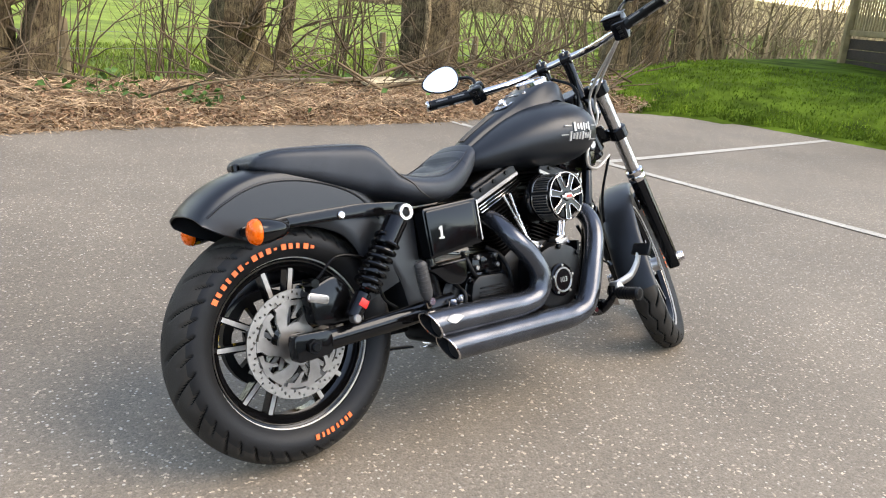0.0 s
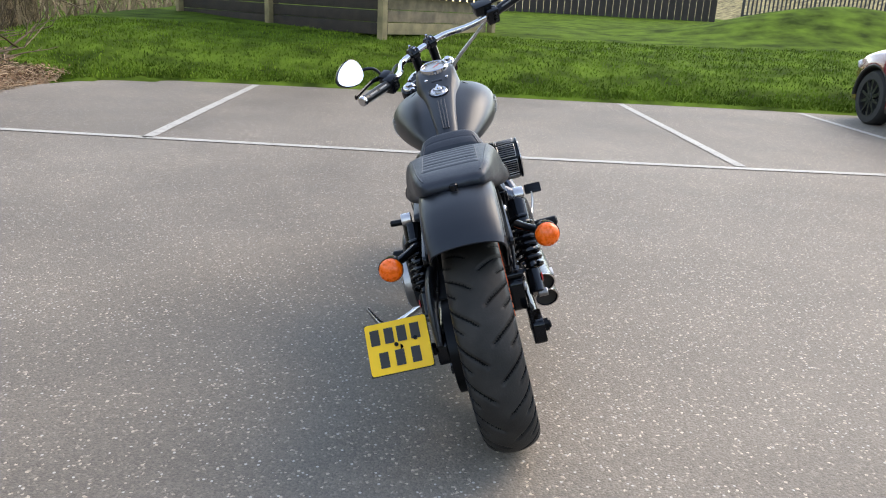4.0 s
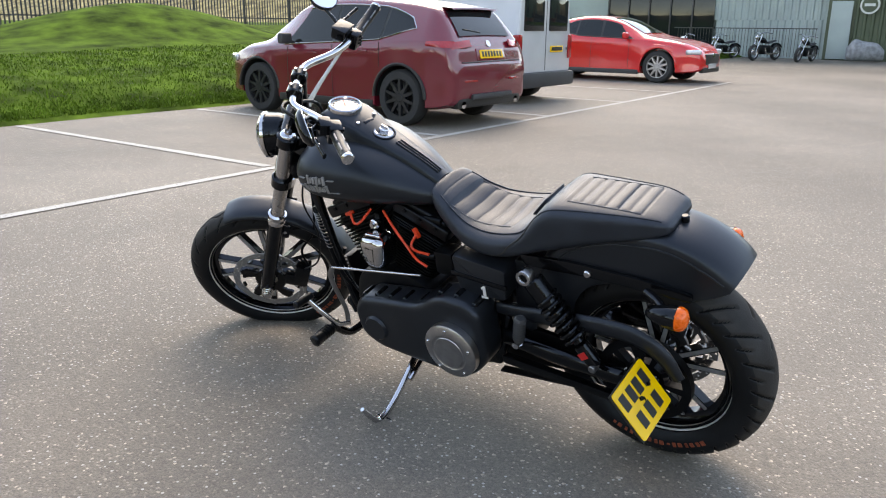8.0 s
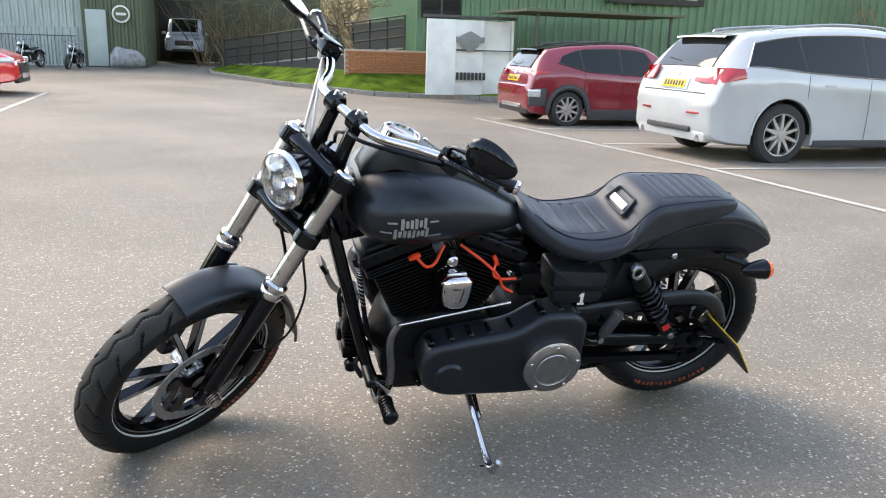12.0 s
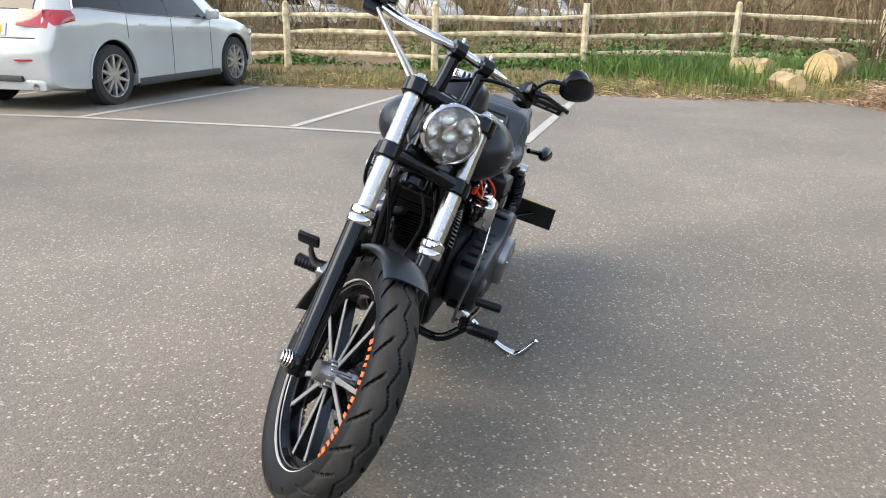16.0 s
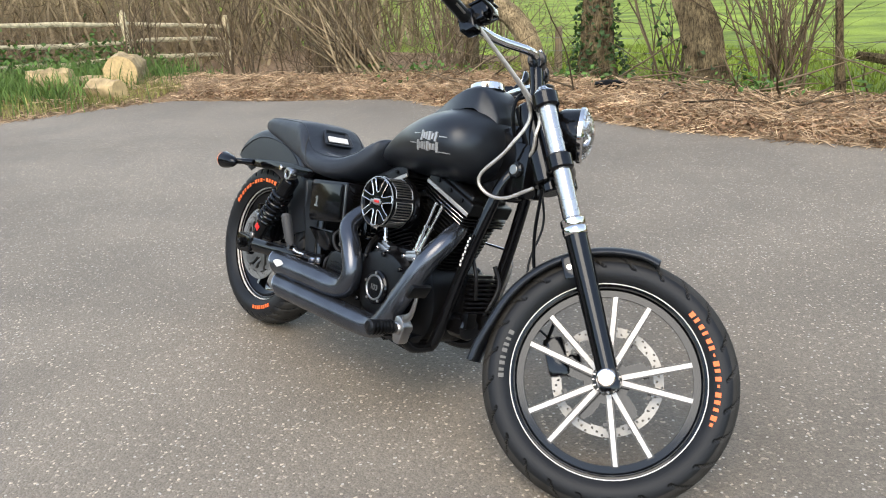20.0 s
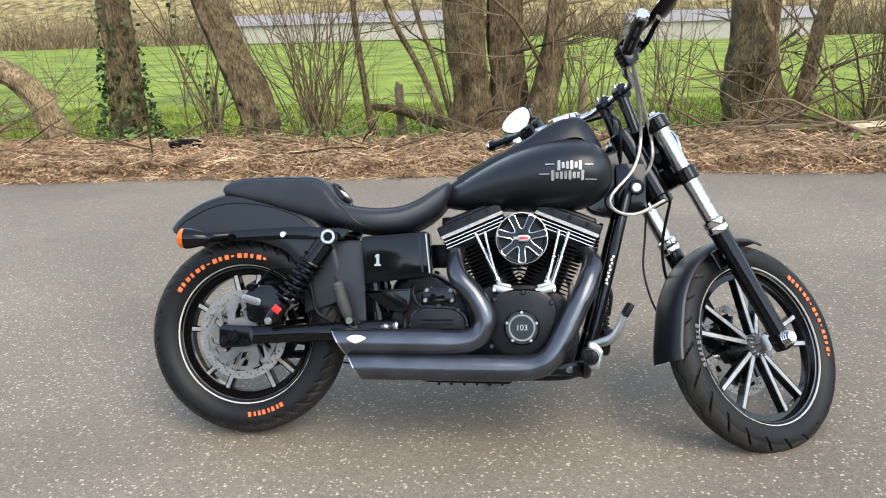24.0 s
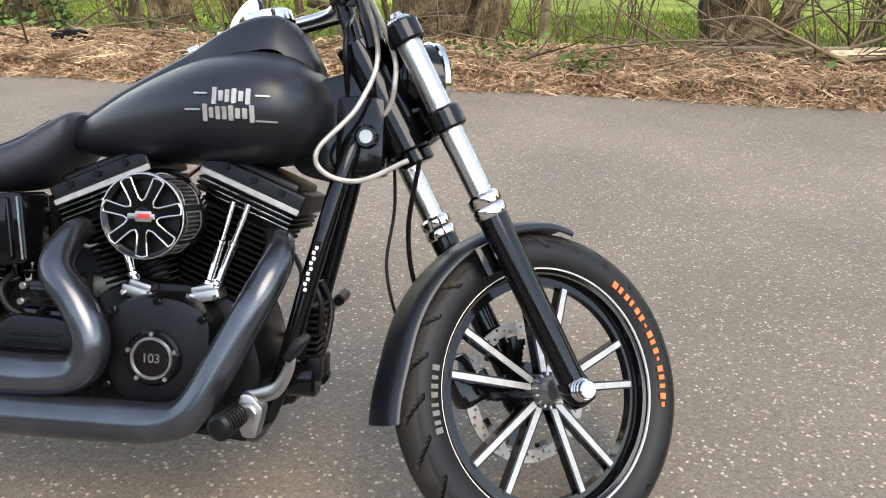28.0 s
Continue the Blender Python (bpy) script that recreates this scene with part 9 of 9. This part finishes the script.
for r in range(15):
    for c in range(14):
        o = new("brick", bme)
        o.parent = green
        o.matrix_world = DIP @ pose(-2.52 - 0.225 * c - (0.112 if r % 2 else 0), -21.07, 0.08 + 0.076 * r)
part("brick_base", box((-17.8, -20.55, 0.62), (24.5, 0.9, 1.22), 0.002), BRICK, green, "orange brick base wall")
sg = part("sign_panel", box((-12.2, -20.35, 3.3), (3.4, 0.06, 0.9), 0.01), BLACKP, green, "dark sign with masked white lettering")
for k in range(5):
    part("masked_word", box((-13.4 + 0.62 * k, -20.3, 3.28), (0.46, 0.03, 0.5), 0.02), WHITEBOARD, sg)
# white display shelter with its canopy
sl = thing("white_shelter", DIP, "white panelled store with a faded emblem and a dark canopy", "shelter")
for k in range(3):
    part("panel", box((-4.45 - 0.83 * k, -18.0 - 0.15 * k, 1.1), (0.80, 0.06, 1.95), 0.008, rot=None), WHITEBOARD, sl, "white sheet panel")
part("cap_rail", box((-5.3, -18.15, 2.15), (2.6, 0.14, 0.08), 0.01, rot=None), TRIM, sl)
part("mid_rail", box((-5.3, -18.08, 1.3), (2.5, 0.10, 0.03), 0.004), TRIM, sl)
part("side_wall", box((-6.55, -19.3, 1.1), (0.06, 2.2, 2.0), 0.01), WHITEBOARD, sl)
part("emblem", slab(round_poly([(-5.55, 1.65), (-5.25, 1.8), (-4.95, 1.65), (-5.0, 1.4), (-5.25, 1.25), (-5.5, 1.4)], 0.05), -18.0, -17.97, 0.002), mat("faded_grey", (0.16, 0.17, 0.17), 0.7), sl, "faded dark emblem")
for k in range(9):
    part("masked_word", box((-5.68 + 0.108 * k, -18.0, 0.62), (0.078, 0.03, 0.20), 0.01), BLACKP, sl)
for k in (-1, 1):
    part("emblem_wing", slab(round_poly([(-5.25 + k * 0.18, 1.60), (-5.25 + k * 0.42, 1.66), (-5.25 + k * 0.40, 1.50), (-5.25 + k * 0.18, 1.46)], 0.02), -17.995, -17.972, 0.002), bpy.data.materials["faded_grey"], sl, "faded dark emblem wing")
part("canopy", box((-8.6, -18.0, 2.35), (4.6, 2.6, 0.08), 0.01), OLIVE, sl, "dark green canopy roof")
for x in (-6.7, -10.6):
    part("canopy_post", box((x, -16.9, 1.15), (0.06, 0.06, 2.3), 0.005), TRIM, sl)
# grass island, kerb and ramp rail
isl = [(1.4, -30.0), (1.3, -27.5), (-0.5, -23.0), (-3.0, -19.5), (-6.5, -17.6), (-8.4, -17.2), (-8.4, -20.6), (-2.5, -21.3), (0.5, -30.5)]
ibm = bmesh.new()
iz = [0.06, 0.02, -0.05, -0.06, -0.07, -0.07, 0.24, 0.44, 0.25]
itop = [ibm.verts.new((x, y, z)) for (x, y), z in zip(isl, iz)]
ilow = [ibm.verts.new((x, y, -0.3)) for x, y in isl]
for k in range(len(isl)):
    ibm.faces.new((itop[k], itop[(k + 1) % 9], ilow[(k + 1) % 9], ilow[k]))
bmesh.ops.triangulate(ibm, faces=[ibm.faces.new(itop)])
tagged(part("grass_island", ibm, GRASS, smooth=False), "sloping grass island beside the lane", "grass", kind="structure")
KERB = mat("kerb_concrete", (0.17, 0.16, 0.145), 0.85, var=0.2, scale=8)
kr = thing("kerb", ident(), "low concrete kerb round the grass island", "kerb", kind="structure")
kp = isl[:6]
for p, q in zip(kp, kp[1:]):
    L = math.hypot(q[0] - p[0], q[1] - p[1])
    n = max(1, round(L / 0.92))
    d = (V((*q, 0)) - V((*p, 0))) / n
    for k in range(n):
        c = V((*p, 0)) + d * (k + 0.5)
        c.z = slope(c.x, c.y) + 0.06
        part("kerb_stone", box((0, 0, 0), (d.length - 0.012, 0.12, 0.16), 0.015, 1), KERB, kr, m=Matrix.Translation(c) @ pose(0, 0, 0, 0, 0, math.degrees(math.atan2(d.y, d.x))))
rp = thing("ramp", DIP, "dark access ramp with black mesh railings", "ramp")
part("ramp_deck", loft([[(0.8, -30.5, 0.1), (0.8, -31.8, 0.1), (0.8, -31.8, 0.3), (0.8, -30.5, 0.3)], [(-5.2, -22.6, 0.6), (-5.2, -24.0, 0.6), (-5.2, -24.0, 1.35), (-5.2, -22.6, 1.35)]]), TRIM, rp, smooth=False)
for k in range(14):
    u = k / 13
    part("rail_post", cyl((0.8 - 6 * u, -30.5 + 7.9 * u, 0.2 + 0.95 * u), (0.8 - 6 * u, -30.5 + 7.9 * u, 1.35 + 1.05 * u), 0.03, 8), BLACKP, rp)
for h in (0.45, 0.75, 1.1):
    part("handrail", cyl((0.8, -30.5, 0.25 + h), (-5.2, -22.6, 1.3 + h), 0.028, 8), BLACKP, rp)
part("infill_panel", loft([[(0.8, -30.52, 0.4), (0.8, -30.5, 0.4), (0.8, -30.5, 1.3), (0.8, -30.52, 1.3)], [(-5.2, -22.62, 1.4), (-5.2, -22.6, 1.4), (-5.2, -22.6, 2.3), (-5.2, -22.62, 2.3)]]), BLACKP, rp, smooth=False)
rng = random.Random(60)
la = thing("tree", pose(-3.3, -22.6, -0.08), "pale bare tree leaning over the grass island", "tree")
part("trunk", trunk_mesh([(0, 0, 0), (0.3, 0, 0.8), (0.9, 0.1, 2.2), (1.6, 0.2, 4.5)], [0.2, 0.15, 0.12, 0.06], rng), PALEBARK, la)
tw = []
for _ in range(16):
    u = rng.uniform(0.25, 1)
    grow((1.5 * u, 0.2 * u, 4.2 * u), (rng.uniform(-1, 1), rng.uniform(-1, 1), rng.uniform(-0.1, 1)), rng.uniform(1.0, 2.2), 0.03, 2, rng, tw)
sticks("crown", tw, TWIG, la, 4)

# vehicles glimpsed beyond the rail fence
for i, (x, y, a, pm) in enumerate(((-31, -9.5, 55, WHITE1), (-33, -4.0, 70, SILVERP), (-30, -14.5, 80, WHITE2))):
    car("parked_car" if i else "parked_van", pose(x, y, 0.1, 0, 0, a), 4.4, 1.8, 1.6 if i else 1.95, 2.6, 0, 0.32, TALL if i else BOXVAN, pm, ALLOY, 5, "pale vehicle parked beyond the fence", "car" if i else "van", (-0.478, -0.40, 0.11, 0.265), SUVWIN if i else [(0.04, 0.22, 0.04, 0.13)], van=not i)
# long pale sheds across the pasture
for x, w in ((-18, 26), (22, 18)):
    b = thing("far_shed", pose(x, 84, under(x, 84)), "long pale farm shed across the pasture", "building", "far sheds")
    part("wall", box((0, 0, 0.9), (w, 8, 1.8), 0.05), bpy.data.materials["far_sheet"] if x > 0 else mat("far_sheet", (0.30, 0.29, 0.27), 0.8, var=0.1), b)
    part("roof", slab([(-4.4, 1.8), (4.4, 1.8), (0, 3.0)], -w / 2 - 0.3, w / 2 + 0.3, 0.02, "yz"), mat("slate_roof", (0.20, 0.19, 0.19), 0.8) if x < 0 else bpy.data.materials["slate_roof"], b)
